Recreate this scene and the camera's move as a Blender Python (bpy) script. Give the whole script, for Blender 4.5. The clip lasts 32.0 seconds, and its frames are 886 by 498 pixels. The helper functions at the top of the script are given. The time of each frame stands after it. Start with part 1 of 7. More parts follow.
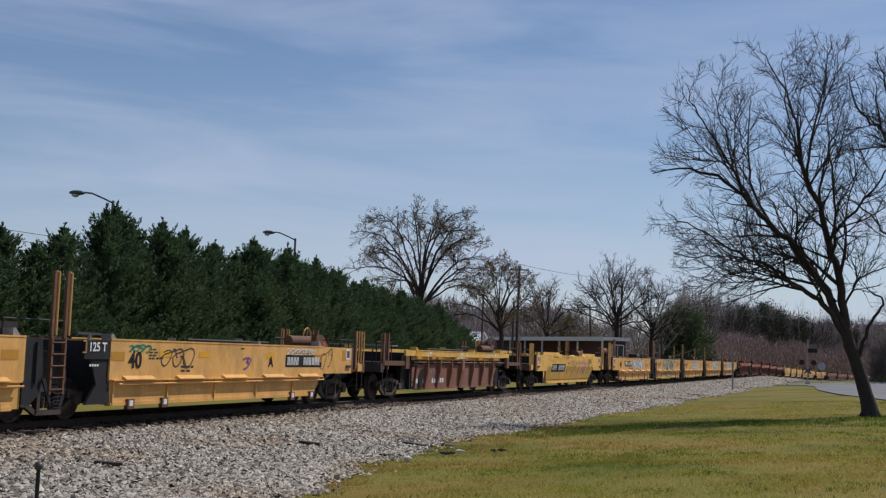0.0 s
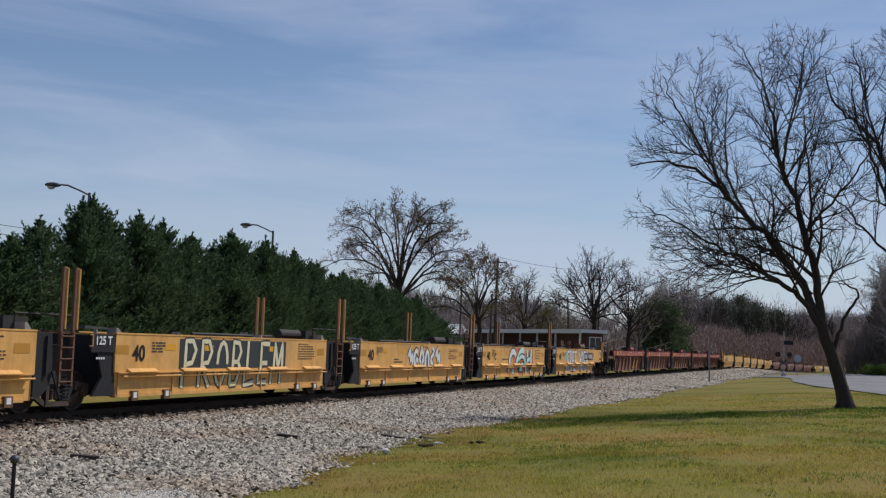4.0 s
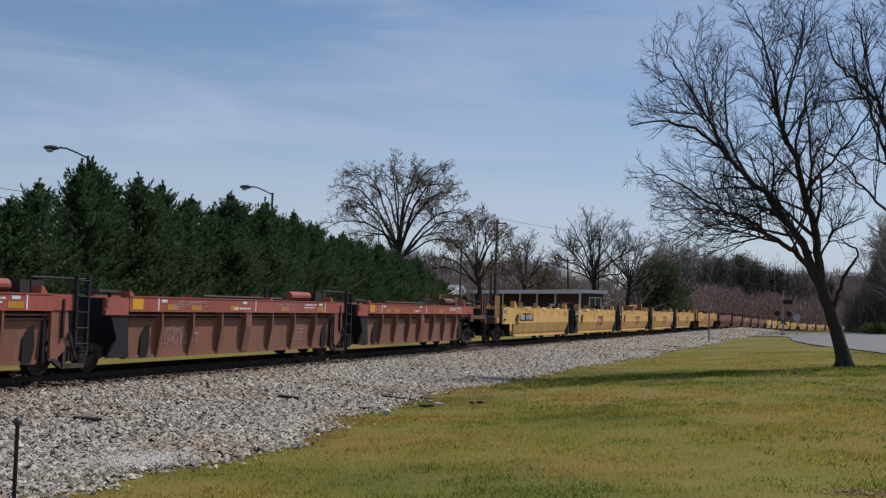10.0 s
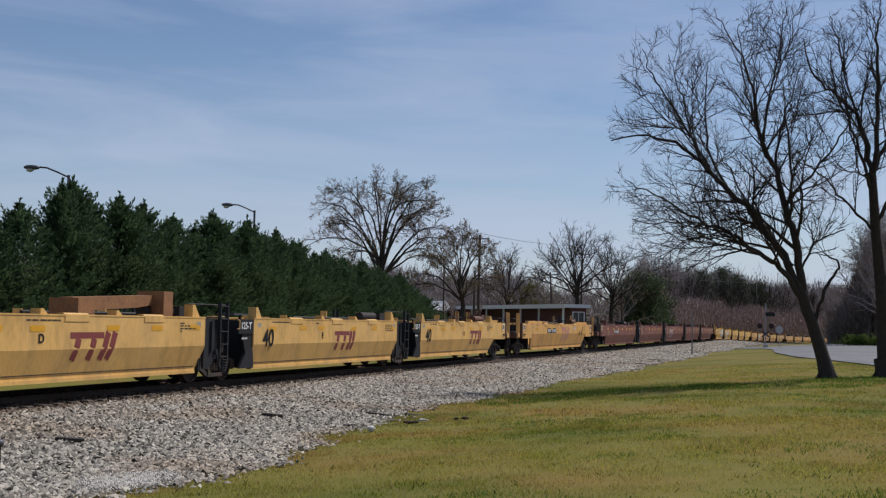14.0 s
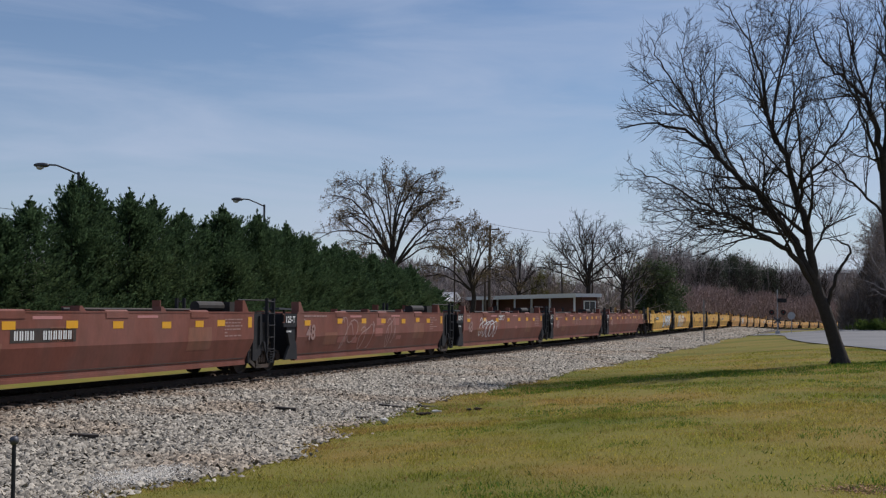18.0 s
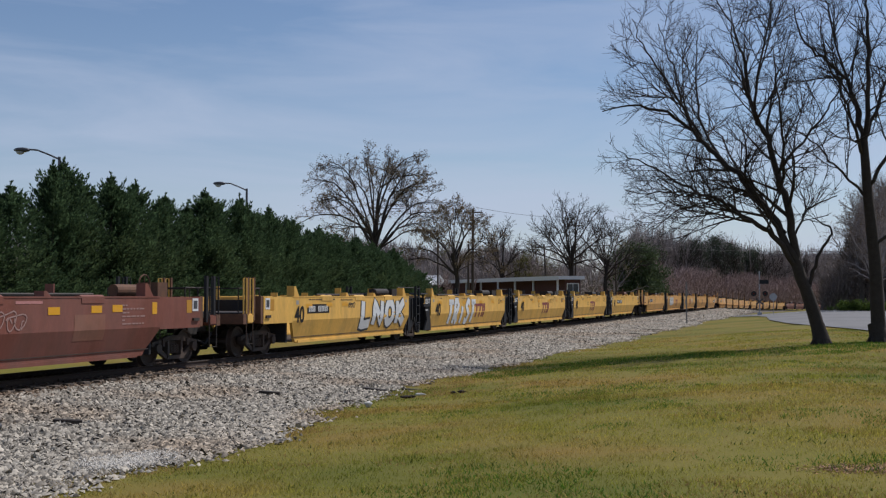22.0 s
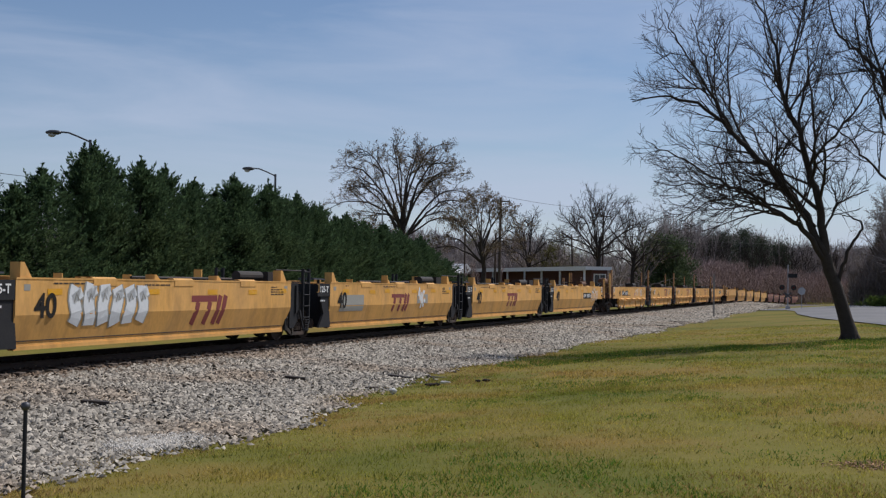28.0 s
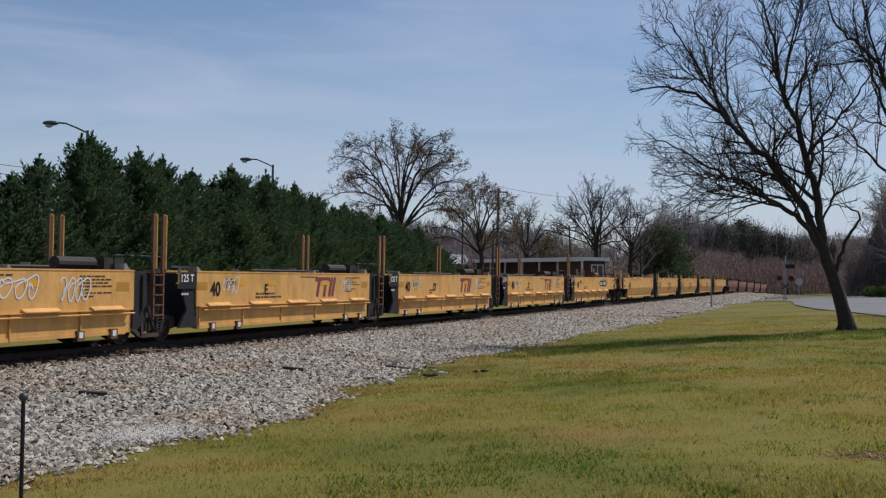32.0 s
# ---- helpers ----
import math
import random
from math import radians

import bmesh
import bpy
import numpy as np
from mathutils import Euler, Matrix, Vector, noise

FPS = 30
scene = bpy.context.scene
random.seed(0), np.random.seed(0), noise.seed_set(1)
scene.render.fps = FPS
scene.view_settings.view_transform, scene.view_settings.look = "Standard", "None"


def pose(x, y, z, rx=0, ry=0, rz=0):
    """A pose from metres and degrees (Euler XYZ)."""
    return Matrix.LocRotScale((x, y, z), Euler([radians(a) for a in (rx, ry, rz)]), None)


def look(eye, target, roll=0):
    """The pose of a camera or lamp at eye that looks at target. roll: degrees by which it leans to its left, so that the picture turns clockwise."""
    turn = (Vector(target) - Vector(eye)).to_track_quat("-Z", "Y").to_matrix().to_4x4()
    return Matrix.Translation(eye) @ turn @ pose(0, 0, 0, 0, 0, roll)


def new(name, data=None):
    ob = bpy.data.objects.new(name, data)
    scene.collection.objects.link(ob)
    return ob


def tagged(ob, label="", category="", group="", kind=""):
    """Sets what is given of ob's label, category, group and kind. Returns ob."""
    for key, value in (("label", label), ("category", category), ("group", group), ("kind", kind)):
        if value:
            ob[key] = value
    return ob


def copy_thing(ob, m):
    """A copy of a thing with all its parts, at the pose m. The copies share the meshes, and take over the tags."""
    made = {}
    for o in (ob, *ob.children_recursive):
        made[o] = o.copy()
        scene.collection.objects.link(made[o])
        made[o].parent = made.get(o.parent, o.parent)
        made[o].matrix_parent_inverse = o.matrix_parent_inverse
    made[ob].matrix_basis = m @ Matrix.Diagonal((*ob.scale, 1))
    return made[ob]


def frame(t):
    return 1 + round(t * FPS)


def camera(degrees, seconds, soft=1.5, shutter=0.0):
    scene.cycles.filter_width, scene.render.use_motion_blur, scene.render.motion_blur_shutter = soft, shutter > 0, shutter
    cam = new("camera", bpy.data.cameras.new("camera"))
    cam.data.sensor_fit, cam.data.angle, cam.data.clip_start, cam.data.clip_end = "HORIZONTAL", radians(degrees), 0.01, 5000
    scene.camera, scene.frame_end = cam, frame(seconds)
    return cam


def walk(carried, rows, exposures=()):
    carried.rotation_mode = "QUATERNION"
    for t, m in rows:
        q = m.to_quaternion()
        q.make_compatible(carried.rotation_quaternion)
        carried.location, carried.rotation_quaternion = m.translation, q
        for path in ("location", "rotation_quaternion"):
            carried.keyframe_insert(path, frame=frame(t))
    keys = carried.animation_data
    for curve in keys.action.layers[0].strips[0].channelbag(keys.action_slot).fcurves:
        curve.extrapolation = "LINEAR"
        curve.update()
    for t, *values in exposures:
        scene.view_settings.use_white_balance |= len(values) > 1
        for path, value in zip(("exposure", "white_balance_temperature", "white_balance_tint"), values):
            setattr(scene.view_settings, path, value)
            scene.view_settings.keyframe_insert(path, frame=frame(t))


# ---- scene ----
EYE = 1.82
cam = camera(41.0, 32.0, soft=1.25)
walk(cam, [(t, pose(0, 0, EYE, rx, ry, rz)) for t, rx, ry, rz in (
    (0, 94.887, -2.156, 1.417), (0.5, 94.875, -2.181, 1.281), (1, 94.695, -2.164, 1.340),
    (1.5, 94.656, -2.255, 1.465), (2, 94.514, -2.226, 1.114), (2.5, 94.396, -2.221, 0.787),
    (3, 94.431, -2.215, 0.728), (3.5, 94.508, -2.139, 0.519), (5.5, 94.617, -2.058, 0.245),
    (6, 94.192, -2.170, 0.334), (6.5, 93.696, -2.152, 0.326),
    (7, 93.575, -2.036, 0.283), (7.5, 92.826, -2.022, -0.421), (8, 92.322, -2.248, -0.641),
    (8.5, 91.787, -2.413, -0.123), (9, 91.973, -2.301, 0.563), (9.5, 92.193, -1.701, 0.050),
    (10, 92.688, -1.790, 0.372), (10.5, 92.601, -2.064, 0.629), (11, 92.385, -2.016, 0.547),
    (11.5, 91.990, -1.906, -0.786), (12, 91.804, -2.074, -1.658), (12.5, 92.306, -1.962, -1.812),
    (13, 93.416, -1.428, -1.313), (13.5, 93.603, -1.160, -0.963), (14, 93.477, -1.167, -0.426),
    (14.5, 93.049, -1.068, 0.190), (16.5, 93.088, -0.564, 0.212), (17, 93.092, -0.449, 0.204),
    (17.5, 93.069, -0.391, 0.214), (18, 93.048, -0.312, 0.117), (18.5, 92.991, -0.259, 0.106),
    (19, 92.963, -0.286, -0.015), (19.5, 92.951, -0.127, -0.144), (20, 92.903, -0.087, -0.073),
    (20.5, 92.748, -0.121, 0.062), (21, 92.620, -0.037, 0.008), (21.5, 92.461, -0.013, -0.238),
    (22, 92.239, 0.025, -0.681), (22.5, 92.045, 0.028, -0.764), (23, 92.029, 0.088, -0.426),
    (23.5, 92.004, 0.149, -0.260), (24, 91.846, 0.202, -0.084), (24.5, 91.739, 0.178, -0.067),
    (25, 91.794, 0.209, -0.894), (25.5, 92.009, -0.536, -0.684), (27.5, 91.782, -0.992, 0.844),
    (28, 91.662, -0.952, 0.595), (28.5, 91.471, -0.960, 0.465), (29, 91.254, -0.842, 0.500),
    (29.5, 91.224, -0.720, 0.403), (30, 91.179, -0.707, 0.334), (30.5, 91.422, -0.758, 0.250),
    (31, 91.427, -0.849, 0.218), (31.5, 91.253, -0.901, 0.432), (32, 91.217, -0.935, 0.484),
)], exposures=[(0, 0.0, 6200, 15), (32, 0.0, 6200, 15)])


# world: clear spring sky with thin high cloud, sun beyond the tree to the right
SUN_AZ, SUN_EL = 56.0, 52.0
world = bpy.data.worlds.new("sky")
scene.world = world
world.use_nodes = True
nt = world.node_tree
nt.nodes.clear()
w_out = nt.nodes.new("ShaderNodeOutputWorld")
w_bg = nt.nodes.new("ShaderNodeBackground")
w_sky = nt.nodes.new("ShaderNodeTexSky")
w_sky.sky_type = "NISHITA"
w_sky.sun_disc = False
w_sky.sun_elevation, w_sky.sun_rotation = radians(SUN_EL), radians(SUN_AZ)
w_sky.altitude, w_sky.air_density, w_sky.dust_density, w_sky.ozone_density = 200, 1.0, 0.25, 2.6
w_bg.inputs["Strength"].default_value = 0.08
w_tc = nt.nodes.new("ShaderNodeTexCoord")
w_map = nt.nodes.new("ShaderNodeMapping")
w_map.inputs["Scale"].default_value = (1.5, 1.5, 9.0)
w_map.inputs["Rotation"].default_value = (0.0, radians(4), 0.0)
w_n1 = nt.nodes.new("ShaderNodeTexNoise")
w_n1.inputs["Scale"].default_value, w_n1.inputs["Detail"].default_value = 2.2, 7.0
w_n1.inputs["Roughness"].default_value, w_n1.inputs["Distortion"].default_value = 0.55, 0.5
w_r1 = nt.nodes.new("ShaderNodeValToRGB")
w_r1.color_ramp.elements[0].position, w_r1.color_ramp.elements[1].position = 0.40, 0.76
w_r1.color_ramp.elements[0].color, w_r1.color_ramp.elements[1].color = (0, 0, 0, 1), (0.58, 0.58, 0.58, 1)
w_mix = nt.nodes.new("ShaderNodeMix")
w_mix.data_type = "RGBA"
w_mix.inputs[7].default_value = (5.9, 6.75, 8.15, 1)
# thin cloud thickens into haze towards the horizon
w_sep = nt.nodes.new("ShaderNodeSeparateXYZ")
w_low = nt.nodes.new("ShaderNodeMapRange")
w_low.interpolation_type = "SMOOTHSTEP"
w_low.inputs[1].default_value, w_low.inputs[2].default_value = -0.02, 0.24
w_low.inputs[3].default_value, w_low.inputs[4].default_value = 0.40, 0.0
w_max = nt.nodes.new("ShaderNodeMath")
w_max.operation = "ADD"
w_max.use_clamp = True
nt.links.new(w_tc.outputs["Generated"], w_map.inputs["Vector"])
nt.links.new(w_map.outputs["Vector"], w_n1.inputs["Vector"])
nt.links.new(w_n1.outputs["Fac"], w_r1.inputs["Fac"])
nt.links.new(w_tc.outputs["Generated"], w_sep.inputs[0])
nt.links.new(w_sep.outputs["Z"], w_low.inputs[0])
nt.links.new(w_r1.outputs["Color"], w_max.inputs[0])
nt.links.new(w_low.outputs[0], w_max.inputs[1])
nt.links.new(w_max.outputs[0], w_mix.inputs[0])
nt.links.new(w_sky.outputs["Color"], w_mix.inputs[6])
nt.links.new(w_mix.outputs[2], w_bg.inputs["Color"])
nt.links.new(w_bg.outputs[0], w_out.inputs["Surface"])

sun = new("sun", bpy.data.lights.new("sun", "SUN"))
sun.data.energy, sun.data.angle, sun.data.color = 3.6, radians(0.6), (1.0, 0.95, 0.86)
_d = Vector((math.sin(radians(SUN_AZ)) * math.cos(radians(SUN_EL)), math.cos(radians(SUN_AZ)) * math.cos(radians(SUN_EL)), math.sin(radians(SUN_EL))))
sun.matrix_world = look(tuple(_d * 100), (0, 0, 0))
scene.view_settings.exposure = 0.0


# ---- materials ----
def mat(name, a, b=None, rough=0.7, metal=0.0, scale=3.0, fine=40.0, mixin=0.5, bump=0.15, c=None, cscale=0.6, camount=0.5, stretch=(1, 1, 1), rnd=0.0, spec=0.5, thru=0.0, e=None, escale=0.3, eamount=0.5):
    """Colour a broken by b in fine grain and by c in large stains; bump from the grain; rnd: change of value from piece to piece."""
    m = bpy.data.materials.new(name)
    m.use_nodes = True
    t = m.node_tree
    p = t.nodes["Principled BSDF"]
    p.inputs["Roughness"].default_value, p.inputs["Metallic"].default_value = rough, metal
    p.inputs["Specular IOR Level"].default_value = spec
    tc = t.nodes.new("ShaderNodeTexCoord")
    mp = t.nodes.new("ShaderNodeMapping")
    mp.inputs["Scale"].default_value = stretch
    t.links.new(tc.outputs["Object"], mp.inputs["Vector"])
    n1 = t.nodes.new("ShaderNodeTexNoise")
    n1.inputs["Scale"].default_value, n1.inputs["Detail"].default_value = fine, 4
    n2 = t.nodes.new("ShaderNodeTexNoise")
    n2.inputs["Scale"].default_value, n2.inputs["Detail"].default_value = scale, 5
    n2.inputs["Roughness"].default_value = 0.65
    for n in (n1, n2):
        t.links.new(mp.outputs[0], n.inputs["Vector"])
    add = t.nodes.new("ShaderNodeMath")
    add.operation = "ADD"
    t.links.new(n1.outputs["Fac"], add.inputs[0])
    t.links.new(n2.outputs["Fac"], add.inputs[1])
    mr = t.nodes.new("ShaderNodeMapRange")
    mr.inputs[1].default_value, mr.inputs[2].default_value = 0.72, 1.28
    mr.inputs[3].default_value, mr.inputs[4].default_value = 0.0, mixin
    t.links.new(add.outputs[0], mr.inputs[0])
    mx = t.nodes.new("ShaderNodeMix")
    mx.data_type = "RGBA"
    b = b or tuple(v * 0.6 for v in a)
    mx.inputs[6].default_value, mx.inputs[7].default_value = (*a, 1), (*b, 1)
    t.links.new(mr.outputs[0], mx.inputs[0])
    last = mx.outputs[2]
    for c, cscale, camount in ((c, cscale, camount), (e, escale, eamount)):
        if not c:
            continue
        n3 = t.nodes.new("ShaderNodeTexNoise")
        n3.inputs["Scale"].default_value, n3.inputs["Detail"].default_value = cscale, 6
        t.links.new(mp.outputs[0], n3.inputs["Vector"])
        r3 = t.nodes.new("ShaderNodeMapRange")
        r3.inputs[1].default_value, r3.inputs[2].default_value = 0.47, 0.62
        r3.inputs[3].default_value, r3.inputs[4].default_value = 0.0, camount
        t.links.new(n3.outputs["Fac"], r3.inputs[0])
        m3 = t.nodes.new("ShaderNodeMix")
        m3.data_type = "RGBA"
        t.links.new(r3.outputs[0], m3.inputs[0])
        t.links.new(last, m3.inputs[6])
        m3.inputs[7].default_value = (*c, 1)
        last = m3.outputs[2]
    if rnd:
        oi = t.nodes.new("ShaderNodeObjectInfo")
        ge = t.nodes.new("ShaderNodeNewGeometry")
        ad = t.nodes.new("ShaderNodeMath")
        ad.operation = "ADD"
        t.links.new(oi.outputs["Random"], ad.inputs[0])
        t.links.new(ge.outputs["Random Per Island"], ad.inputs[1])
        fr = t.nodes.new("ShaderNodeMath")
        fr.operation = "FRACT"
        t.links.new(ad.outputs[0], fr.inputs[0])
        rr = t.nodes.new("ShaderNodeMapRange")
        rr.inputs[3].default_value, rr.inputs[4].default_value = 1 - rnd, 1 + rnd
        t.links.new(fr.outputs[0], rr.inputs[0])
        hs = t.nodes.new("ShaderNodeHueSaturation")
        t.links.new(rr.outputs[0], hs.inputs["Value"])
        t.links.new(last, hs.inputs["Color"])
        last = hs.outputs[0]
    t.links.new(last, p.inputs["Base Color"])
    if bump:
        bu = t.nodes.new("ShaderNodeBump")
        bu.inputs["Strength"].default_value, bu.inputs["Distance"].default_value = bump, 0.02
        t.links.new(n1.outputs["Fac"], bu.inputs["Height"])
        t.links.new(bu.outputs[0], p.inputs["Normal"])
    if thru:
        tr = t.nodes.new("ShaderNodeBsdfTranslucent")
        ms = t.nodes.new("ShaderNodeMixShader")
        ms.inputs[0].default_value = thru
        t.links.new(last, tr.inputs["Color"])
        t.links.new(p.outputs[0], ms.inputs[1])
        t.links.new(tr.outputs[0], ms.inputs[2])
        t.links.new(ms.outputs[0], t.nodes["Material Output"].inputs["Surface"])
    return m


def paint(name, a, dirt=(0.16, 0.09, 0.04), amount=0.28, rough=0.6, fade=0.14):
    pale = tuple(min(0.8, v * 0.8 + 0.14) for v in a)
    return mat(name, a, tuple(v * 0.74 for v in a), rough, 0.0, 1.3, 11.0, 0.8, 0.04, c=dirt, cscale=1.4, camount=amount, stretch=(1.3, 1, 0.55), e=pale, escale=0.55, eamount=fade, spec=0.25)


M = {}
M["yellow"] = paint("yellow_car_paint", (0.76, 0.41, 0.115), amount=0.25)
M["yellow_light"] = paint("light_yellow_car_paint", (0.80, 0.475, 0.145), amount=0.24)
M["yellow_bright"] = paint("bright_yellow_car_paint", (0.82, 0.48, 0.105), amount=0.2, fade=0.1)
M["red"] = paint("faded_red_car_paint", (0.40, 0.105, 0.072), (0.20, 0.075, 0.05), 0.35)
M["brown"] = paint("oxide_brown_car_paint", (0.225, 0.080, 0.055), (0.13, 0.055, 0.035), 0.45)
M["dull_brown"] = paint("dusty_brown_car_paint", (0.27, 0.118, 0.075), (0.15, 0.08, 0.052), 0.45)
M["black"] = mat("black_gusset_paint", (0.022, 0.023, 0.027), (0.04, 0.038, 0.036), 0.65, 0, 2, 20, 0.8, 0.05, spec=0.15)
M["grime"] = mat("brake_dust_steel", (0.035, 0.028, 0.022), (0.015, 0.013, 0.012), 0.75, 0.0, 4, 30, 0.9, 0.3, c=(0.09, 0.05, 0.03), camount=0.4)
M["truck_steel"] = mat("dusty_cast_steel", (0.055, 0.046, 0.039), (0.02, 0.017, 0.015), 0.8, 0.0, 5, 30, 0.9, 0.3, c=(0.12, 0.07, 0.045), camount=0.4)
M["brake_red"] = mat("faded_red_brake_gear", (0.45, 0.10, 0.07), (0.3, 0.07, 0.05), 0.6, 0, 6, 30, 0.8, 0.05)
M["rust"] = mat("rusted_steel", (0.17, 0.075, 0.035), (0.08, 0.04, 0.025), 0.8, 0, 4, 30, 0.9, 0.3)
M["ochre_rust"] = mat("rust_streaked_ochre", (0.36, 0.17, 0.06), (0.17, 0.08, 0.04), 0.8, 0, 3, 25, 0.9, 0.2)
M["railside"] = mat("rusty_rail_side", (0.05, 0.028, 0.018), (0.025, 0.016, 0.012), 0.8, 0, 4, 30, 0.9, 0.2)
M["railhead"] = mat("worn_rail_head", (0.45, 0.43, 0.40), (0.3, 0.27, 0.24), 0.35, 1.0, 2, 30, 0.5, 0.05)
M["tie"] = mat("creosoted_tie", (0.055, 0.04, 0.03), (0.11, 0.085, 0.065), 0.85, 0, 6, 50, 0.8, 0.4, rnd=0.3)
M["white"] = mat("white_lettering", (0.75, 0.75, 0.72), (0.6, 0.6, 0.58), 0.6, 0, 3, 20, 0.5, 0.0)
M["black_mark"] = mat("black_lettering", (0.018, 0.017, 0.016), (0.035, 0.03, 0.026), 0.7, 0, 3, 20, 0.5, 0.0, spec=0.15)
M["maroon"] = mat("maroon_lettering", (0.20, 0.03, 0.03), (0.26, 0.07, 0.05), 0.6, 0, 3, 20, 0.5, 0.0)
M["amber"] = mat("amber_reflector", (0.75, 0.36, 0.01), (0.6, 0.3, 0.02), 0.35, 0, 3, 20, 0.4, 0.0)
# bed darker than its stones: the shade in their gaps is in the colour
M["ballast"] = mat("crushed_granite_bed", (0.13, 0.105, 0.078), (0.045, 0.036, 0.026), 0.9, 0, 9, 26, 1.0, 0.9, c=(0.11, 0.068, 0.038), cscale=0.35, camount=0.4)
M["stone"] = mat("crushed_granite", (0.37, 0.335, 0.275), (0.17, 0.15, 0.12), 0.9, 0, 12, 60, 0.7, 0.2, rnd=0.7, c=(0.24, 0.165, 0.10), cscale=0.3, camount=0.5)
M["stone_stained"] = mat("rust_stained_stone", (0.17, 0.120, 0.080), (0.08, 0.055, 0.038), 0.9, 0, 12, 60, 0.7, 0.2, rnd=0.6)
M["grass"] = mat("mown_grass", (0.145, 0.138, 0.026), (0.205, 0.165, 0.045), 0.95, 0, 0.9, 30, 0.9, 0.6, c=(0.25, 0.15, 0.048), cscale=0.2, camount=0.5, spec=0.1, e=(0.07, 0.095, 0.015), escale=0.13, eamount=0.6)
M["asphalt"] = mat("pale_worn_asphalt", (0.20, 0.195, 0.19), (0.13, 0.128, 0.125), 0.9, 0, 0.5, 40, 0.8, 0.2, c=(0.10, 0.10, 0.10), cscale=0.12, camount=0.5)
M["bark"] = mat("dark_bark", (0.036, 0.029, 0.025), (0.065, 0.054, 0.046), 0.95, 0, 6, 40, 0.8, 0.5, spec=0.2)
M["twig"] = mat("grey_brown_twigs", (0.045, 0.035, 0.030), (0.03, 0.024, 0.02), 0.95, 0, 6, 40, 0.8, 0.0, spec=0.2)
M["conifer"] = mat("cypress_foliage", (0.084, 0.135, 0.062), (0.040, 0.070, 0.034), 0.8, 0, 0.6, 5, 0.8, 0.0, rnd=0.5, spec=0.15, thru=0.45, c=(0.12, 0.14, 0.055), cscale=0.25, camount=0.4)
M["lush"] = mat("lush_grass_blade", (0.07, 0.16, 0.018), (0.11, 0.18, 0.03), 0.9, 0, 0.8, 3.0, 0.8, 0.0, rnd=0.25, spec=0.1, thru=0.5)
M["fines"] = mat("pale_stone_fines", (0.60, 0.57, 0.52), (0.45, 0.43, 0.39), 0.9, 0, 6, 40, 0.8, 0.2, rnd=0.25)
M["pole"] = mat("weathered_pole_wood", (0.09, 0.065, 0.05), (0.05, 0.04, 0.03), 0.9, 0, 4, 30, 0.8, 0.3)
M["steel"] = mat("dull_galvanised_steel", (0.10, 0.10, 0.11), (0.06, 0.06, 0.065), 0.5, 0.5, 4, 30, 0.6, 0.05)
M["brickwall"] = mat("dark_brick", (0.12, 0.05, 0.04), (0.08, 0.035, 0.03), 0.9, 0, 3, 40, 0.8, 0.3)
M["roofwhite"] = mat("white_metal_fascia", (0.75, 0.75, 0.74), (0.6, 0.6, 0.6), 0.5, 0, 2, 20, 0.5, 0.05)

M["blade"] = mat("grass_blade", (0.26, 0.265, 0.036), (0.46, 0.37, 0.085), 0.9, 0, 0.8, 3.0, 0.8, 0.0, c=(0.43, 0.27, 0.085), cscale=0.2, camount=0.65, e=(0.11, 0.16, 0.02), escale=0.13, eamount=0.6, rnd=0.55, spec=0.1, thru=0.5)
M["straw"] = mat("dead_straw_grass", (0.40, 0.27, 0.10), (0.28, 0.18, 0.07), 0.9, 0, 0.8, 3.0, 0.8, 0.0, rnd=0.45, spec=0.1, thru=0.4)
M["red_soil"] = mat("bare_red_soil", (0.48, 0.28, 0.15), (0.36, 0.21, 0.11), 0.95, 0, 6, 40, 0.8, 0.3, rnd=0.4)
M["weed"] = mat("weed_leaf", (0.065, 0.105, 0.02), (0.11, 0.14, 0.03), 0.9, 0, 0.8, 3.0, 0.8, 0.0, rnd=0.3, spec=0.15, thru=0.3)
M["soil"] = mat("dark_soil", (0.05, 0.035, 0.025), (0.03, 0.02, 0.015), 0.95, 0, 6, 40, 0.8, 0.5)
M["stone_white"] = mat("pale_limestone", (0.65, 0.62, 0.56), (0.45, 0.43, 0.40), 0.9, 0, 6, 40, 0.8, 0.3)
M["scrap"] = mat("old_creosoted_wood", (0.028, 0.022, 0.02), (0.06, 0.05, 0.04), 0.9, 0, 5, 40, 0.8, 0.3)
M["bud"] = mat("brown_buds", (0.22, 0.155, 0.105), (0.16, 0.13, 0.07), 0.9, 0, 1, 5, 0.9, 0.0, rnd=0.4, spec=0.1)
# far twigs, grey and reddish, with the haze of distance put into the colour
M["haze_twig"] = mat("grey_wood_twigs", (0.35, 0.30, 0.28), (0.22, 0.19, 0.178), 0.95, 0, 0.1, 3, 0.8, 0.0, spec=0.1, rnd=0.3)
M["red_twig"] = mat("reddish_twigs", (0.36, 0.265, 0.24), (0.24, 0.175, 0.16), 0.95, 0, 0.1, 3, 0.8, 0.0, spec=0.1, rnd=0.3)
M["olive_bud"] = mat("olive_spring_buds", (0.17, 0.16, 0.06), (0.12, 0.11, 0.05), 0.9, 0, 1, 5, 0.9, 0.0, rnd=0.4, spec=0.1, thru=0.3)
M["dark_twig"] = mat("dark_brush_twigs", (0.24, 0.195, 0.17), (0.14, 0.115, 0.10), 0.95, 0, 0.1, 3, 0.8, 0.0, spec=0.1, rnd=0.3)
M["evergreen"] = mat("evergreen_leaves", (0.075, 0.105, 0.045), (0.05, 0.07, 0.032), 0.8, 0, 0.5, 4, 0.8, 0.0, rnd=0.35, spec=0.2, thru=0.3)
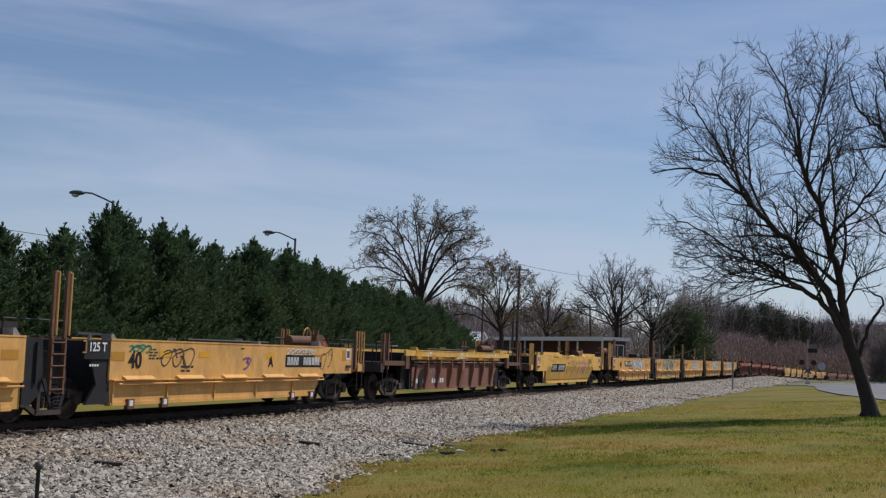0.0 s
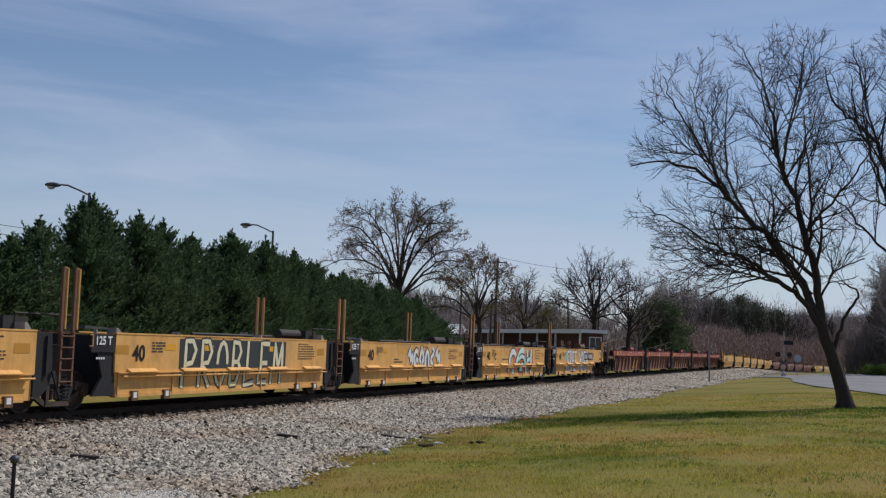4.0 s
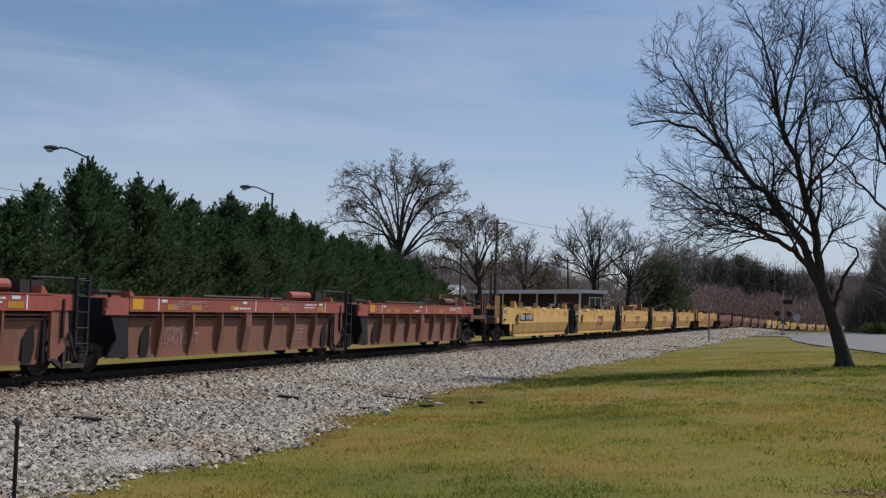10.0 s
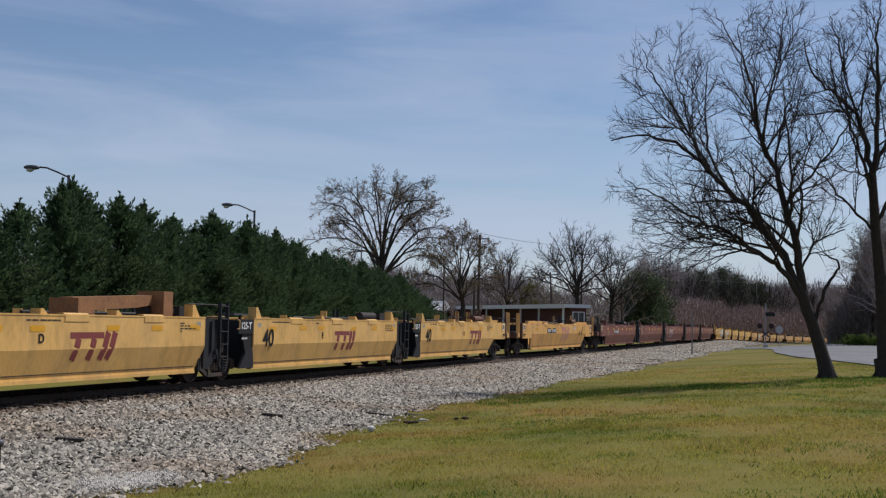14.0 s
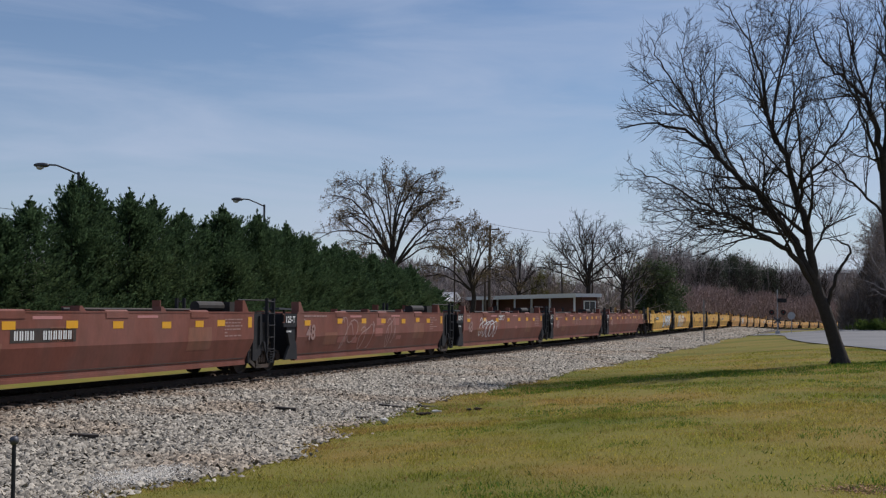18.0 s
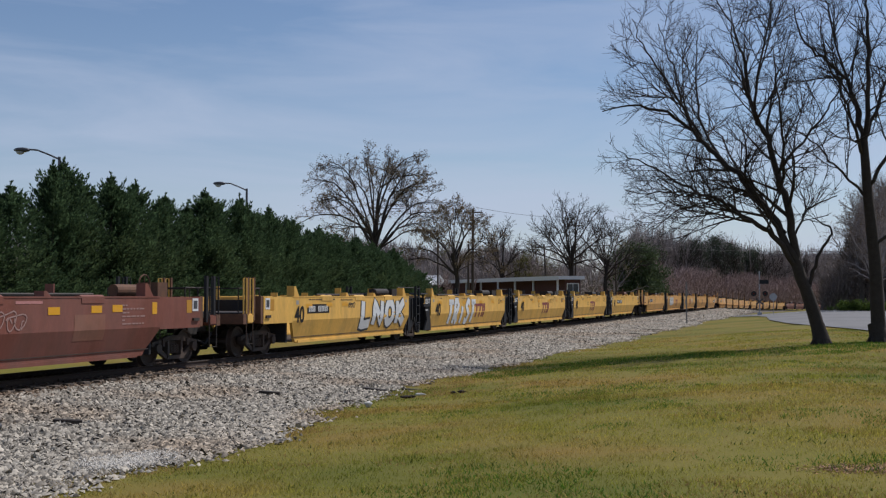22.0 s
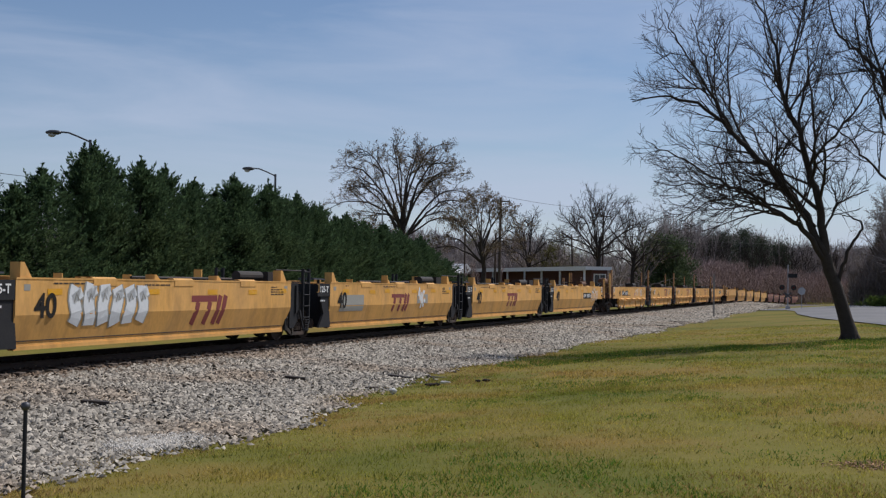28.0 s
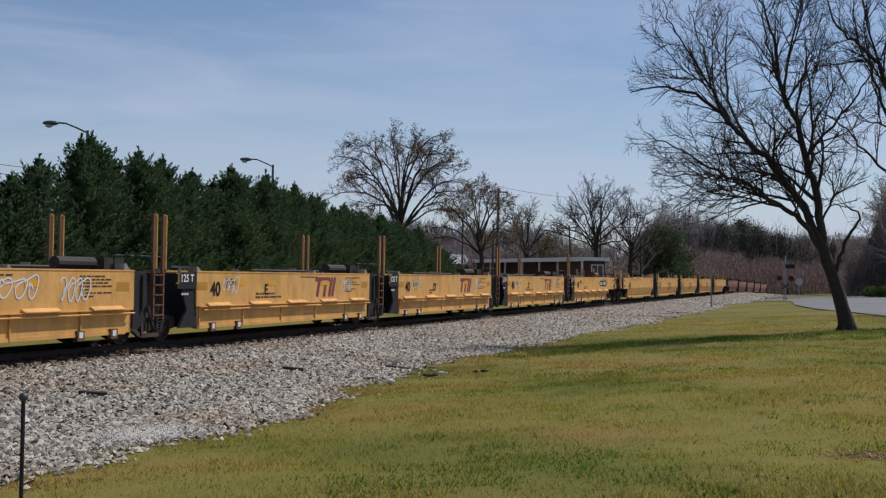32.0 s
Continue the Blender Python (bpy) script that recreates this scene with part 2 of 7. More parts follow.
M["pine"] = mat("far_pine_needles", (0.075, 0.09, 0.06), (0.05, 0.06, 0.045), 0.85, 0, 0.5, 4, 0.8, 0.0, rnd=0.3, spec=0.2, thru=0.3)
M["bush"] = mat("bush_leaves", (0.12, 0.17, 0.035), (0.08, 0.12, 0.025), 0.8, 0, 0.8, 5, 0.8, 0.0, rnd=0.3, spec=0.2, thru=0.4)
M["lens"] = mat("lamp_lens_plastic", (0.45, 0.45, 0.45), None, 0.2, 0, 2, 10, 0.2, 0.0)
M["red_lens"] = mat("unlit_red_lens", (0.10, 0.01, 0.01), None, 0.2, 0, 2, 10, 0.2, 0.0)
M["pale_pole"] = mat("weathered_grey_post", (0.28, 0.26, 0.24), (0.18, 0.17, 0.16), 0.8, 0, 4, 30, 0.8, 0.2)
M["steel_pale"] = mat("aluminium_mast", (0.40, 0.40, 0.41), (0.28, 0.28, 0.29), 0.5, 0.4, 3, 20, 0.5, 0.05)
M["roofgrey"] = mat("grey_roofing", (0.22, 0.22, 0.22), (0.15, 0.15, 0.15), 0.9, 0, 2, 20, 0.7, 0.2)
M["glass_dark"] = mat("dark_window_glass", (0.02, 0.022, 0.025), None, 0.08, 0, 2, 10, 0.3, 0.0)


# ---- mesh helpers ----
def part(name, bm, material, parent=None, label="", smooth=False):
    me = bpy.data.meshes.new(name)
    bm.to_mesh(me)
    bm.free()
    me.materials.append(material)
    if smooth:
        me.polygons.foreach_set("use_smooth", [True] * len(me.polygons))
    ob = new(name, me)
    if parent is not None:
        ob.parent = parent
    return tagged(ob, label)


def box(bm, x0, x1, y0, y1, z0, z1):
    v = [bm.verts.new(p) for p in ((x0, y0, z0), (x1, y0, z0), (x1, y1, z0), (x0, y1, z0), (x0, y0, z1), (x1, y0, z1), (x1, y1, z1), (x0, y1, z1))]
    for f in ((0, 3, 2, 1), (4, 5, 6, 7), (0, 1, 5, 4), (1, 2, 6, 5), (2, 3, 7, 6), (3, 0, 4, 7)):
        bm.faces.new([v[i] for i in f])
    return bm


def prism(bm, pts, a, b, axis="y"):
    """A polygon in the plane across an axis (x, z for y; y, z for x; x, y for z), thick from a to b."""
    def place(p, d):
        return {"y": (p[0], d, p[1]), "x": (d, p[0], p[1]), "z": (p[0], p[1], d)}[axis]
    lo = [bm.verts.new(place(p, a)) for p in pts]
    hi = [bm.verts.new(place(p, b)) for p in pts]
    n = len(pts)
    bm.faces.new(lo), bm.faces.new(hi[::-1])
    for i in range(n):
        bm.faces.new((lo[i], hi[i], hi[(i + 1) % n], lo[(i + 1) % n]))
    bmesh.ops.recalc_face_normals(bm, faces=bm.faces[:])
    return bm


def rod(bm, p, q, r, n=8, r2=None):
    p, q = Vector(p), Vector(q)
    d = (q - p).normalized()
    u = d.orthogonal().normalized()
    w = d.cross(u)
    r2 = r if r2 is None else r2
    ring = [[bm.verts.new(c + (u * math.cos(2 * math.pi * i / n) + w * math.sin(2 * math.pi * i / n)) * rr) for i in range(n)] for c, rr in ((p, r), (q, r2))]
    for i in range(n):
        bm.faces.new((ring[0][i], ring[0][(i + 1) % n], ring[1][(i + 1) % n], ring[1][i]))
    bm.faces.new(ring[0][::-1]), bm.faces.new(ring[1])
    return bm


def rods(bm, pts, r, n=6):
    """One bent tube through the points."""
    pts = [Vector(p) for p in pts]
    rings = []
    for i, p in enumerate(pts):
        q = (pts[min(i + 1, len(pts) - 1)] - pts[max(i - 1, 0)]).normalized()
        ref = Vector((0.27, 0.93, 0.25)) if abs(q.dot(Vector((0.27, 0.93, 0.25)))) < 0.95 else Vector((1, 0, 0))
        u = q.cross(ref).normalized()
        w = q.cross(u)
        rings.append([bm.verts.new(p + (u * math.cos(2 * math.pi * k / n) + w * math.sin(2 * math.pi * k / n)) * r) for k in range(n)])
    for a, b in zip(rings, rings[1:]):
        for k in range(n):
            bm.faces.new((a[k], a[(k + 1) % n], b[(k + 1) % n], b[k]))
    bm.faces.new(rings[0][::-1]), bm.faces.new(rings[-1])
    return bm


def B():
    return bmesh.new()


# ---- the line of the track ----
HEAD, CX, CY = radians(18.6), -4.29, 42.57


def heading(s):
    if s < 170:
        return HEAD
    if s < 309:
        return HEAD + radians(3.6e-4 * (s - 170) ** 2)
    return HEAD + radians(6.956 + 0.1 * (s - 309))


def drop(s):
    return -0.0125 * (math.sqrt((s - 125) ** 2 + 900) + (s - 125)) / 2 if s > -100 else 0.0


_TAB = [(CX + 170 * math.sin(HEAD), CY + 170 * math.cos(HEAD))]
for _i in range(450):
    _h = heading(170 + _i + 0.5)
    _TAB.append((_TAB[-1][0] + math.sin(_h), _TAB[-1][1] + math.cos(_h)))


def track(s):
    """The middle of the track at rail height, s metres along it: x, y, z, heading."""
    if s <= 170:
        return CX + s * math.sin(HEAD), CY + s * math.cos(HEAD), drop(s), HEAD
    k = min(int(s - 170), 448)
    f = s - 170 - k
    a, b = _TAB[k], _TAB[k + 1]
    return a[0] + (b[0] - a[0]) * f, a[1] + (b[1] - a[1]) * f, drop(s), heading(s)


def beside(s, d, z=0.0):
    """A point d metres to the right of the track's middle (the lawn's side), z above the rail."""
    x, y, tz, h = track(s)
    return Vector((x + d * math.cos(h), y - d * math.sin(h), tz + z))


def nearest(x, y):
    """s and d of a place."""
    s = (x - CX) * math.sin(HEAD) + (y - CY) * math.cos(HEAD)
    d = (x - CX) * math.cos(HEAD) - (y - CY) * math.sin(HEAD)
    if s > 170:
        for _ in range(6):
            tx, ty, _z, h = track(min(s, 600))
            s = min(600, s + (x - tx) * math.sin(h) + (y - ty) * math.cos(h))
        tx, ty, _z, h = track(s)
        d = (x - tx) * math.cos(h) - (y - ty) * math.sin(h)
    return s, d


def smooth(a, b, v):
    v = max(0.0, min(1.0, (v - a) / (b - a)))
    return v * v * (3 - 2 * v)


def ground_z(x, y):
    s, d = nearest(x, y)
    z = -0.52 + 0.67 * smooth(6.5, 19.0, d) + max(drop(s), -2.6)
    z += 0.05 * noise.noise((x * 0.15, y * 0.15, 0)) + 0.02 * noise.noise((x * 0.6, y * 0.6, 3))
    if -8.2 < d < 6.5:
        z -= 0.22
    return z


# ---- ground ----
def polar(name, radii, turns, zf, material):
    vs, fs = [(0, 0, zf(0, 0))], []
    for r in radii:
        for i in range(turns):
            a = 2 * math.pi * i / turns
            x, y = r * math.sin(a), r * math.cos(a)
            vs.append((x, y, zf(x, y)))
    for i in range(turns):
        fs.append((0, 1 + (i + 1) % turns, 1 + i))
    for k in range(len(radii) - 1):
        a, b = 1 + k * turns, 1 + (k + 1) * turns
        for i in range(turns):
            j = (i + 1) % turns
            fs.append((a + i, a + j, b + j, b + i))
    me = bpy.data.meshes.new(name)
    me.from_pydata(vs, [], fs)
    me.materials.append(material)
    me.polygons.foreach_set("use_smooth", [True] * len(fs))
    return new(name, me)


ground = tagged(polar("ground", [1.5 * 1.055 ** i for i in range(146)], 300, ground_z, M["grass"]), "mown spring lawn and rough grass beside the railway", "lawn", kind="structure")


def strip(name, s_list, profile, material, wob=None):
    """A sheet along the track with a cross-section of (d, z) points."""
    vs, fs = [], []
    n = len(profile)
    for s in s_list:
        for d, z in profile:
            w = wob(s, d) if wob else (0, 0)
            vs.append(beside(s, d + w[0], z + w[1]))
    for i in range(len(s_list) - 1):
        for j in range(n - 1):
            fs.append((i * n + j, i * n + j + 1, i * n + n + j + 1, i * n + n + j))
    me = bpy.data.meshes.new(name)
    me.from_pydata(vs, [], fs)
    me.materials.append(material)
    return new(name, me)


def bed_wob(s, d):
    e = max(0.0, (abs(d) - 2.2) / 5)
    return (e * 1.3 * noise.noise((s * 0.13, d * 0.1, 5)) + e * 0.5 * noise.noise((s * 0.6, 0, 8)), 0.05 * noise.noise((s * 0.8, d * 0.8, 1)) * min(1, e * 3))


BED = [(-6.5, -0.95), (-5.2, -0.5), (-3.4, -0.33), (-1.6, -0.17), (-0.8, -0.16), (0, -0.16), (0.9, -0.18), (1.2, -0.25), (1.9, -0.27), (2.6, -0.29), (3.4, -0.35), (4.6, -0.40), (5.8, -0.46), (6.8, -0.51), (7.6, -0.57), (8.4, -0.95)]
S_LIST = [-700, -500, -300, -150] + [-60 + i for i in range(0, 240)] + [180 + 4 * i for i in range(1, 100)]
bed = tagged(strip("ballast_bed", S_LIST, BED, M["ballast"], bed_wob), "grey crushed stone ballast under the track", "ballast", kind="structure")

RAIL = [(-0.075, -0.17), (-0.075, -0.155), (-0.012, -0.13), (-0.012, -0.045), (-0.037, -0.03), (-0.037, -0.004), (-0.03, 0.0), (0.03, 0.0), (0.037, -0.004), (0.037, -0.03), (0.012, -0.045), (0.012, -0.13), (0.075, -0.155), (0.075, -0.17)]
track_thing = tagged(new("railway_track"), "standard gauge railway track with rusty rails on wooden ties", "railway track", kind="structure")
S_RAIL = [-700, -60, 0, 60] + [90 + 10 * i for i in range(49)]
for side in (-0.755, 0.755):
    r = strip("rail", S_RAIL, [(d + side, z) for d, z in RAIL], M["railside"])
    r.parent = track_thing
    h = strip("railhead", S_RAIL, [(side - 0.032, 0.001), (side - 0.026, 0.003), (side + 0.026, 0.003), (side + 0.032, 0.001)], M["railhead"])
    h.parent = r


# ---- loose stone, grass, verge ----
def soup(name, verts, faces_per, material):
    """One mesh from numpy: verts (n, k, 3) and the triangles of one piece."""
    n, k, _ = verts.shape
    f = np.asarray(faces_per)
    tri = (np.arange(n)[:, None, None] * k + f[None]).reshape(-1, 3)
    me = bpy.data.meshes.new(name)
    me.vertices.add(n * k)
    me.vertices.foreach_set("co", verts.reshape(-1).astype(np.float32))
    me.loops.add(tri.size)
    me.loops.foreach_set("vertex_index", tri.reshape(-1).astype(np.int32))
    me.polygons.add(len(tri))
    me.polygons.foreach_set("loop_start", np.arange(0, tri.size, 3, dtype=np.int32))
    me.update(calc_edges=True)
    me.materials.append(material)
    return new(name, me)


def bed_height(d):
    xs, zs = [p[0] for p in BED], [p[1] for p in BED]
    return np.interp(d, xs, zs)


def bed_edge(s):
    """Where the stone ends on the lawn's side, along the track."""
    a = np.asarray(s)
    n = np.array([1.25 * noise.noise((q * 0.13, 0.7, 5)) + 0.5 * noise.noise((q * 0.6, 0, 8)) for q in a])
    k = np.clip((-7 - a) / 19, 0, 1)
    return 7.2 + n + 1.7 * k * k * (3 - 2 * k)


def scatter_stones(name, n, s0, s1, d0, d1, r0, r1, seed, label, material="stone"):
    g = np.random.default_rng(seed)
    s = s0 + (s1 - s0) * g.random(n)
    d = d0 + (d1 - d0) * g.random(n)
    edge = bed_edge(s) + 0.15
    keep = (d < edge + g.normal(0, 0.25, n)) & ((d > 1.75 + g.normal(0, 0.14, n)) | (d1 < 2.7))
    s, d, edge = s[keep], d[keep], edge[keep]
    n = len(s)
    z = bed_height(d) + g.random(n) ** 1.5 * 0.055 - 0.01
    k = np.clip((d - 6.5) / 12.5, 0, 1)
    z = np.where(d > 6.4, np.maximum(z, -0.53 + 0.67 * k * k * (3 - 2 * k) + 0.03 * g.random(n)), z)
    c = np.stack([CX + s * math.sin(HEAD) + d * math.cos(HEAD), CY + s * math.cos(HEAD) - d * math.sin(HEAD), z], 1)
    base = np.array([(1, 0, 0), (-1, 0, 0), (0, 1, 0), (0, -1, 0), (0, 0, 1)], float)
    r = r0 + (r1 - r0) * g.random(n) ** 1.6
    v = base[None] * (0.7 + 0.6 * g.random((n, 5, 1))) + g.normal(0, 0.16, (n, 5, 3))
    v *= np.stack([0.8 + 0.5 * g.random(n), 0.8 + 0.5 * g.random(n), 0.55 + 0.4 * g.random(n)], 1)[:, None]
    a = g.random(n) * 2 * math.pi
    b = g.normal(0, 0.5, n)
    ca, sa, cb, sb = np.cos(a), np.sin(a), np.cos(b), np.sin(b)
    rot = np.stack([np.stack([ca, -sa * cb, sa * sb], 1), np.stack([sa, ca * cb, -ca * sb], 1), np.stack([0 * a, sb, cb], 1)], 1)
    v = np.einsum("nij,nkj->nki", rot, v) * r[:, None, None] + c[:, None]
    f = [(4, 0, 2), (4, 2, 1), (4, 1, 3), (4, 3, 0)]
    return tagged(soup(name, v, f, M[material]), label, "ballast stones", kind="stuff")


scatter_stones("ballast_stones", 240000, -34, 18, 1.3, 10.2, 0.022, 0.062, 1, "loose grey crushed granite stones beside the rails")
scatter_stones("ballast_stones", 80000, 18, 62, 1.3, 10.2, 0.03, 0.07, 2, "loose grey crushed granite stones along the track")
scatter_stones("ballast_stones", 30000, 62, 150, 1.3, 10.2, 0.05, 0.10, 3, "loose grey crushed granite stones far along the track")
scatter_stones("ballast_stones", 14000, -24, 40, -1.0, 1.1, 0.025, 0.055, 4, "brown stained stones between the rails", "stone_stained")
scatter_stones("ballast_stones", 16000, -34, 40, 1.05, 2.4, 0.02, 0.05, 5, "brown stained stones at the ends of the ties", "stone_stained")


def blades(name, n, r0, r1, a0, a1, h0, h1, w, seed, material, label, lean=0.5, keep=None):
    """Grass as single blades in a sector round the camera's place."""
    g = np.random.default_rng(seed)
    r = np.sqrt(r0 ** 2 + (r1 ** 2 - r0 ** 2) * g.random(n) ** 1.25)
    a = np.radians(a0 + (a1 - a0) * g.random(n))
    x, y = r * np.sin(a), r * np.cos(a)
    s = (x - CX) * math.sin(HEAD) + (y - CY) * math.cos(HEAD)
    d = (x - CX) * math.cos(HEAD) - (y - CY) * math.sin(HEAD)
    edge = bed_edge(s) - 0.1
    dens = np.array([0.55 + 0.6 * noise.noise((p * 0.5, q * 0.5, 9)) + 0.45 * noise.noise((p * 1.7, q * 1.7, 2)) for p, q in zip(x, y)])
    ok = (d > edge + g.normal(0, 0.3, n)) & (g.random(n) < dens)
    if keep is not None:
        ok &= keep(x, y)
    x, y, dens = x[ok], y[ok], dens[ok]
    n = len(x)
    z = np.array([ground_z(p, q) for p, q in zip(x, y)]) - 0.01
    h = (h0 + (h1 - h0) * g.random(n) ** 2) * (0.6 + 0.6 * np.clip(dens, 0, 1))
    t = g.random(n) * 2 * math.pi
    l = g.normal(0, lean, (n, 2)) * h[:, None]
    wx, wy = np.cos(t) * w, np.sin(t) * w
    v = np.stack([np.stack([x - wx, y - wy, z], 1), np.stack([x + wx, y + wy, z], 1), np.stack([x + l[:, 0], y + l[:, 1], z + h], 1)], 1)
    return tagged(soup(name, v, [(0, 1, 2)], material), label, "grass", kind="stuff")


blades("grass_blades", 290000, 6.5, 24, -22, 24, 0.02, 0.07, 0.006, 11, M["blade"], "short mown green and straw-coloured grass")
blades("grass_blades", 170000, 22, 64, -8, 23, 0.03, 0.08, 0.013, 12, M["blade"], "short mown grass farther over the lawn")
blades("weed_tufts", 42000, 8, 46, -20, 22, 0.03, 0.08, 0.013, 13, M["weed"], "tufts of taller weeds in the lawn", 0.6,
       lambda x, y: np.array([0.6 * noise.noise((p * 0.6, q * 0.5, 21)) + noise.noise((p * 2.6, q * 1.6, 22)) > 0.34 for p, q in zip(x, y)]))

# lush band under the trees; its deep green also paints in their shadow
blades("lush_grass", 60000, 30, 46, 2, 23, 0.04, 0.10, 0.013, 14, M["lush"], "lush grass band, deep green partly to carry the trees' shade", 0.5,
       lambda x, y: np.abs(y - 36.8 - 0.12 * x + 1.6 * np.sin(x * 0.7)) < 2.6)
blades("straw_grass", 220000, 8, 36, -22, 10, 0.025, 0.075, 0.009, 18, M["straw"], "brown straw litter where the lawn meets the stone", 0.9,
       lambda x, y: (x - CX) * math.cos(HEAD) - (y - CY) * math.sin(HEAD) < 8.9 + 0.8 * np.sin(y * 0.7 + x * 0.4) + 0.8 * np.sin(y * 1.9 - x))
blades("lush_grass", 90000, 9, 34, -6, 22, 0.03, 0.075, 0.010, 16, M["lush"], "deeper green patches scattered over the lawn", 0.6,
       lambda x, y: np.array([noise.noise((p * 0.42, q * 0.30, 33)) + 0.5 * noise.noise((p * 1.3, q * 1.1, 34)) > 0.2 for p, q in zip(x, y)]))
blades("straw_grass", 110000, 9, 40, -8, 22, 0.025, 0.06, 0.009, 17, M["straw"], "dry straw-coloured patches scattered over the lawn", 0.9,
       lambda x, y: np.array([noise.noise((p * 0.33, q * 0.45, 43)) + 0.6 * noise.noise((p * 1.5, q * 1.2, 44)) > 0.16 for p, q in zip(x, y)]))
blades("straw_grass", 110000, 12, 80, -24, 23, 0.03, 0.09, 0.010, 15, M["straw"], "dead straw-coloured grass along the ballast", 0.8,
       lambda x, y: ((x - CX) * math.cos(HEAD) - (y - CY) * math.sin(HEAD) < 9.4 + 1.2 * np.sin(y * 0.5) + 0.9 * np.sin(y * 1.3 + x) + 0.03 * y) & (np.sin(x * 3.1 + y) + np.sin(y * 1.7) > -0.9))
_g = np.random.default_rng(6)
_c = np.stack([4.35 + _g.normal(0, 0.26, 1600), 11.7 + _g.normal(0, 0.16, 1600), np.zeros(1600)], 1)
_c[:, 2] = [ground_z(p[0], p[1]) + 0.006 for p in _c]
tagged(soup("soil_crumbs", _c[:, None] + _g.normal(0, 0.02, (1600, 4, 3)) * (1, 1, 0.15), [(0, 1, 2), (0, 2, 3), (0, 3, 1), (1, 3, 2)], M["red_soil"]), "patch of bare reddish soil crumbs in the lawn", "soil", kind="stuff")
_g = np.random.default_rng(8)
_n = 11000
_c = np.stack([-4.15 + _g.normal(0, 0.26, _n), 16.5 + _g.normal(0, 0.42, _n), np.zeros(_n)], 1)
_c[:, 2] = [ground_z(a, b) + 0.055 for a, b in _c[:, :2]]
tagged(soup("stone_fines", _c[:, None] + _g.normal(0, 0.011, (_n, 4, 3)), [(0, 1, 2), (0, 2, 3), (0, 3, 1), (1, 3, 2)], M["fines"]), "pale patch of fine crushed stone on the ballast", "gravel", kind="stuff")

# ties under the rails, with their ends proud of the stone
_bm = B()
box(_bm, -0.115, 0.115, -1.3, 1.3, -0.33, -0.165)
bmesh.ops.bevel(_bm, geom=_bm.edges[:], offset=0.012, segments=1, affect="EDGES")
TIE = bpy.data.meshes.new("tie")
_bm.to_mesh(TIE)
_bm.free()
TIE.materials.append(M["tie"])
for _i in range(260):
    _s = -32 + _i * 0.54
    _x, _y, _z, _h = track(_s)
    t_ob = new("tie", TIE)
    t_ob.parent = track_thing
    t_ob.matrix_basis = pose(_x, _y, _z + 0.02 * noise.noise((_s * 3, 0, 0)), 0, 0, 90 - math.degrees(_h) + 2 * noise.noise((_s * 5, 1, 0)))
for _i in range(0, 110):
    for _d in (-0.755, 0.755):
        _p = beside(-32 + _i * 0.54 * 1.0, _d)
        bm = B()
        box(bm, -0.09, 0.09, -0.17, 0.17, -0.168, -0.15)
        pl = part("tie_plate", bm, M["rust"], track_thing)
        pl.matrix_basis = pose(_p.x, _p.y, _p.z, 0, 0, 90 - math.degrees(HEAD))


def drape(name, pts, material, lift=0.03, step=2.5):
    """A flat area with a polygon outline laid over the ground."""
    bm = B()
    f = bm.faces.new([bm.verts.new((x, y, 0)) for x, y in pts])
    lo_x, hi_x = min(p[0] for p in pts), max(p[0] for p in pts)
    lo_y, hi_y = min(p[1] for p in pts), max(p[1] for p in pts)
    q = lo_x + step
    while q < hi_x:
        bmesh.ops.bisect_plane(bm, geom=bm.verts[:] + bm.edges[:] + bm.faces[:], plane_co=(q, 0, 0), plane_no=(1, 0, 0))
        q += step
    q = lo_y + step
    while q < hi_y:
        bmesh.ops.bisect_plane(bm, geom=bm.verts[:] + bm.edges[:] + bm.faces[:], plane_co=(0, q, 0), plane_no=(0, 1, 0))
        q += step
    for v in bm.verts:
        v.co.z = ground_z(v.co.x, v.co.y) + lift
    bmesh.ops.recalc_face_normals(bm, faces=bm.faces[:])
    if sum(fc.normal.z for fc in bm.faces) < 0:
        bmesh.ops.reverse_faces(bm, faces=bm.faces[:])
    return part(name, bm, material)


road = tagged(drape("road", [(19.5, 46), (20.8, 58), (22.6, 74), (26.5, 92), (32.0, 112), (34.5, 124), (31.5, 135), (37, 141), (50, 138), (74, 128), (74, 40), (30, 36), (22, 40)], M["asphalt"], 0.05), "pale worn asphalt road and lot by the crossing", "road", kind="structure")
edge_line = tagged(drape("road_line", [(33.5, 129.5), (33.5, 129.9), (60, 122.4), (60, 122.0)], M["white"], 0.075), "faded white edge line on the asphalt", "road marking", kind="structure")


def lump(name, x, y, size, material, label, cat, seed, lift=0.0):
    bm = B()
    bmesh.ops.create_icosphere(bm, subdivisions=2, radius=1)
    for v in bm.verts:
        k = 1 + 0.35 * noise.noise(v.co * 1.7 + Vector((seed, 0, 0)))
        v.co = Vector((v.co.x * size[0] * k, v.co.y * size[1] * k, v.co.z * size[2] * k))
    o = part(name, bm, material)
    o.location = (x, y, lift + ground_z(x, y) + size[2] * 0.4)
    return tagged(o, label, cat)


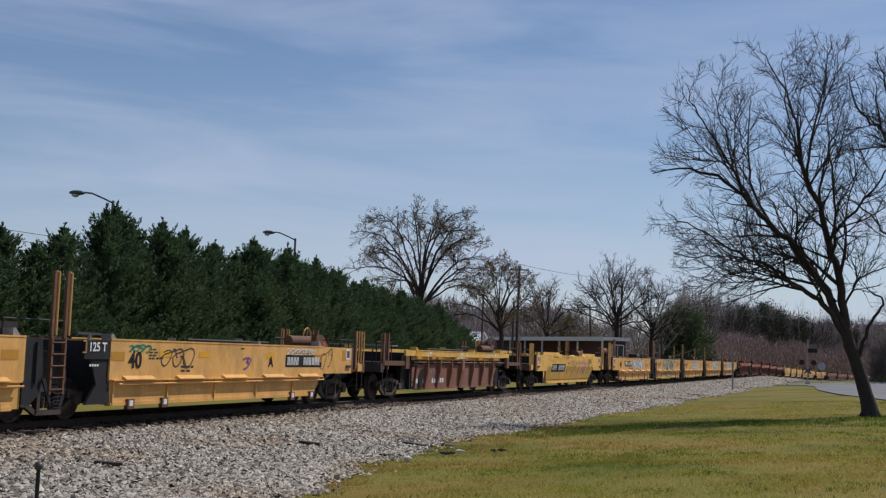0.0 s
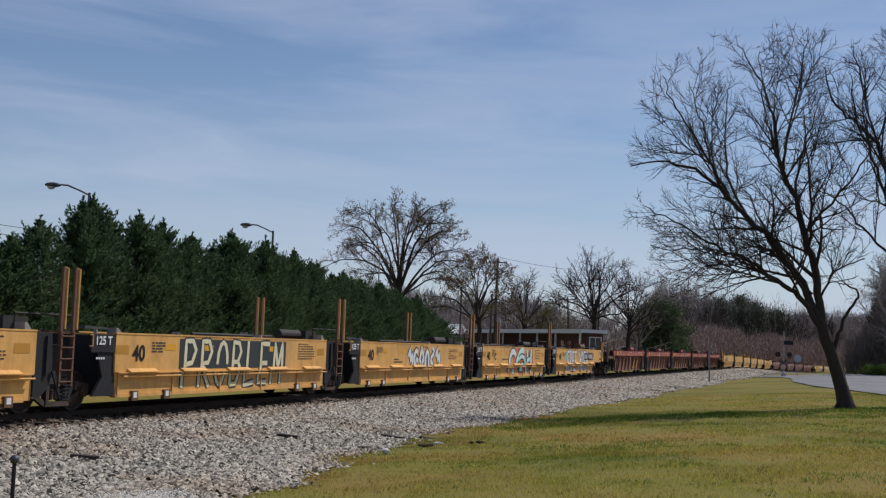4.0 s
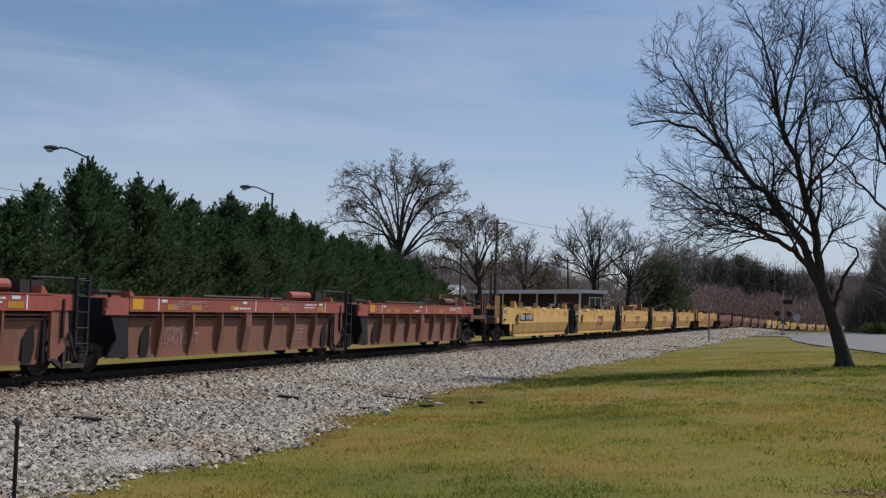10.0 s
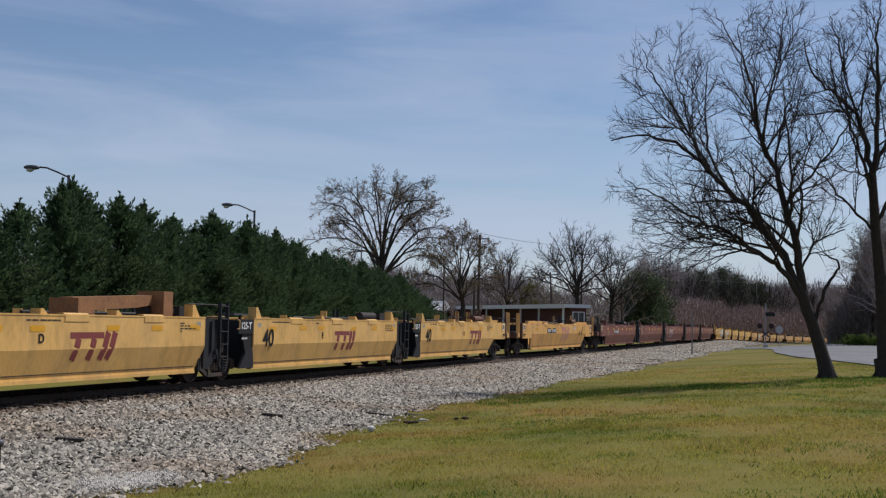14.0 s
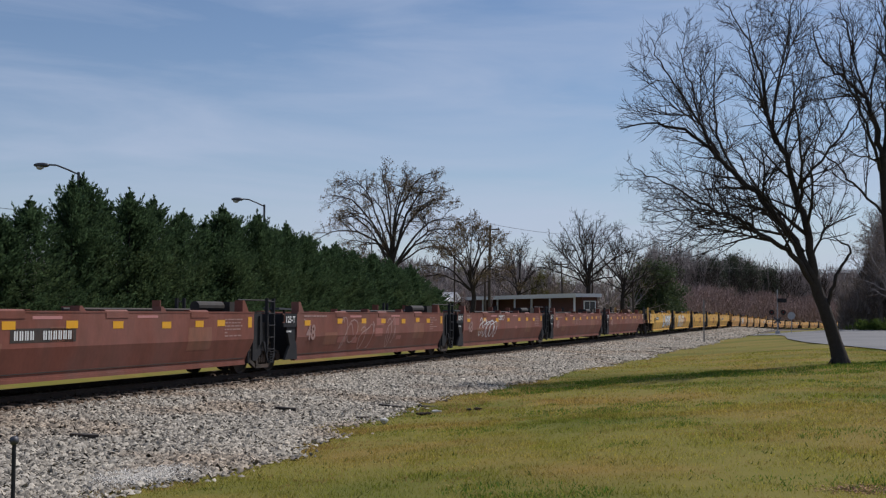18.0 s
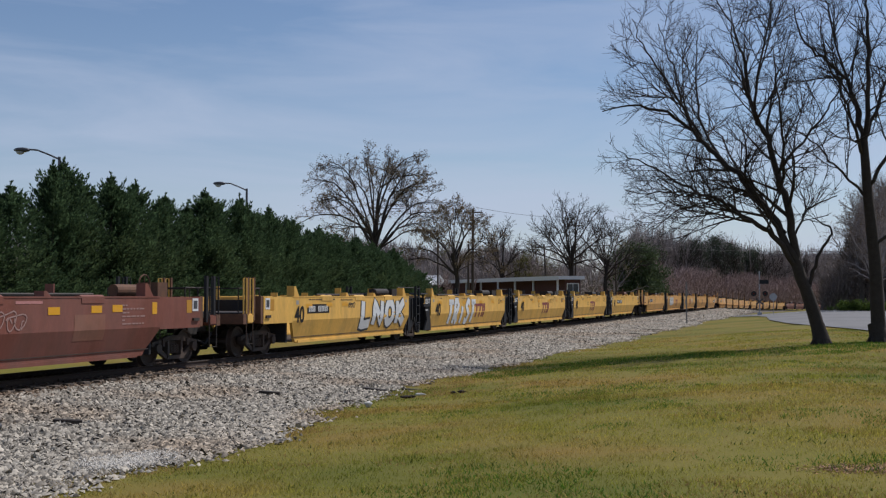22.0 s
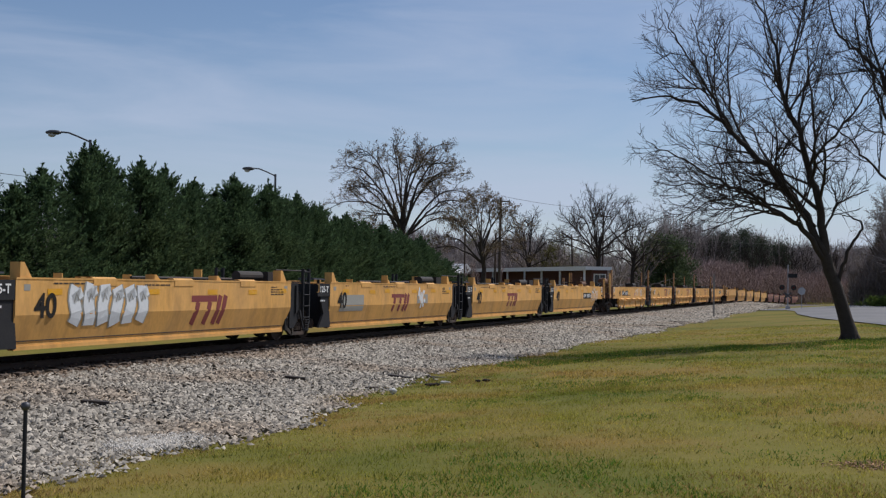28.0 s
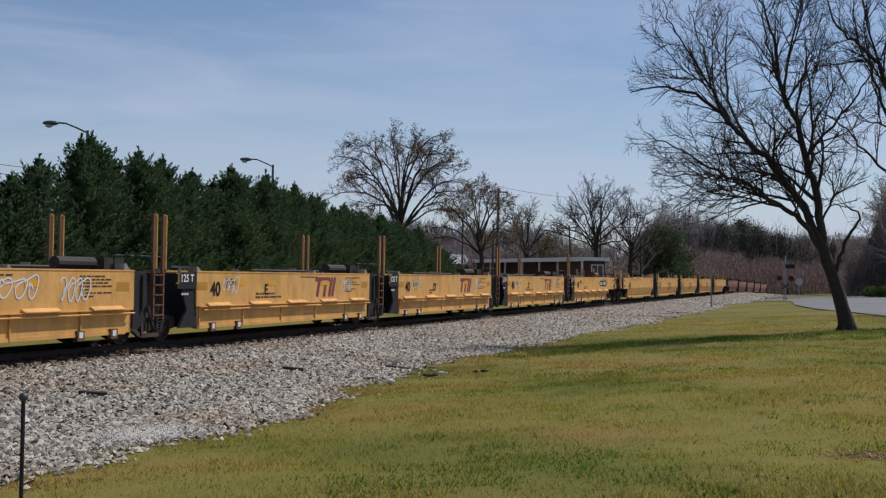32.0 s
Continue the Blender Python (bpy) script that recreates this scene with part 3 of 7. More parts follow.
for i, (x, y, w) in enumerate(((-1.75, 25.6, 0.13), (-0.5, 26.5, 0.12), (-0.38, 26.55, 0.07), (0.55, 27.3, 0.06), (0.75, 27.5, 0.07))):
    lump("dirt_clod", x, y, (w * 1.3, w * 0.5, 0.035), M["soil"], "dark clod of soil at the lawn's edge", "clod", i, 0.03)
lump("white_rock", -1.24, 24.4, (0.09, 0.07, 0.06), M["stone_white"], "pale chunk of broken stone by the ballast", "rock", 31, 0.05)
lump("white_rock", -0.2, 26.9, (0.13, 0.04, 0.03), M["stone_white"], "flat pale splinter of stone by the ballast", "rock", 32, 0.05)


def plank(s, d, turn, length, w=0.12, label="dark broken tie plank lying on the ballast"):
    bm = B()
    prism(bm, [(-length / 2, -w / 2), (length * 0.3, -w / 2), (length / 2, -w * 0.2), (length * 0.46, w / 2), (-length * 0.45, w / 2)], -0.03, 0.05, "z")
    o = part("wood_scrap", bm, M["scrap"])
    p = beside(s, d, float(bed_height(d)) + 0.07)
    o.matrix_basis = pose(p.x, p.y, p.z, 4, 3, turn)
    return tagged(o, label, "wood scrap")


def at_place(x, y):
    return nearest(x, y)


for x, y, turn, ln in ((-6.25, 20.7, 0, 0.5), (-1.3, 28.9, -35, 0.7), (0.6, 30.6, -40, 1.2), (1.1, 31.2, 15, 0.8), (-0.4, 29.9, 10, 0.6), (-3.6, 27.0, -20, 0.5), (3.6, 39.0, -35, 1.0), (7.5, 52, 10, 1.2), (12.5, 70, -20, 1.4), (14.6, 78, 15, 1.3)):
    s_, d_ = at_place(x, y)
    plank(s_, d_, turn, ln)

# thin dark stake with a ball top at the lawn's edge
bm = B()
rod(bm, (0, 0, -0.1), (0, 0, 1.15), 0.014, 10)
st = tagged(new("garden_stake"), "thin dark metal stake with a ball on top", "stake")
part("rod", bm, M["black"], st)
bm = B()
bmesh.ops.create_icosphere(bm, subdivisions=2, radius=0.032, matrix=Matrix.Translation((0, 0, 1.17)))
part("ball", bm, M["steel"], st, smooth=True)
st.location = (-2.87, 7.95, ground_z(-2.87, 7.95))


# ---- the train: stepped well units, coupled and articulated ----
V0, ACC = 17.92, 0.0056
TOP, BOT = 1.80, 0.34


def at_time(c, t):
    """Where along the track the point c of the train is at t seconds."""
    u = t - 16.0
    early = max(0.0, 9.0 - t)
    return c - V0 * u - ACC * u * u - 0.025 * early * early


SECTION = {
    "husky": [(1.50, TOP), (1.50, 1.04), (1.33, 0.46), (1.33, BOT)],
    "boat": [(1.50, TOP), (1.50, 1.22), (1.30, 0.46), (1.30, BOT)],
    "maxi": [(1.50, TOP), (1.50, 0.90), (1.43, 0.86), (1.43, BOT)],
    "ribbed": [(1.34, 1.24), (1.30, BOT)],
}


def skin(kind, z):
    """How far the outer face stands from the middle at height z."""
    if kind == "ribbed" and z > 1.45:
        return 1.50
    pts = SECTION[kind]
    for (ya, za), (yb, zb) in zip(pts, pts[1:]):
        if zb <= z <= za:
            return yb + (ya - yb) * (z - zb) / (za - zb)
    return pts[0][0] if z > pts[0][1] else pts[-1][0]


def shell(bm, kind, side, x_of):
    """One side plate of the well; x_of(z) gives its two ends at a height."""
    zs = sorted({z for _, z in SECTION[kind]} | {0.95})
    zs = [z for z in zs if BOT <= z <= SECTION[kind][0][1]]
    rings = []
    for z in zs:
        a, b = x_of(z)
        y = skin(kind, z)
        row = []
        n = 8
        for inner in (0.0, 0.09):
            row.append([bm.verts.new((a + (b - a) * i / n, side * (y - inner), z)) for i in range(n + 1)])
        rings.append(row)
    for r, q in zip(rings, rings[1:]):
        for k in range(2):
            for i in range(8):
                bm.faces.new((r[k][i], r[k][i + 1], q[k][i + 1], q[k][i]))
        for i in (0, 8):
            bm.faces.new((r[0][i], q[0][i], q[1][i], r[1][i]))
    for r in (rings[0], rings[-1]):
        for i in range(8):
            bm.faces.new((r[0][i], r[0][i + 1], r[1][i + 1], r[1][i]))
    bmesh.ops.recalc_face_normals(bm, faces=bm.faces[:])
    return bm


def lathe(bm, profile, n=28, axis_y=0.0):
    """A ring of (y, r) points turned about the y axis."""
    rings = [[bm.verts.new((r * math.cos(2 * math.pi * i / n), y + axis_y, r * math.sin(2 * math.pi * i / n))) for i in range(n)] for y, r in profile]
    for a, b in zip(rings, rings[1:]):
        for i in range(n):
            bm.faces.new((a[i], a[(i + 1) % n], b[(i + 1) % n], b[i]))
    bm.faces.new(rings[0]), bm.faces.new(rings[-1][::-1])
    bmesh.ops.recalc_face_normals(bm, faces=bm.faces[:])
    return bm


WHEEL_R = 0.46
WHEELSETS = {-0.9: [], 0.9: []}
_bm = B()
lathe(_bm, [(-0.80, 0.12), (-0.80, 0.16), (-0.775, 0.18), (-0.78, 0.37), (-0.815, 0.40), (-0.82, 0.455), (-0.70, 0.465), (-0.685, 0.49), (-0.67, 0.485), (-0.675, 0.40), (-0.71, 0.36), (-0.71, 0.17), (-0.66, 0.12), (-0.6, 0.085), (0.6, 0.085), (0.66, 0.12), (0.71, 0.17), (0.71, 0.36), (0.675, 0.40), (0.67, 0.485), (0.685, 0.49), (0.70, 0.465), (0.82, 0.455), (0.815, 0.40), (0.78, 0.37), (0.775, 0.18), (0.80, 0.16), (0.80, 0.12)])
for _s in (-1, 1):
    rod(_bm, (0, _s * 0.8, 0), (0, _s * 1.12, 0), 0.09, 12)
    for _k in range(6):
        _a = _k * math.pi / 3
        rod(_bm, (0.05 * math.cos(_a), _s * 1.11, 0.05 * math.sin(_a)), (0.05 * math.cos(_a), _s * 1.135, 0.05 * math.sin(_a)), 0.014, 6)
WHEEL_MESH = bpy.data.meshes.new("wheelset")
_bm.to_mesh(WHEEL_MESH)
_bm.free()
WHEEL_MESH.materials.append(M["grime"])


def make_truck(th, x):
    bm = B()
    box(bm, -0.22, 0.22, -0.95, 0.95, 0.36, 0.62)
    rod(bm, (0, 0, 0.6), (0, 0, 0.78), 0.22, 12)
    tr = part("truck", bm, M["grime"], th, "two-axle cast steel truck grey with brake dust")
    tr.location = (x, 0, 0)
    for s in (-1, 1):
        bm = B()
        prism(bm, [(-1.15, 0.50), (-1.15, 0.62), (-0.62, 0.70), (-0.3, 0.77), (0.3, 0.77), (0.62, 0.70), (1.15, 0.62), (1.15, 0.50), (0.62, 0.58), (0.34, 0.64), (-0.34, 0.64), (-0.62, 0.58)], s * 0.94, s * 1.06)
        for k in (-1, 1):
            prism(bm, [(k * 1.05, 0.50), (k * 0.40, 0.15), (k * 0.40, 0.27), (k * 0.84, 0.52)], s * 0.95, s * 1.05)
            prism(bm, [(k * 0.28, 0.2), (k * 0.38, 0.2), (k * 0.38, 0.68), (k * 0.28, 0.68)], s * 0.94, s * 1.07)
        prism(bm, [(-0.42, 0.15), (0.42, 0.15), (0.36, 0.25), (-0.36, 0.25)], s * 0.93, s * 1.08)
        for k in (-1, 1):
            rod(bm, (k * 0.9, s * 0.9, WHEEL_R), (k * 0.9, s * 1.14, WHEEL_R), 0.13, 12)
            box(bm, k * 0.62 - 0.05, k * 0.62 + 0.05, s * 1.0 - 0.1, s * 1.0 + 0.1, 0.5, 0.68)
        part("side_frame", bm, M["truck_steel"], tr)
        bm = B()
        for k in (-0.15, 0.0, 0.15):
            for q in range(5):
                lz = 0.31 + q * 0.045
                rod(bm, (k, s * 1.0, lz), (k, s * 1.0, lz + 0.026), 0.068, 10)
            rod(bm, (k, s * 1.0, 0.29), (k, s * 1.0, 0.54), 0.035, 6)
        part("spring_nest", bm, M["truck_steel"], tr)
    for k in (-0.9, 0.9):
        w = new("wheelset", WHEEL_MESH)
        w.parent = tr
        w.location = (k, 0, WHEEL_R)
    return tr


def ladder(th, x, y, z0, z1, tall, material, bars=5, width=0.42, step=True):
    """A ladder on a side: two stiles (tall ones rise above the car as posts), rungs and a stirrup step."""
    o = math.copysign(1, y)
    bm = B()
    for k in (-1, 1):
        box(bm, x + k * width / 2 - 0.03, x + k * width / 2 + 0.03, y - 0.045, y + 0.045, z0, z1)
    for i in range(bars):
        z = z0 + 0.1 + (z1 - z0 - 0.2) * i / (bars - 1)
        rod(bm, (x - width / 2, y + o * 0.05, z), (x + width / 2, y + o * 0.05, z), 0.016, 6)
    part("ladder", bm, material, th)
    if step:
        bm = B()
        prism(bm, [(x - 0.45, 0.95), (x - 0.12, 0.30), (x + 0.18, 0.30), (x + 0.30, 0.55), (x + 0.26, 0.95), (x + 0.18, 0.95), (x + 0.2, 0.6), (x + 0.12, 0.38), (x - 0.08, 0.38), (x - 0.33, 0.95)], y - 0.02, y + 0.02)
        for i in range(5):
            box(bm, x - 0.10, x + 0.16, y - 0.06, y + 0.10, 0.33 + i * 0.075, 0.355 + i * 0.075)
        part("step", bm, M["black"], th)
    if tall:
        for k in (-1, 1):
            px = x + k * width / 2
            bm = B()
            box(bm, px - 0.05, px + 0.03, y - 0.03, y + 0.03, z1 - 0.2, tall)
            part("post", bm, M["rust"], th)
            bm = B()
            rods(bm, [(px + 0.02, y, tall - 0.02), (px + 0.13, y, tall - 0.02), (px + 0.13, y, TOP + 0.05)], 0.03, 6)
            part("grab_rail", bm, M["yellow"], th)


def guide(th, x, s, material, w=0.4, h=0.34):
    """A container guide: a folded wedge on the top chord, with an open side."""
    bm = B()
    prism(bm, [(x - w / 2, TOP - 0.02), (x - w / 2, TOP + h), (x - w * 0.2, TOP + h), (x + w / 2, TOP - 0.02)], s * 1.43, s * 1.48)
    prism(bm, [(x - w / 2, TOP - 0.02), (x - w / 2, TOP + h), (x - w * 0.36, TOP + h), (x - w * 0.36, TOP - 0.02)], s * 1.22, s * 1.43)
    part("guide", bm, material, th)


def flap(th, x, s, material, w=0.75):
    bm = B()
    prism(bm, [(s * 1.44, TOP - 0.14), (s * 1.515, TOP - 0.14), (s * 1.515, TOP + 0.01), (s * 1.44, TOP + 0.055), (s * 1.3, TOP + 0.055), (s * 1.3, TOP + 0.035), (s * 1.42, TOP + 0.03)], x - w / 2, x + w / 2, "x")
    part("chord_plate", bm, material, th)


def coupler_end(th, kind, xe, o, material, chord):
    """The free end of a car: overhanging side ends, deck, end sill, coupler, handrails and brake gear. o: +1 right end, -1 left end."""
    for s in (-1, 1):
        bm = B()
        ys = 1.50 if kind != "ribbed" else 1.48
        z0 = 0.98 if kind != "ribbed" else 1.46 if chord == M["red"] else 1.60
        x1 = 1.9 if kind != "ribbed" else 2.95
        prism(bm, sorted_ring([(xe - o * 3.95, z0), (xe - o * x1, z0), (xe - o * x1, TOP), (xe - o * 3.95, TOP)]), s * (ys - 0.09), s * ys)
        ep = part("end_panel", bm, chord, th)
        if kind == "ribbed":
            bm = B()
            box(bm, *sorted((xe - o * 2.9, xe - o * 1.0)), *sorted((s * 1.3, s * 1.46)), 1.24, 1.40)
            part("side_sill", bm, M["rust"], th)
            bm = B()
            box(bm, *sorted((xe - o * 3.3, xe - o * 2.95)), *sorted((s * 1.36, s * 1.49)), 1.12, z0)
            part("jacking_post", bm, M["rust"], th)
            bm = B()
            box(bm, *sorted((xe - o * 4.5, xe - o * 3.4)), *sorted((s * 0.95, s * 1.12)), BOT, z0)
            part("bulkhead", bm, M["black_mark"], th)
        else:
            bm = B()
            box(bm, *sorted((xe - o * 1.897, xe - o * 1.74)), *sorted((s * 1.25, s * 1.485)), 1.0, TOP + 0.02)
            part("end_post", bm, M["rust"], th)
            bm = B()
            box(bm, *sorted((xe - o * 1.32, xe - o * 0.92)), *sorted((s * 1.18, s * 1.47)), 1.02, 1.30)
            bmesh.ops.bevel(bm, geom=bm.edges[:], offset=0.03, segments=2, affect="EDGES")
            part("corner_box", bm, chord, th)
            bm = B()
            box(bm, *sorted((xe - o * 2.62, xe - o * 2.36)), *sorted((s * 1.5, s * 1.505)), 1.38, 1.72)
            part("door_patch", bm, M["dark_yellow"], ep)
            bm = B()
            box(bm, *sorted((xe - o * 2.32, xe - o * 2.02)), *sorted((s * 1.5, s * 1.506)), 1.42, 1.76)
            sg = part("card_holder", bm, M["roofwhite"], ep)
            bm = B()
            box(bm, *sorted((xe - o * 2.27, xe - o * 2.07)), *sorted((s * 1.506, s * 1.51)), 1.48, 1.70)
            part("card", bm, M["steel"], sg)
            bm = B()
            box(bm, *sorted((xe - o * 2.32, xe - o * 2.02)), *sorted((s * 1.5, s * 1.55)), 1.16, 1.24)
            part("bracket", bm, M["grime"], ep)
        for k in (1.35, 0.95):
            bm = B()
            tall = 2.75 if kind == "maxi" and o < 0 else 2.35
            rods(bm, [(xe - o * k, s * 1.42, 1.2), (xe - o * k, s * 1.42, tall), (xe - o * (k - 0.2), s * 1.42, tall), (xe - o * (k - 0.2), s * 1.42, 1.3)], 0.024, 6)
            part("handrail", bm, M["black"] if chord == M["brown"] else chord if kind != "ribbed" else M["rust"], th)
            bm = B()
            box(bm, *sorted((xe - o * (k + 0.02), xe - o * (k + 0.11))), *sorted((s * 1.36, s * 1.44)), 1.1, tall + 0.03)
            part("post", bm, M["black"] if chord == M["brown"] else M["rust"], th)
        bm = B()
        rods(bm, [(xe - o * 1.3, s * 1.44, 1.3), (xe - o * 1.3, s * 1.44, 0.42), (xe - o * 0.9, s * 1.44, 0.42), (xe - o * 0.9, s * 1.44, 1.3)], 0.018, 6)
        part("stirrup", bm, M["grime"], th)
    bm = B()
    box(bm, *sorted((xe - o * 4.0, xe - o * 0.75)), -1.3, 1.3, 1.22, 1.34)
    part("end_deck", bm, M["grime"], th)
    bm = B()
    box(bm, *sorted((xe - o * 0.95, xe - o * 0.7)), -1.45, 1.45, 1.0, 1.3)
    part("end_sill", bm, M["grime"] if kind == "ribbed" else M["rust"], th)
    bm = B()
    box(bm, *sorted((xe - o * 4.05, xe - o * 3.95)), -1.25, 1.25, BOT, 1.7)
    part("end_wall", bm, M["black"], th)
    bm = B()
    box(bm, *sorted((xe - o * 0.9, xe - o * 0.12)), -0.1, 0.1, 0.78, 1.0)
    prism(bm, sorted_ring([(xe - o * 0.25, -0.17), (xe + o * 0.04, -0.17), (xe + o * 0.04, 0.0), (xe - o * 0.02, 0.17), (xe - o * 0.25, 0.17)]), 0.72, 1.06, "z")
    part("coupler", bm, M["grime"], th)
    if kind == "ribbed":
        for k, z in ((2.4, 1.92), (1.2, 1.78)):
            bm = B()
            box(bm, *sorted((xe - o * (k + 0.55), xe - o * (k - 0.5))), -1.15, 1.15, z, z + 0.04)
            part("crossover_plate", bm, M["pale_pole"], th)
            bm = B()
            for y in (-0.9, 0.9):
                rod(bm, (xe - o * k, y, 1.3), (xe - o * k, y, z), 0.03, 6)
            part("plate_leg", bm, M["grime"], th)
    if kind == "maxi" and o > 0:
        bm = B()
        c, r = Vector((xe - 1.0, 0.0, 1.82)), 0.27
        rods(bm, [c + Vector((r * math.cos(q * math.pi / 8), 0, r * math.sin(q * math.pi / 8))) for q in range(17)], 0.03, 6)
        for q in range(4):
            rod(bm, c, c + Vector((r * math.cos(q * math.pi / 2), 0, r * math.sin(q * math.pi / 2))), 0.025, 5)
        rod(bm, c - Vector((0, 0.12, 0)), c + Vector((0, 0.12, 0)), 0.13, 12)
        part("hand_brake_wheel", bm, M["brake_red"], th, "faded red hand brake wheel")
        bm = B()
        box(bm, xe - 1.55, xe - 1.2, -0.2, 0.2, 1.34, 2.0)
        part("brake_housing", bm, M["brake_red"], th)
    bm = B()
    rods(bm, [(xe - o * 0.8, -0.35, 0.75), (xe - o * 0.45, -0.33, 0.42), (xe - o * 0.05, -0.3, 0.55)], 0.03, 6)
    part("air_hose", bm, M["black"], th)
    bm = B()
    rods(bm, [(xe - o * 2.2, -1.2, 2.05), (xe - o * 0.85, -1.2, 2.05), (xe - o * 0.85, 1.2, 2.05), (xe - o * 2.2, 1.2, 2.05)], 0.025, 6)
    part("platform_rail", bm, M["grime"], th)
    for q in ((2.2, -1.2), (1.5, -1.2), (0.85, -1.2), (0.85, 1.2), (2.2, 1.2)):
        bm = B()
        rod(bm, (xe - o * q[0], q[1], 1.3), (xe - o * q[0], q[1], 2.05), 0.02, 6)
        part("rail_post", bm, M["grime"], th)
    if o > 0:
        bm = B()
        rod(bm, (xe - 4.6, -0.55, 1.97), (xe - 3.3, -0.55, 1.97), 0.155, 14)
        part("air_reservoir", bm, M["rust"], th, "brown air reservoir drum")
        bm = B()
        c, r = Vector((xe - 2.6, -0.2, 2.12)), 0.28
        rods(bm, [c + Vector((r * math.cos(a * math.pi / 8), 0, r * math.sin(a * math.pi / 8))) for a in range(17)], 0.02, 6)
        for a in range(4):
            rod(bm, c, c + Vector((r * math.cos(a * math.pi / 2), 0, r * math.sin(a * math.pi / 2))), 0.012, 5)
        rod(bm, c + Vector((0, 0, -0.9)), c, 0.035, 8)
        part("brake_wheel", bm, chord if kind in ("boat", "maxi") else M["rust"], th)
        bm = B()
        box(bm, xe - 2.1, xe - 1.6, -0.3, 0.3, 1.34, 2.2)
        part("brake_box", bm, M["rust"], th)
    elif kind == "maxi":
        bm = B()
        lathe(bm, [(-0.80, 0.10), (-0.76, 0.19), (-0.68, 0.22), (0.68, 0.22), (0.76, 0.19), (0.80, 0.10)], 16)
        bmesh.ops.transform(bm, matrix=pose(xe + 2.15, -0.7, 2.2, 0, 0, 90), verts=bm.verts[:])
        part("air_reservoir", bm, M["rust"], th, "rusty brown air reservoir drum", smooth=True)
        for q in (1.75, 2.55):
            bm = B()
            box(bm, xe + q - 0.03, xe + q + 0.03, -0.80, -0.60, 1.34, 2.06)
            part("saddle", bm, M["grime"], th)
        bm = B()
        box(bm, xe + 2.9, xe + 3.25, -1.1, -0.6, 1.34, 2.28)
        box(bm, xe + 2.82, xe + 3.33, -1.15, -0.55, 2.28, 2.33)
        part("valve_stand", bm, M["ochre_rust"], th)
        bm = B()
        rods(bm, [(xe + 1.6, -1.05, 1.34), (xe + 1.6, -1.05, 1.75), (xe + 2.3, -1.1, 1.82), (xe + 3.1, -1.05, 1.6), (xe + 3.1, -1.05, 1.34)], 0.035, 6)
        part("air_pipe", bm, M["ochre_rust"], th)
    make_truck(th, xe - o * 2.45)


def sorted_ring(pts):
    cx, cz = sum(p[0] for p in pts) / len(pts), sum(p[1] for p in pts) / len(pts)
    return sorted(pts, key=lambda p: math.atan2(p[1] - cz, p[0] - cx))


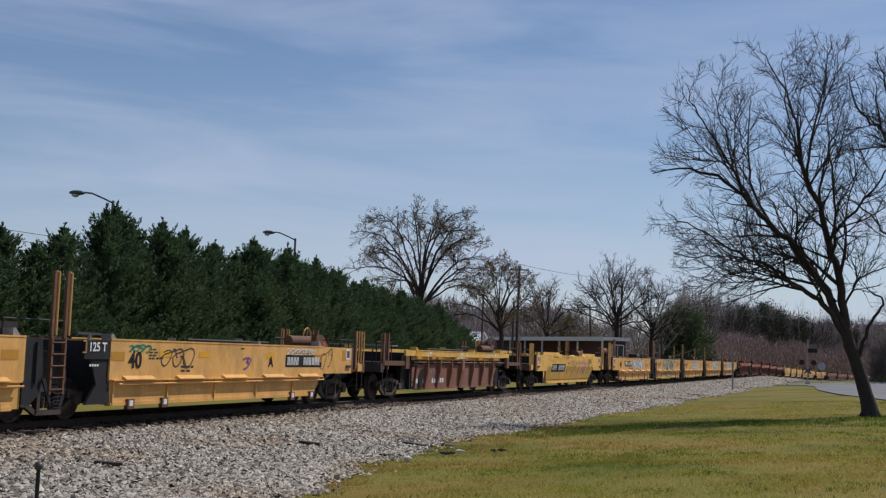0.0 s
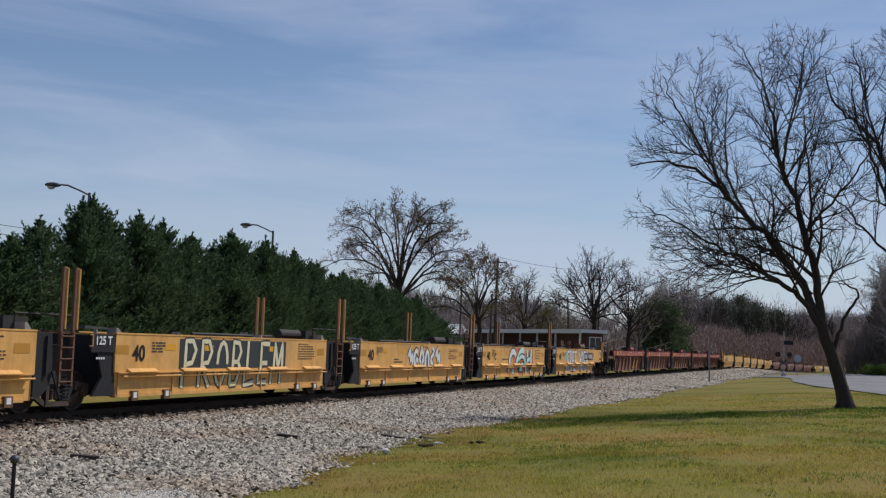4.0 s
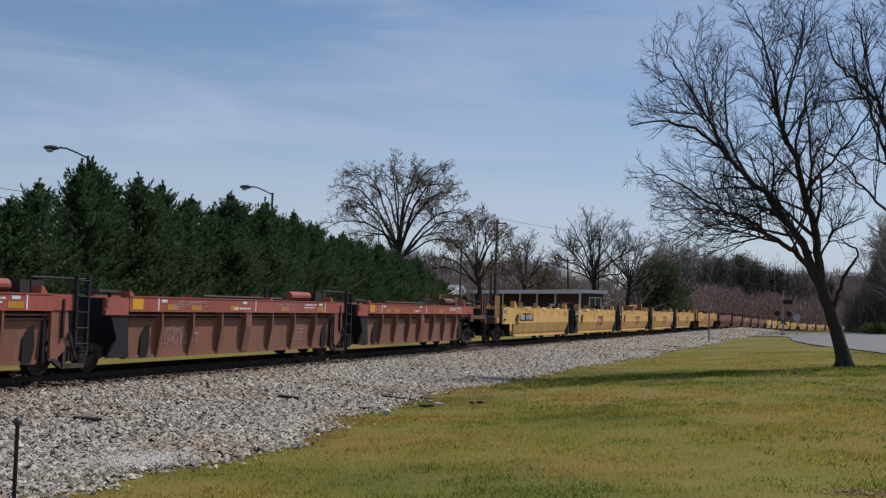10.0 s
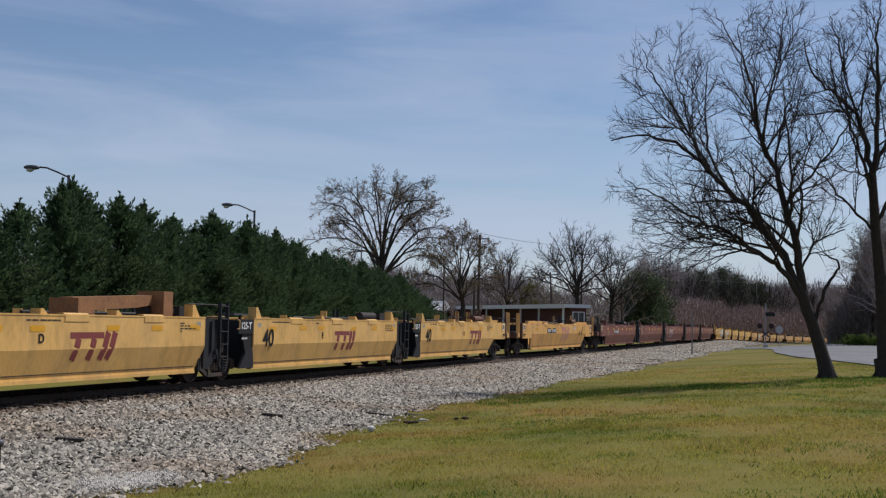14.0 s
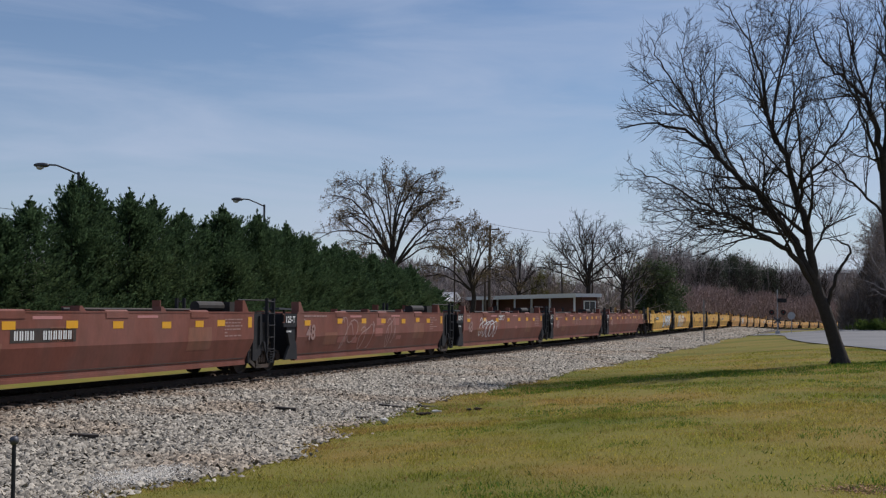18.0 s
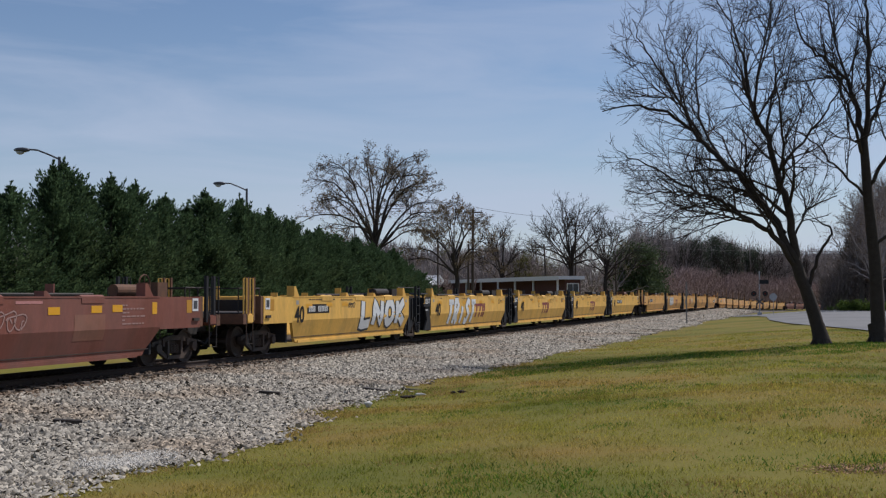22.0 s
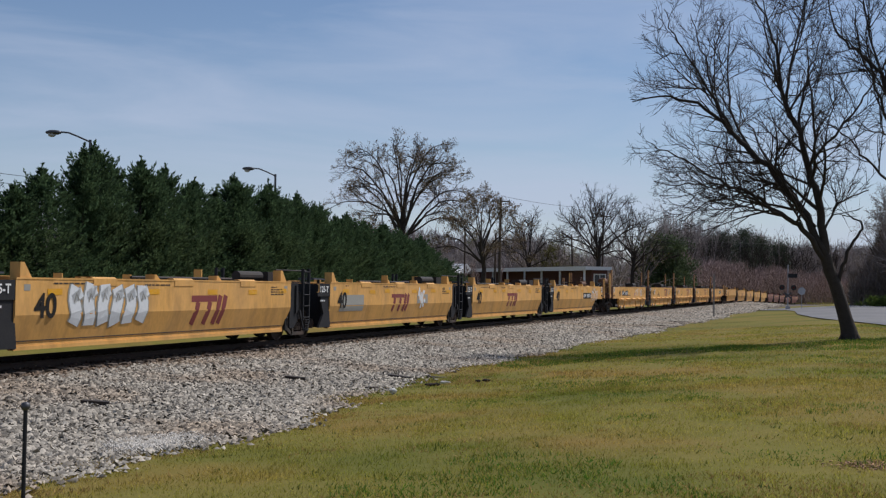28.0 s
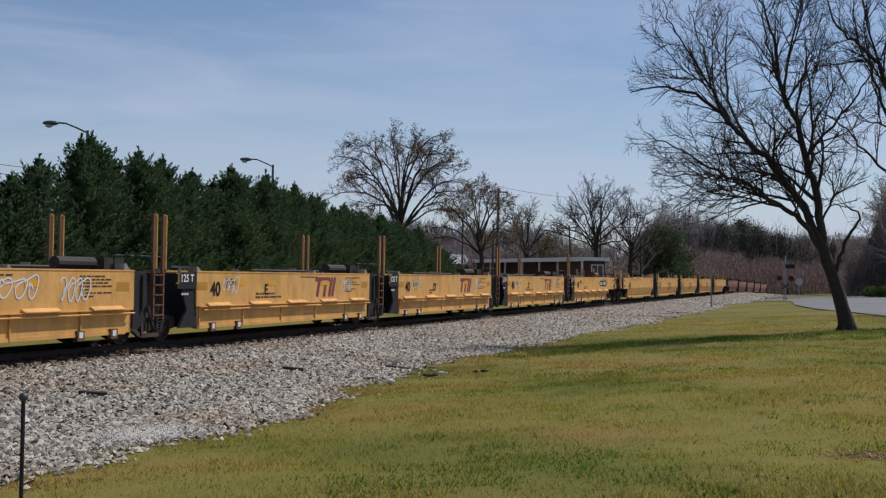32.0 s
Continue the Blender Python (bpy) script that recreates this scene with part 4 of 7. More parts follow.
def well_unit(kind, L, left, right, mats, posts=False):
    """One well unit, x along the car, the joints at -L/2 and L/2."""
    body, chord = mats
    th = new("well_car")
    a = -L / 2 + (1.9 if left == "joint" else 3.95)
    b = L / 2 - (0.95 if right == "joint" else 3.95)
    cl = 0.0 if left == "joint" else 0.55
    cr = 0.0 if right == "joint" else 0.55

    def ends(z):
        if kind == "ribbed":
            k = (1.24 - z) / 0.9
            return a + (0.10 if left == "joint" else 0.55 - 0.12 * k), b - (0.1 if right == "joint" else 0.55 - 0.12 * k)
        k = max(0.0, (0.95 - z) / 0.61)
        return a + cl * k + (0.12 * k if left == "joint" else 0), b - cr * k - (0.22 * k if right == "joint" and kind == "husky" else 0)

    for s in (-1, 1):
        part("side_plate", shell(B(), kind, s, ends), body, th)
        bm = B()
        if kind == "ribbed":
            zc = 1.46 if chord == M["red"] else 1.60
            box(bm, a, b, *sorted((s * 1.28, s * 1.50)), zc, TOP)
            box(bm, a, b, *sorted((s * 1.30, s * 1.515)), zc - 0.015, zc + 0.01)
            if zc > 1.5:
                box(bm, a, b, *sorted((s * 1.30, s * 1.36)), 1.44, zc)
            box(bm, a, b, *sorted((s * 1.30, s * 1.515)), TOP - 0.01, TOP + 0.015)
        else:
            box(bm, a, b, *sorted((s * 1.36, s * 1.512)), TOP - 0.015, TOP + 0.02)
        part("top_chord", bm, chord, th)
        bm = B()
        y = SECTION[kind][-1][0]
        box(bm, a + cl + 0.15, b - cr - 0.25, *sorted((s * (y - 0.12), s * (y + 0.03))), BOT - 0.03, BOT + 0.05)
        part("bottom_flange", bm, body, th)
        n = max(5, round((b - a) / 2.1))
        if kind == "ribbed":
            n = 8
            for i in range(1, n):
                x = a + (b - a) * i / n
                w = 0.16 if i == n // 2 else 0.035
                bm = B()
                prism(bm, [(s * 1.28, BOT), (s * 1.36, BOT), (s * 1.49, 1.05), (s * 1.49, 1.455), (s * 1.28, 1.455)], x - w, x + w, "x")
                part("rib", bm, body, th)
            bm = B()
            rod(bm, (a, s * 1.42, 1.36), (b, s * 1.42, 1.36), 0.024, 6)
            part("brake_pipe", bm, M["dull_brown"], th)
            bm = B()
            rod(bm, (a, s * 1.38, 1.27), (b, s * 1.38, 1.27), 0.02, 6)
            part("brake_pipe", bm, M["dull_brown"], th)
            bm = B()
            box(bm, a, b, *sorted((s * 1.18, s * 1.22)), 1.2, 1.47)
            part("inner_plate", bm, M["black"], th)
            for x in (a + 0.95, b - 0.55):
                bm = B()
                prism(bm, [(x - 0.2, BOT), (x - 0.2, 0.85), (x - 0.02, 1.08), (x + 0.16, 1.12), (x + 0.2, 0.7), (x + 0.1, BOT)], s * 1.30, s * 1.348)
                part("access_hole", bm, M["black_mark"], th)
        elif kind == "maxi":
            bm = B()
            box(bm, a + 0.1, b - 0.1, *sorted((s * 1.42, s * 1.565)), 0.875, 0.90)
            part("ledge", bm, chord, th)
            bm = B()
            rod(bm, (a + 0.3, s * 1.555, 0.80), (b - 0.05, s * 1.555, 0.80), 0.022, 6)
            part("brake_pipe", bm, chord, th)
            for i in range(5):
                x = a + 1.1 + (b - a - 2.2) * i / 4
                bm = B()
                prism(bm, [(s * 1.50, 0.985), (s * 1.62, 0.915), (s * 1.62, 0.895), (s * 1.50, 0.90)], x - 0.6, x + 0.6, "x")
                part("ledge_shelf", bm, chord, th)
                bm = B()
                box(bm, x - 0.9, x - 0.86, *sorted((s * 1.43, s * 1.475)), BOT, 0.86)
                part("stiffener", bm, body, th)
            for x in (a + 0.9, a + 2.3, b - 0.75, b - 2.0):
                bm = B()
                box(bm, x - 0.13, x + 0.13, *sorted((s * 1.40, s * 1.50)), 0.22, 0.45)
                f = part("jacking_pad", bm, M["rust"], th)
                bm = B()
                box(bm, x - 0.07, x + 0.07, *sorted((s * 1.50, s * 1.505)), 0.29, 0.42)
                part("white_reflector", bm, M["white"], f)
        else:
            bm = B()
            ys = skin(kind, 0.5)
            box(bm, a + 0.25, b - 0.3, *sorted((s * (ys - 0.01), s * (ys + 0.012))), 0.488, 0.508)
            part("seam", bm, M["grime"], th)
            for i in range(3):
                flap(th, a + (b - a) * (0.22 + 0.27 * i) + 0.3, s, chord, 0.9)
        if kind == "husky":
            guide(th, a + 0.35, s, chord)
            guide(th, b - 0.45, s, chord)
        elif kind != "boat":
            guide(th, a + 0.15, s, M["pale_pole"] if kind == "maxi" else chord, 0.26, 0.13)
            guide(th, b - 0.25, s, M["pale_pole"] if kind == "maxi" else chord, 0.26, 0.17)
            guide(th, (a + b) / 2 + 1.4, s, M["pale_pole"] if kind == "maxi" else chord, 0.16, 0.10)
        if kind == "husky":
            for q in (0.42, 0.66):
                guide(th, a + (b - a) * q, s, chord, 0.3, 0.14)
        if kind == "boat":
            for x in (a + 1.0, b - 1.0):
                bm = B()
                prism(bm, [(x - 1.7, TOP), (x - 1.6, TOP + 0.16), (x + 1.6, TOP + 0.16), (x + 1.7, TOP)], s * 1.25, s * 1.44)
                part("ramp_beam", bm, chord, th)
    bm = B()
    box(bm, a + cl, b - cr, -1.25, 1.25, BOT, BOT + 0.05)
    part("well_floor", bm, M["grime"], th)
    bm = B()
    rod(bm, ((a + b) / 2 + 0.8, 0.5, TOP + 0.06), (b, 0.5, TOP + 0.06), 0.045, 6)
    part("cross_tube", bm, M["grime"], th)
    if right == "joint":
        e = L / 2
        for s in (-1, 1):
            bm = B()
            prism(bm, [(e - 0.95, 0.42), (e - 0.95, TOP - 0.03), (e - 0.40, TOP - 0.03), (e - 0.34, 1.0), (e - 0.42, 0.62), (e - 0.72, 0.40)], s * 1.41, s * 1.475)
            part("end_gusset", bm, M["black"] if kind != "ribbed" else body, th)
            bm = B()
            box(bm, e - 0.62, e - 0.56, *sorted((s * 1.475, s * 1.53)), 0.85, TOP - 0.1)
            part("gusset_rib", bm, M["black"], th)
            bm = B()
            box(bm, e - 0.9, e + 0.75, *sorted((s * 0.55, s * 1.30)), TOP - 0.02, TOP + 0.02)
            part("walkway", bm, M["grime"], th)
            ladder(th, e + 0.02, s * 1.52, 0.62, TOP + (0.0 if posts else 0.42), 3.2 if posts else 0, M["black"] if not posts else M["rust"])
        bm = B()
        box(bm, e - 1.1, e - 1.0, -1.4, 1.4, BOT, TOP - 0.05)
        part("end_wall", bm, M["black"], th)
        bm = B()
        box(bm, e - 1.0, e + 1.1, -0.95, 0.95, 0.78, 1.5)
        part("articulation_bolster", bm, M["grime"], th)
        bm = B()
        rod(bm, (e - 2.9, -0.7, TOP + 0.16), (e - 1.5, -0.7, TOP + 0.16), 0.15, 12)
        part("air_reservoir", bm, M["grime"] if kind != "ribbed" else chord, th)
        bm = B()
        box(bm, e - 1.3, e - 0.5, -0.9, 0.1, TOP + 0.02, TOP + 0.30)
        part("valve_box", bm, M["grime"], th)
        bm = B()
        rods(bm, [(e - 1.2, -1.1, TOP), (e - 1.2, -1.1, TOP + 0.36), (e + 0.9, -1.1, TOP + 0.36), (e + 0.9, -1.1, TOP)], 0.022, 6)
        part("platform_rail", bm, M["grime"], th)
        if kind == "ribbed":
            bm = B()
            box(bm, e - 0.95, e - 0.1, -1.5, -1.3, 1.46, TOP)
            part("chord_end", bm, chord, th)
        make_truck(th, e + 0.42)
    else:
        coupler_end(th, kind, L / 2, 1, body, chord)
    if left == "joint":
        e = -L / 2
        for s in (-1, 1):
            top_mat = M["black"] if kind != "ribbed" else chord
            bm = B()
            box(bm, e + 0.98, e + 1.9, *sorted((s * 1.40, s * 1.49)), 1.36, TOP - 0.03)
            part("end_box", bm, top_mat, th)
            bm = B()
            prism(bm, [(e + 1.25, 1.36), (e + 1.9, 1.36), (e + 2.02, BOT + 0.02), (e + 1.15, BOT + 0.02), (e + 1.5, 0.8)], s * 1.385, s * 1.455)
            part("end_brace", bm, M["black"], th)
            bm = B()
            prism(bm, [(e + 0.75, TOP + 0.09), (e + 1.6, TOP + 0.09), (e + 1.6, TOP + 0.13), (e + 0.75, TOP + 0.15)], s * 0.9, s * 1.45)
            part("crossover_plate", bm, M["steel"], th)
            bm = B()
            box(bm, e + 1.3, e + 1.36, *sorted((s * 1.3, s * 1.36)), TOP - 0.03, TOP + 0.1)
            part("plate_leg", bm, M["white"] if kind == "maxi" else M["grime"], th)
            bm = B()
            rods(bm, [(e + 0.9, s * 1.5, 1.75), (e + 0.98, s * 1.52, 1.75), (e + 0.98, s * 1.52, 1.5), (e + 0.9, s * 1.5, 1.5)], 0.02, 6)
            part("hand_hold", bm, chord, th)
        bm = B()
        box(bm, e + 1.95, e + 2.05, -1.4, 1.4, BOT, TOP - 0.05)
        part("end_wall", bm, M["black"], th)
    else:
        coupler_end(th, kind, -L / 2, -1, body, chord)
    return th


# ---- lettering, reflectors and painted tags on the near side ----
def sheet(bm, kind, pts, lift=0.006):
    """A strip of paint along pairs of (x, z) edge points, laid on the side plate."""
    rows = [[bm.verts.new((x, -(skin(kind, z) + lift), z)) for x, z in pair] for pair in pts]
    for p, q in zip(rows, rows[1:]):
        bm.faces.new((p[0], p[1], q[1], q[0]))


def stroke(bm, kind, pts, w, lift=0.006, horiz=False):
    """A painted line through (x, z) points, w wide."""
    dense = []
    for (xa, za), (xb, zb) in zip(pts, pts[1:]):
        n = max(1, int(math.hypot(xb - xa, zb - za) / 0.16))
        dense += [(xa + (xb - xa) * i / n, za + (zb - za) * i / n) for i in range(n)]
    dense.append(pts[-1])
    pairs = []
    for i, (x, z) in enumerate(dense):
        p, q = dense[max(0, i - 1)], dense[min(len(dense) - 1, i + 1)]
        dx, dz = q[0] - p[0], q[1] - p[1]
        m = math.hypot(dx, dz) or 1
        nx, nz = -dz / m * w / 2, dx / m * w / 2
        pairs.append(((x + nx, min(TOP - 0.02, max(BOT + 0.02, z + nz))), (x - nx, min(TOP - 0.02, max(BOT + 0.02, z - nz)))))
    sheet(bm, kind, pairs, lift)


def patch(bm, kind, x0, x1, z0, z1, lift=0.005):
    n = max(2, int((z1 - z0) / 0.12) + 1)
    sheet(bm, kind, [((x0, z0 + (z1 - z0) * i / n), (x1, z0 + (z1 - z0) * i / n)) for i in range(n + 1)], lift)


def patches(th, kind, name, material, spots):
    for x0, x1, z0, z1 in spots:
        bm = B()
        patch(bm, kind, x0, x1, z0, z1)
        mark(th, name, bm, material)


def mark(th, name, bm, material, label=""):
    bmesh.ops.recalc_face_normals(bm, faces=bm.faces[:])
    return part(name, bm, material, th, label)


def bars(th, kind, x0, x1, z0, z1, n, material, name="lettering", fill=0.7, rng=None):
    """Writing too small to read, as bars."""
    bm = B()
    w = (x1 - x0) / n
    for i in range(n):
        f = fill if not rng else rng.uniform(0.45, 0.85)
        patch(bm, kind, x0 + w * i, x0 + w * (i + f), z0, z1, 0.009)
    return mark(th, name, bm, material)


def lines(th, kind, x0, x1, z1, rows, rng, material, h=0.035, gap=0.07):
    bm = B()
    for r in range(rows):
        z = z1 - r * gap
        x = x0
        while x < x1 - 0.1:
            w = rng.uniform(0.06, 0.22)
            patch(bm, kind, x, min(x + w, x1), z - h, z, 0.008)
            x += w + rng.uniform(0.02, 0.06)
            if rng.random() < 0.12:
                break
    return tagged(mark(th, "small_print", bm, material), kind="stuff")


_FONT = {}


def words(th, kind, text, x, z, size, material, name="lettering", lift=0.012):
    """Letters from the built-in font, flat on the side."""
    key = (text, size, material.name)
    if key not in _FONT:
        cu = bpy.data.curves.new(name, "FONT")
        cu.body, cu.size, cu.align_x, cu.align_y, cu.offset = text, size, "CENTER", "CENTER", size * 0.025
        ob = new(name, cu)
        bpy.context.view_layer.update()
        me = bpy.data.meshes.new_from_object(ob.evaluated_get(bpy.context.evaluated_depsgraph_get()))
        bpy.data.objects.remove(ob)
        bpy.data.curves.remove(cu)
        me.materials.clear()
        me.materials.append(material)
        _FONT[key] = me
    ob = new(name, _FONT[key])
    ob.parent = th
    lean = math.degrees(math.atan2(skin(kind, z + size * 0.3) - skin(kind, z - size * 0.3), size * 0.6))
    ob.matrix_basis = pose(x, -(skin(kind, z) + lift), z, 90 + lean, 0, 0)
    return ob


def plate(th, kind, x, z, w=3.0, h=0.36, faded=False, lift=0.005):
    bm = B()
    patch(bm, kind, x - w / 2, x + w / 2, z - h / 2, z + h / 2, lift)
    p = mark(th, "number_board", bm, M["black_mark"] if not faded else M["grime"])
    bm = B()
    x0 = x - w / 2 + 0.12
    cw = (w - 0.24) / 11.5
    for i in range(11):
        if i == 4:
            continue
        xx = x0 + (i + (0.5 if i > 4 else 0)) * cw
        for q in (0.0, 0.42):
            patch(bm, kind, xx + q * cw, xx + (q + 0.26) * cw, z - h * 0.32, z + h * 0.32, lift + 0.006)
    mark(p, "lettering", bm, M["white"])


def logo(th, kind, x, z0, z1, w, material):
    """The owner's mark, as plain slanted blocks."""
    bm = B()
    k = 0.12 * (z1 - z0)
    bar = (z1 - z0) * 0.22
    patch(bm, kind, x - w / 2, x + w * 0.24, z1 - bar, z1)
    for q in (-0.36, -0.02):
        stroke(bm, kind, [(x + w * q + k, z1 - bar), (x + w * q - k, z0)], w * 0.12)
    stroke(bm, kind, [(x + w * 0.34, z1), (x + w * 0.20, z0)], w * 0.12)
    stroke(bm, kind, [(x + w * 0.50, z1), (x + w * 0.36, z0)], w * 0.12)
    mark(th, "owner_mark", bm, material)


def scrawl(th, kind, x, z, w, h, material, rng, loops=4, line=0.05):
    """A quick one-line spray tag: tall joined loops of uneven size, with a flick or two."""
    bm = B()
    cw = w / loops
    line *= 0.62
    pts = []
    for i in range(loops):
        cx = x - w / 2 + (i + 0.5) * cw + rng.uniform(-0.1, 0.1) * cw
        up, dn, wd = rng.uniform(0.55, 1.0), rng.uniform(0.6, 1.0), rng.uniform(0.35, 0.75)
        kindly = rng.random()
        for q in range(13):
            a = 2.6 - q / 12 * 2 * math.pi * (1.0 if kindly < 0.6 else 0.72)
            sn = math.sin(a)
            pts.append((cx + wd * cw * math.cos(a) * (1.0 if sn > 0 else 0.75) + (0.18 * cw * sn), z + h / 2 * sn * (up if sn > 0 else dn)))
    soft_pts = []
    for k in range(len(pts)):
        a, b, c = pts[max(k - 1, 0)], pts[k], pts[min(k + 1, len(pts) - 1)]
        soft_pts.append(((a[0] + 2 * b[0] + c[0]) / 4, (a[1] + 2 * b[1] + c[1]) / 4))
    stroke(bm, kind, soft_pts, line, 0.010)
    for _ in range(2):
        xx, zz = x + rng.uniform(-0.45, 0.45) * w, z + rng.uniform(-0.1, 0.3) * h
        dx, dz = rng.uniform(-0.15, 0.3) * w, rng.uniform(-0.5, 0.3) * h
        stroke(bm, kind, [(xx + dx * q / 6, zz + dz * q / 6 + 0.18 * h * math.sin(q / 6 * 3.1)) for q in range(7)], line, 0.010)
    mark(th, "spray_tag", bm, material)


def blocks(th, kind, x, z, w, h, n, fill, edge, rng, lean=0.08):
    """A large block-shaped painted piece: filled forms with a darker outline."""
    cw = w / n
    for i in range(n):
        bo, bi = B(), B()
        x0 = x - w / 2 + i * cw
        shape = ("hook", "wave", "leaf", "zig", "arch")[(i * 2 + int(abs(x) * 3)) % 5]
        t = cw * 0.30
        zz0, zz1 = z - h / 2 + rng.uniform(-0.04, 0.04), z + h / 2 + rng.uniform(-0.05, 0.03)
        zc, hh, xm = (zz0 + zz1) / 2, (zz1 - zz0) / 2, x0 + cw / 2
        if shape == "hook":
            segs = [[(xm + cw * 0.34 * math.cos(q), zc + hh * 0.78 * math.sin(q)) for q in (0.9, 1.6, 2.3, 3.0, 3.7, 4.4, 5.0)], [(xm, zc - hh * 0.1), (xm + cw * 0.36, zc - hh * 0.35)]]
        elif shape == "wave":
            segs = [[(xm + cw * 0.30 * math.sin(q * 1.3), zz1 - (zz1 - zz0) * q / 6) for q in range(7)]]
        elif shape == "leaf":
            segs = [[(xm, zz1), (xm + cw * 0.34, zc), (xm + cw * 0.05, zz0 + 0.05), (xm - cw * 0.34, zc - hh * 0.2), (xm, zz1)]]
        elif shape == "zig":
            segs = [[(x0 + cw * 0.16, zc + hh * 0.2), (x0 + cw * 0.4, zz1), (x0 + cw * 0.55, zc - hh * 0.3), (x0 + cw * 0.86, zc + hh * 0.5), (x0 + cw * 0.9, zz0)]]
        else:
            segs = [[(xm + cw * 0.34 * math.cos(q), zz0 + 0.1 + hh * 1.55 * max(0, math.sin(q))) for q in (0.0, 0.5, 1.0, 1.57, 2.1, 2.6, 3.14)]]
        for g in segs:
            stroke(bo, kind, g, t + 0.14, 0.008)
            stroke(bi, kind, g, t, 0.013 + 0.0015 * (i % 2))
        a = mark(th, "painted_piece", bo, edge)
        mark(a, "piece_fill", bi, fill)


# each letter as strokes in a unit square
STROKES = {
    "B": [[(0.12, 0.02), (0.12, 0.97), (0.6, 0.95), (0.78, 0.76), (0.55, 0.54), (0.15, 0.52)], [(0.55, 0.54), (0.88, 0.28), (0.6, 0.04), (0.12, 0.03)]],
    "E": [[(0.85, 0.95), (0.1, 0.95), (0.1, 0.05), (0.9, 0.05)], [(0.1, 0.5), (0.7, 0.5)]],
    "F": [[(0.9, 0.95), (0.1, 0.95), (0.1, 0)], [(0.1, 0.5), (0.7, 0.5)]],
    "I": [[(0.5, 0), (0.5, 0.72)]],
    "K": [[(0.1, 0), (0.1, 1)], [(0.85, 1), (0.15, 0.48), (0.95, 0)]],
    "L": [[(0.15, 1), (0.1, 0), (0.95, 0.06)]],
    "M": [[(0.05, 0), (0.15, 1), (0.5, 0.35), (0.85, 1), (0.95, 0)]],
    "N": [[(0.05, 0), (0.1, 0.95), (0.85, 0.08), (0.9, 1)]],
    "O": [[(0.5 + 0.4 * math.cos(q * math.pi / 6), 0.5 + 0.46 * math.sin(q * math.pi / 6)) for q in range(13)]],
    "P": [[(0.12, 0), (0.12, 0.97), (0.62, 0.97), (0.88, 0.78), (0.62, 0.52), (0.15, 0.48)]],
    "R": [[(0.12, 0), (0.12, 0.97), (0.62, 0.97), (0.85, 0.76), (0.6, 0.52), (0.2, 0.5), (0.92, 0)]],
    "S": [[(0.85, 0.88), (0.45, 0.98), (0.12, 0.72), (0.8, 0.38), (0.6, 0.04), (0.1, 0.1)]],
    "T": [[(0.02, 0.93), (0.98, 0.97)], [(0.5, 0.95), (0.42, 0)]],
    "W": [[(0.02, 1), (0.25, 0.03), (0.5, 0.7), (0.75, 0.03), (0.98, 1)]],
}


def painted_word(th, kind, text, x0, x1, z0, z1, w, fill, edge, rim=0.12, lean=0.0):
    """A word in thick sprayed strokes with an outline, a part for each letter."""
    cw = (x1 - x0) / len(text)
    for i, ch in enumerate(text):
        if ch not in STROKES:
            continue
        bo, bi = B(), B()
        for seg in STROKES[ch]:
            pts = [(x0 + cw * (i + 0.1 + 0.8 * u) + lean * v, z0 + w * 0.4 + (z1 - z0 - w * 0.8) * v) for u, v in seg]
            stroke(bo, kind, pts, w + rim, 0.008 + 0.0006 * (i % 2))
            stroke(bi, kind, pts, w, 0.013 + 0.0015 * (i % 2))
        a = mark(th, "painted_piece", bo, edge)
        mark(a, "piece_fill", bi, fill)


def bubbles(th, kind, x, z, w, h, n, fill, edge, rng):
    """A row of fat rounded sprayed forms that overlap."""
    cw = w / n
    for i in range(n):
        bo, bi = B(), B()
        cx = x - w / 2 + (i + 0.5) * cw
        top, low = z + h / 2 * rng.uniform(0.75, 1.0), z - h / 2 * rng.uniform(0.8, 1.0)
        g = [(cx + 0.10 * cw * math.sin(q * 1.1 + i), low + (top - low) * q / 6) for q in range(7)]
        k = [(cx - 0.2 * cw, top - 0.3 * h), (cx + 0.45 * cw, top - 0.12 * h)]
        for pts, t in ((g, cw * 0.72), (k, cw * 0.42)):
            stroke(bo, kind, pts, t + 0.09, 0.008 + 0.0006 * (i % 3))
            stroke(bi, kind, pts, t, 0.013 + 0.0012 * (i % 3))
        a = mark(th, "painted_piece", bo, edge)
        mark(a, "piece_fill", bi, fill)
        bm = B()
        stroke(bm, kind, [(cx - 0.05, z + 0.05 * h), (cx + 0.02, z + 0.25 * h), (cx + 0.12, z + 0.1 * h)], 0.04, 0.019)
        mark(a, "piece_line", bm, edge)


def spray(name, col):
    return mat(name, col, tuple(v * 0.8 for v in col), 0.6, 0, 2, 14, 0.6, 0.0)


M["s_white"] = spray("white_spray_paint", (0.72, 0.74, 0.74))
M["s_cream"] = spray("cream_spray_paint", (0.72, 0.66, 0.42))
M["s_teal"] = spray("teal_spray_paint", (0.20, 0.50, 0.47))
M["s_coral"] = spray("coral_spray_paint", (0.62, 0.16, 0.10))
M["s_mint"] = spray("pale_mint_spray_paint", (0.55, 0.75, 0.68))
M["s_ink"] = spray("dark_spray_paint", (0.03, 0.035, 0.035))
M["s_green"] = spray("green_spray_paint", (0.03, 0.22, 0.14))
M["s_grey"] = spray("grey_overpaint", (0.33, 0.32, 0.28))
M["s_violet"] = spray("violet_spray_paint", (0.22, 0.08, 0.25))
M["s_pink"] = spray("faded_pink_mark", (0.50, 0.22, 0.20))
M["s_faint"] = spray("faint_white_tag", (0.36, 0.22, 0.19))
M["dark_yellow"] = spray("ochre_patch", (0.50, 0.24, 0.02))


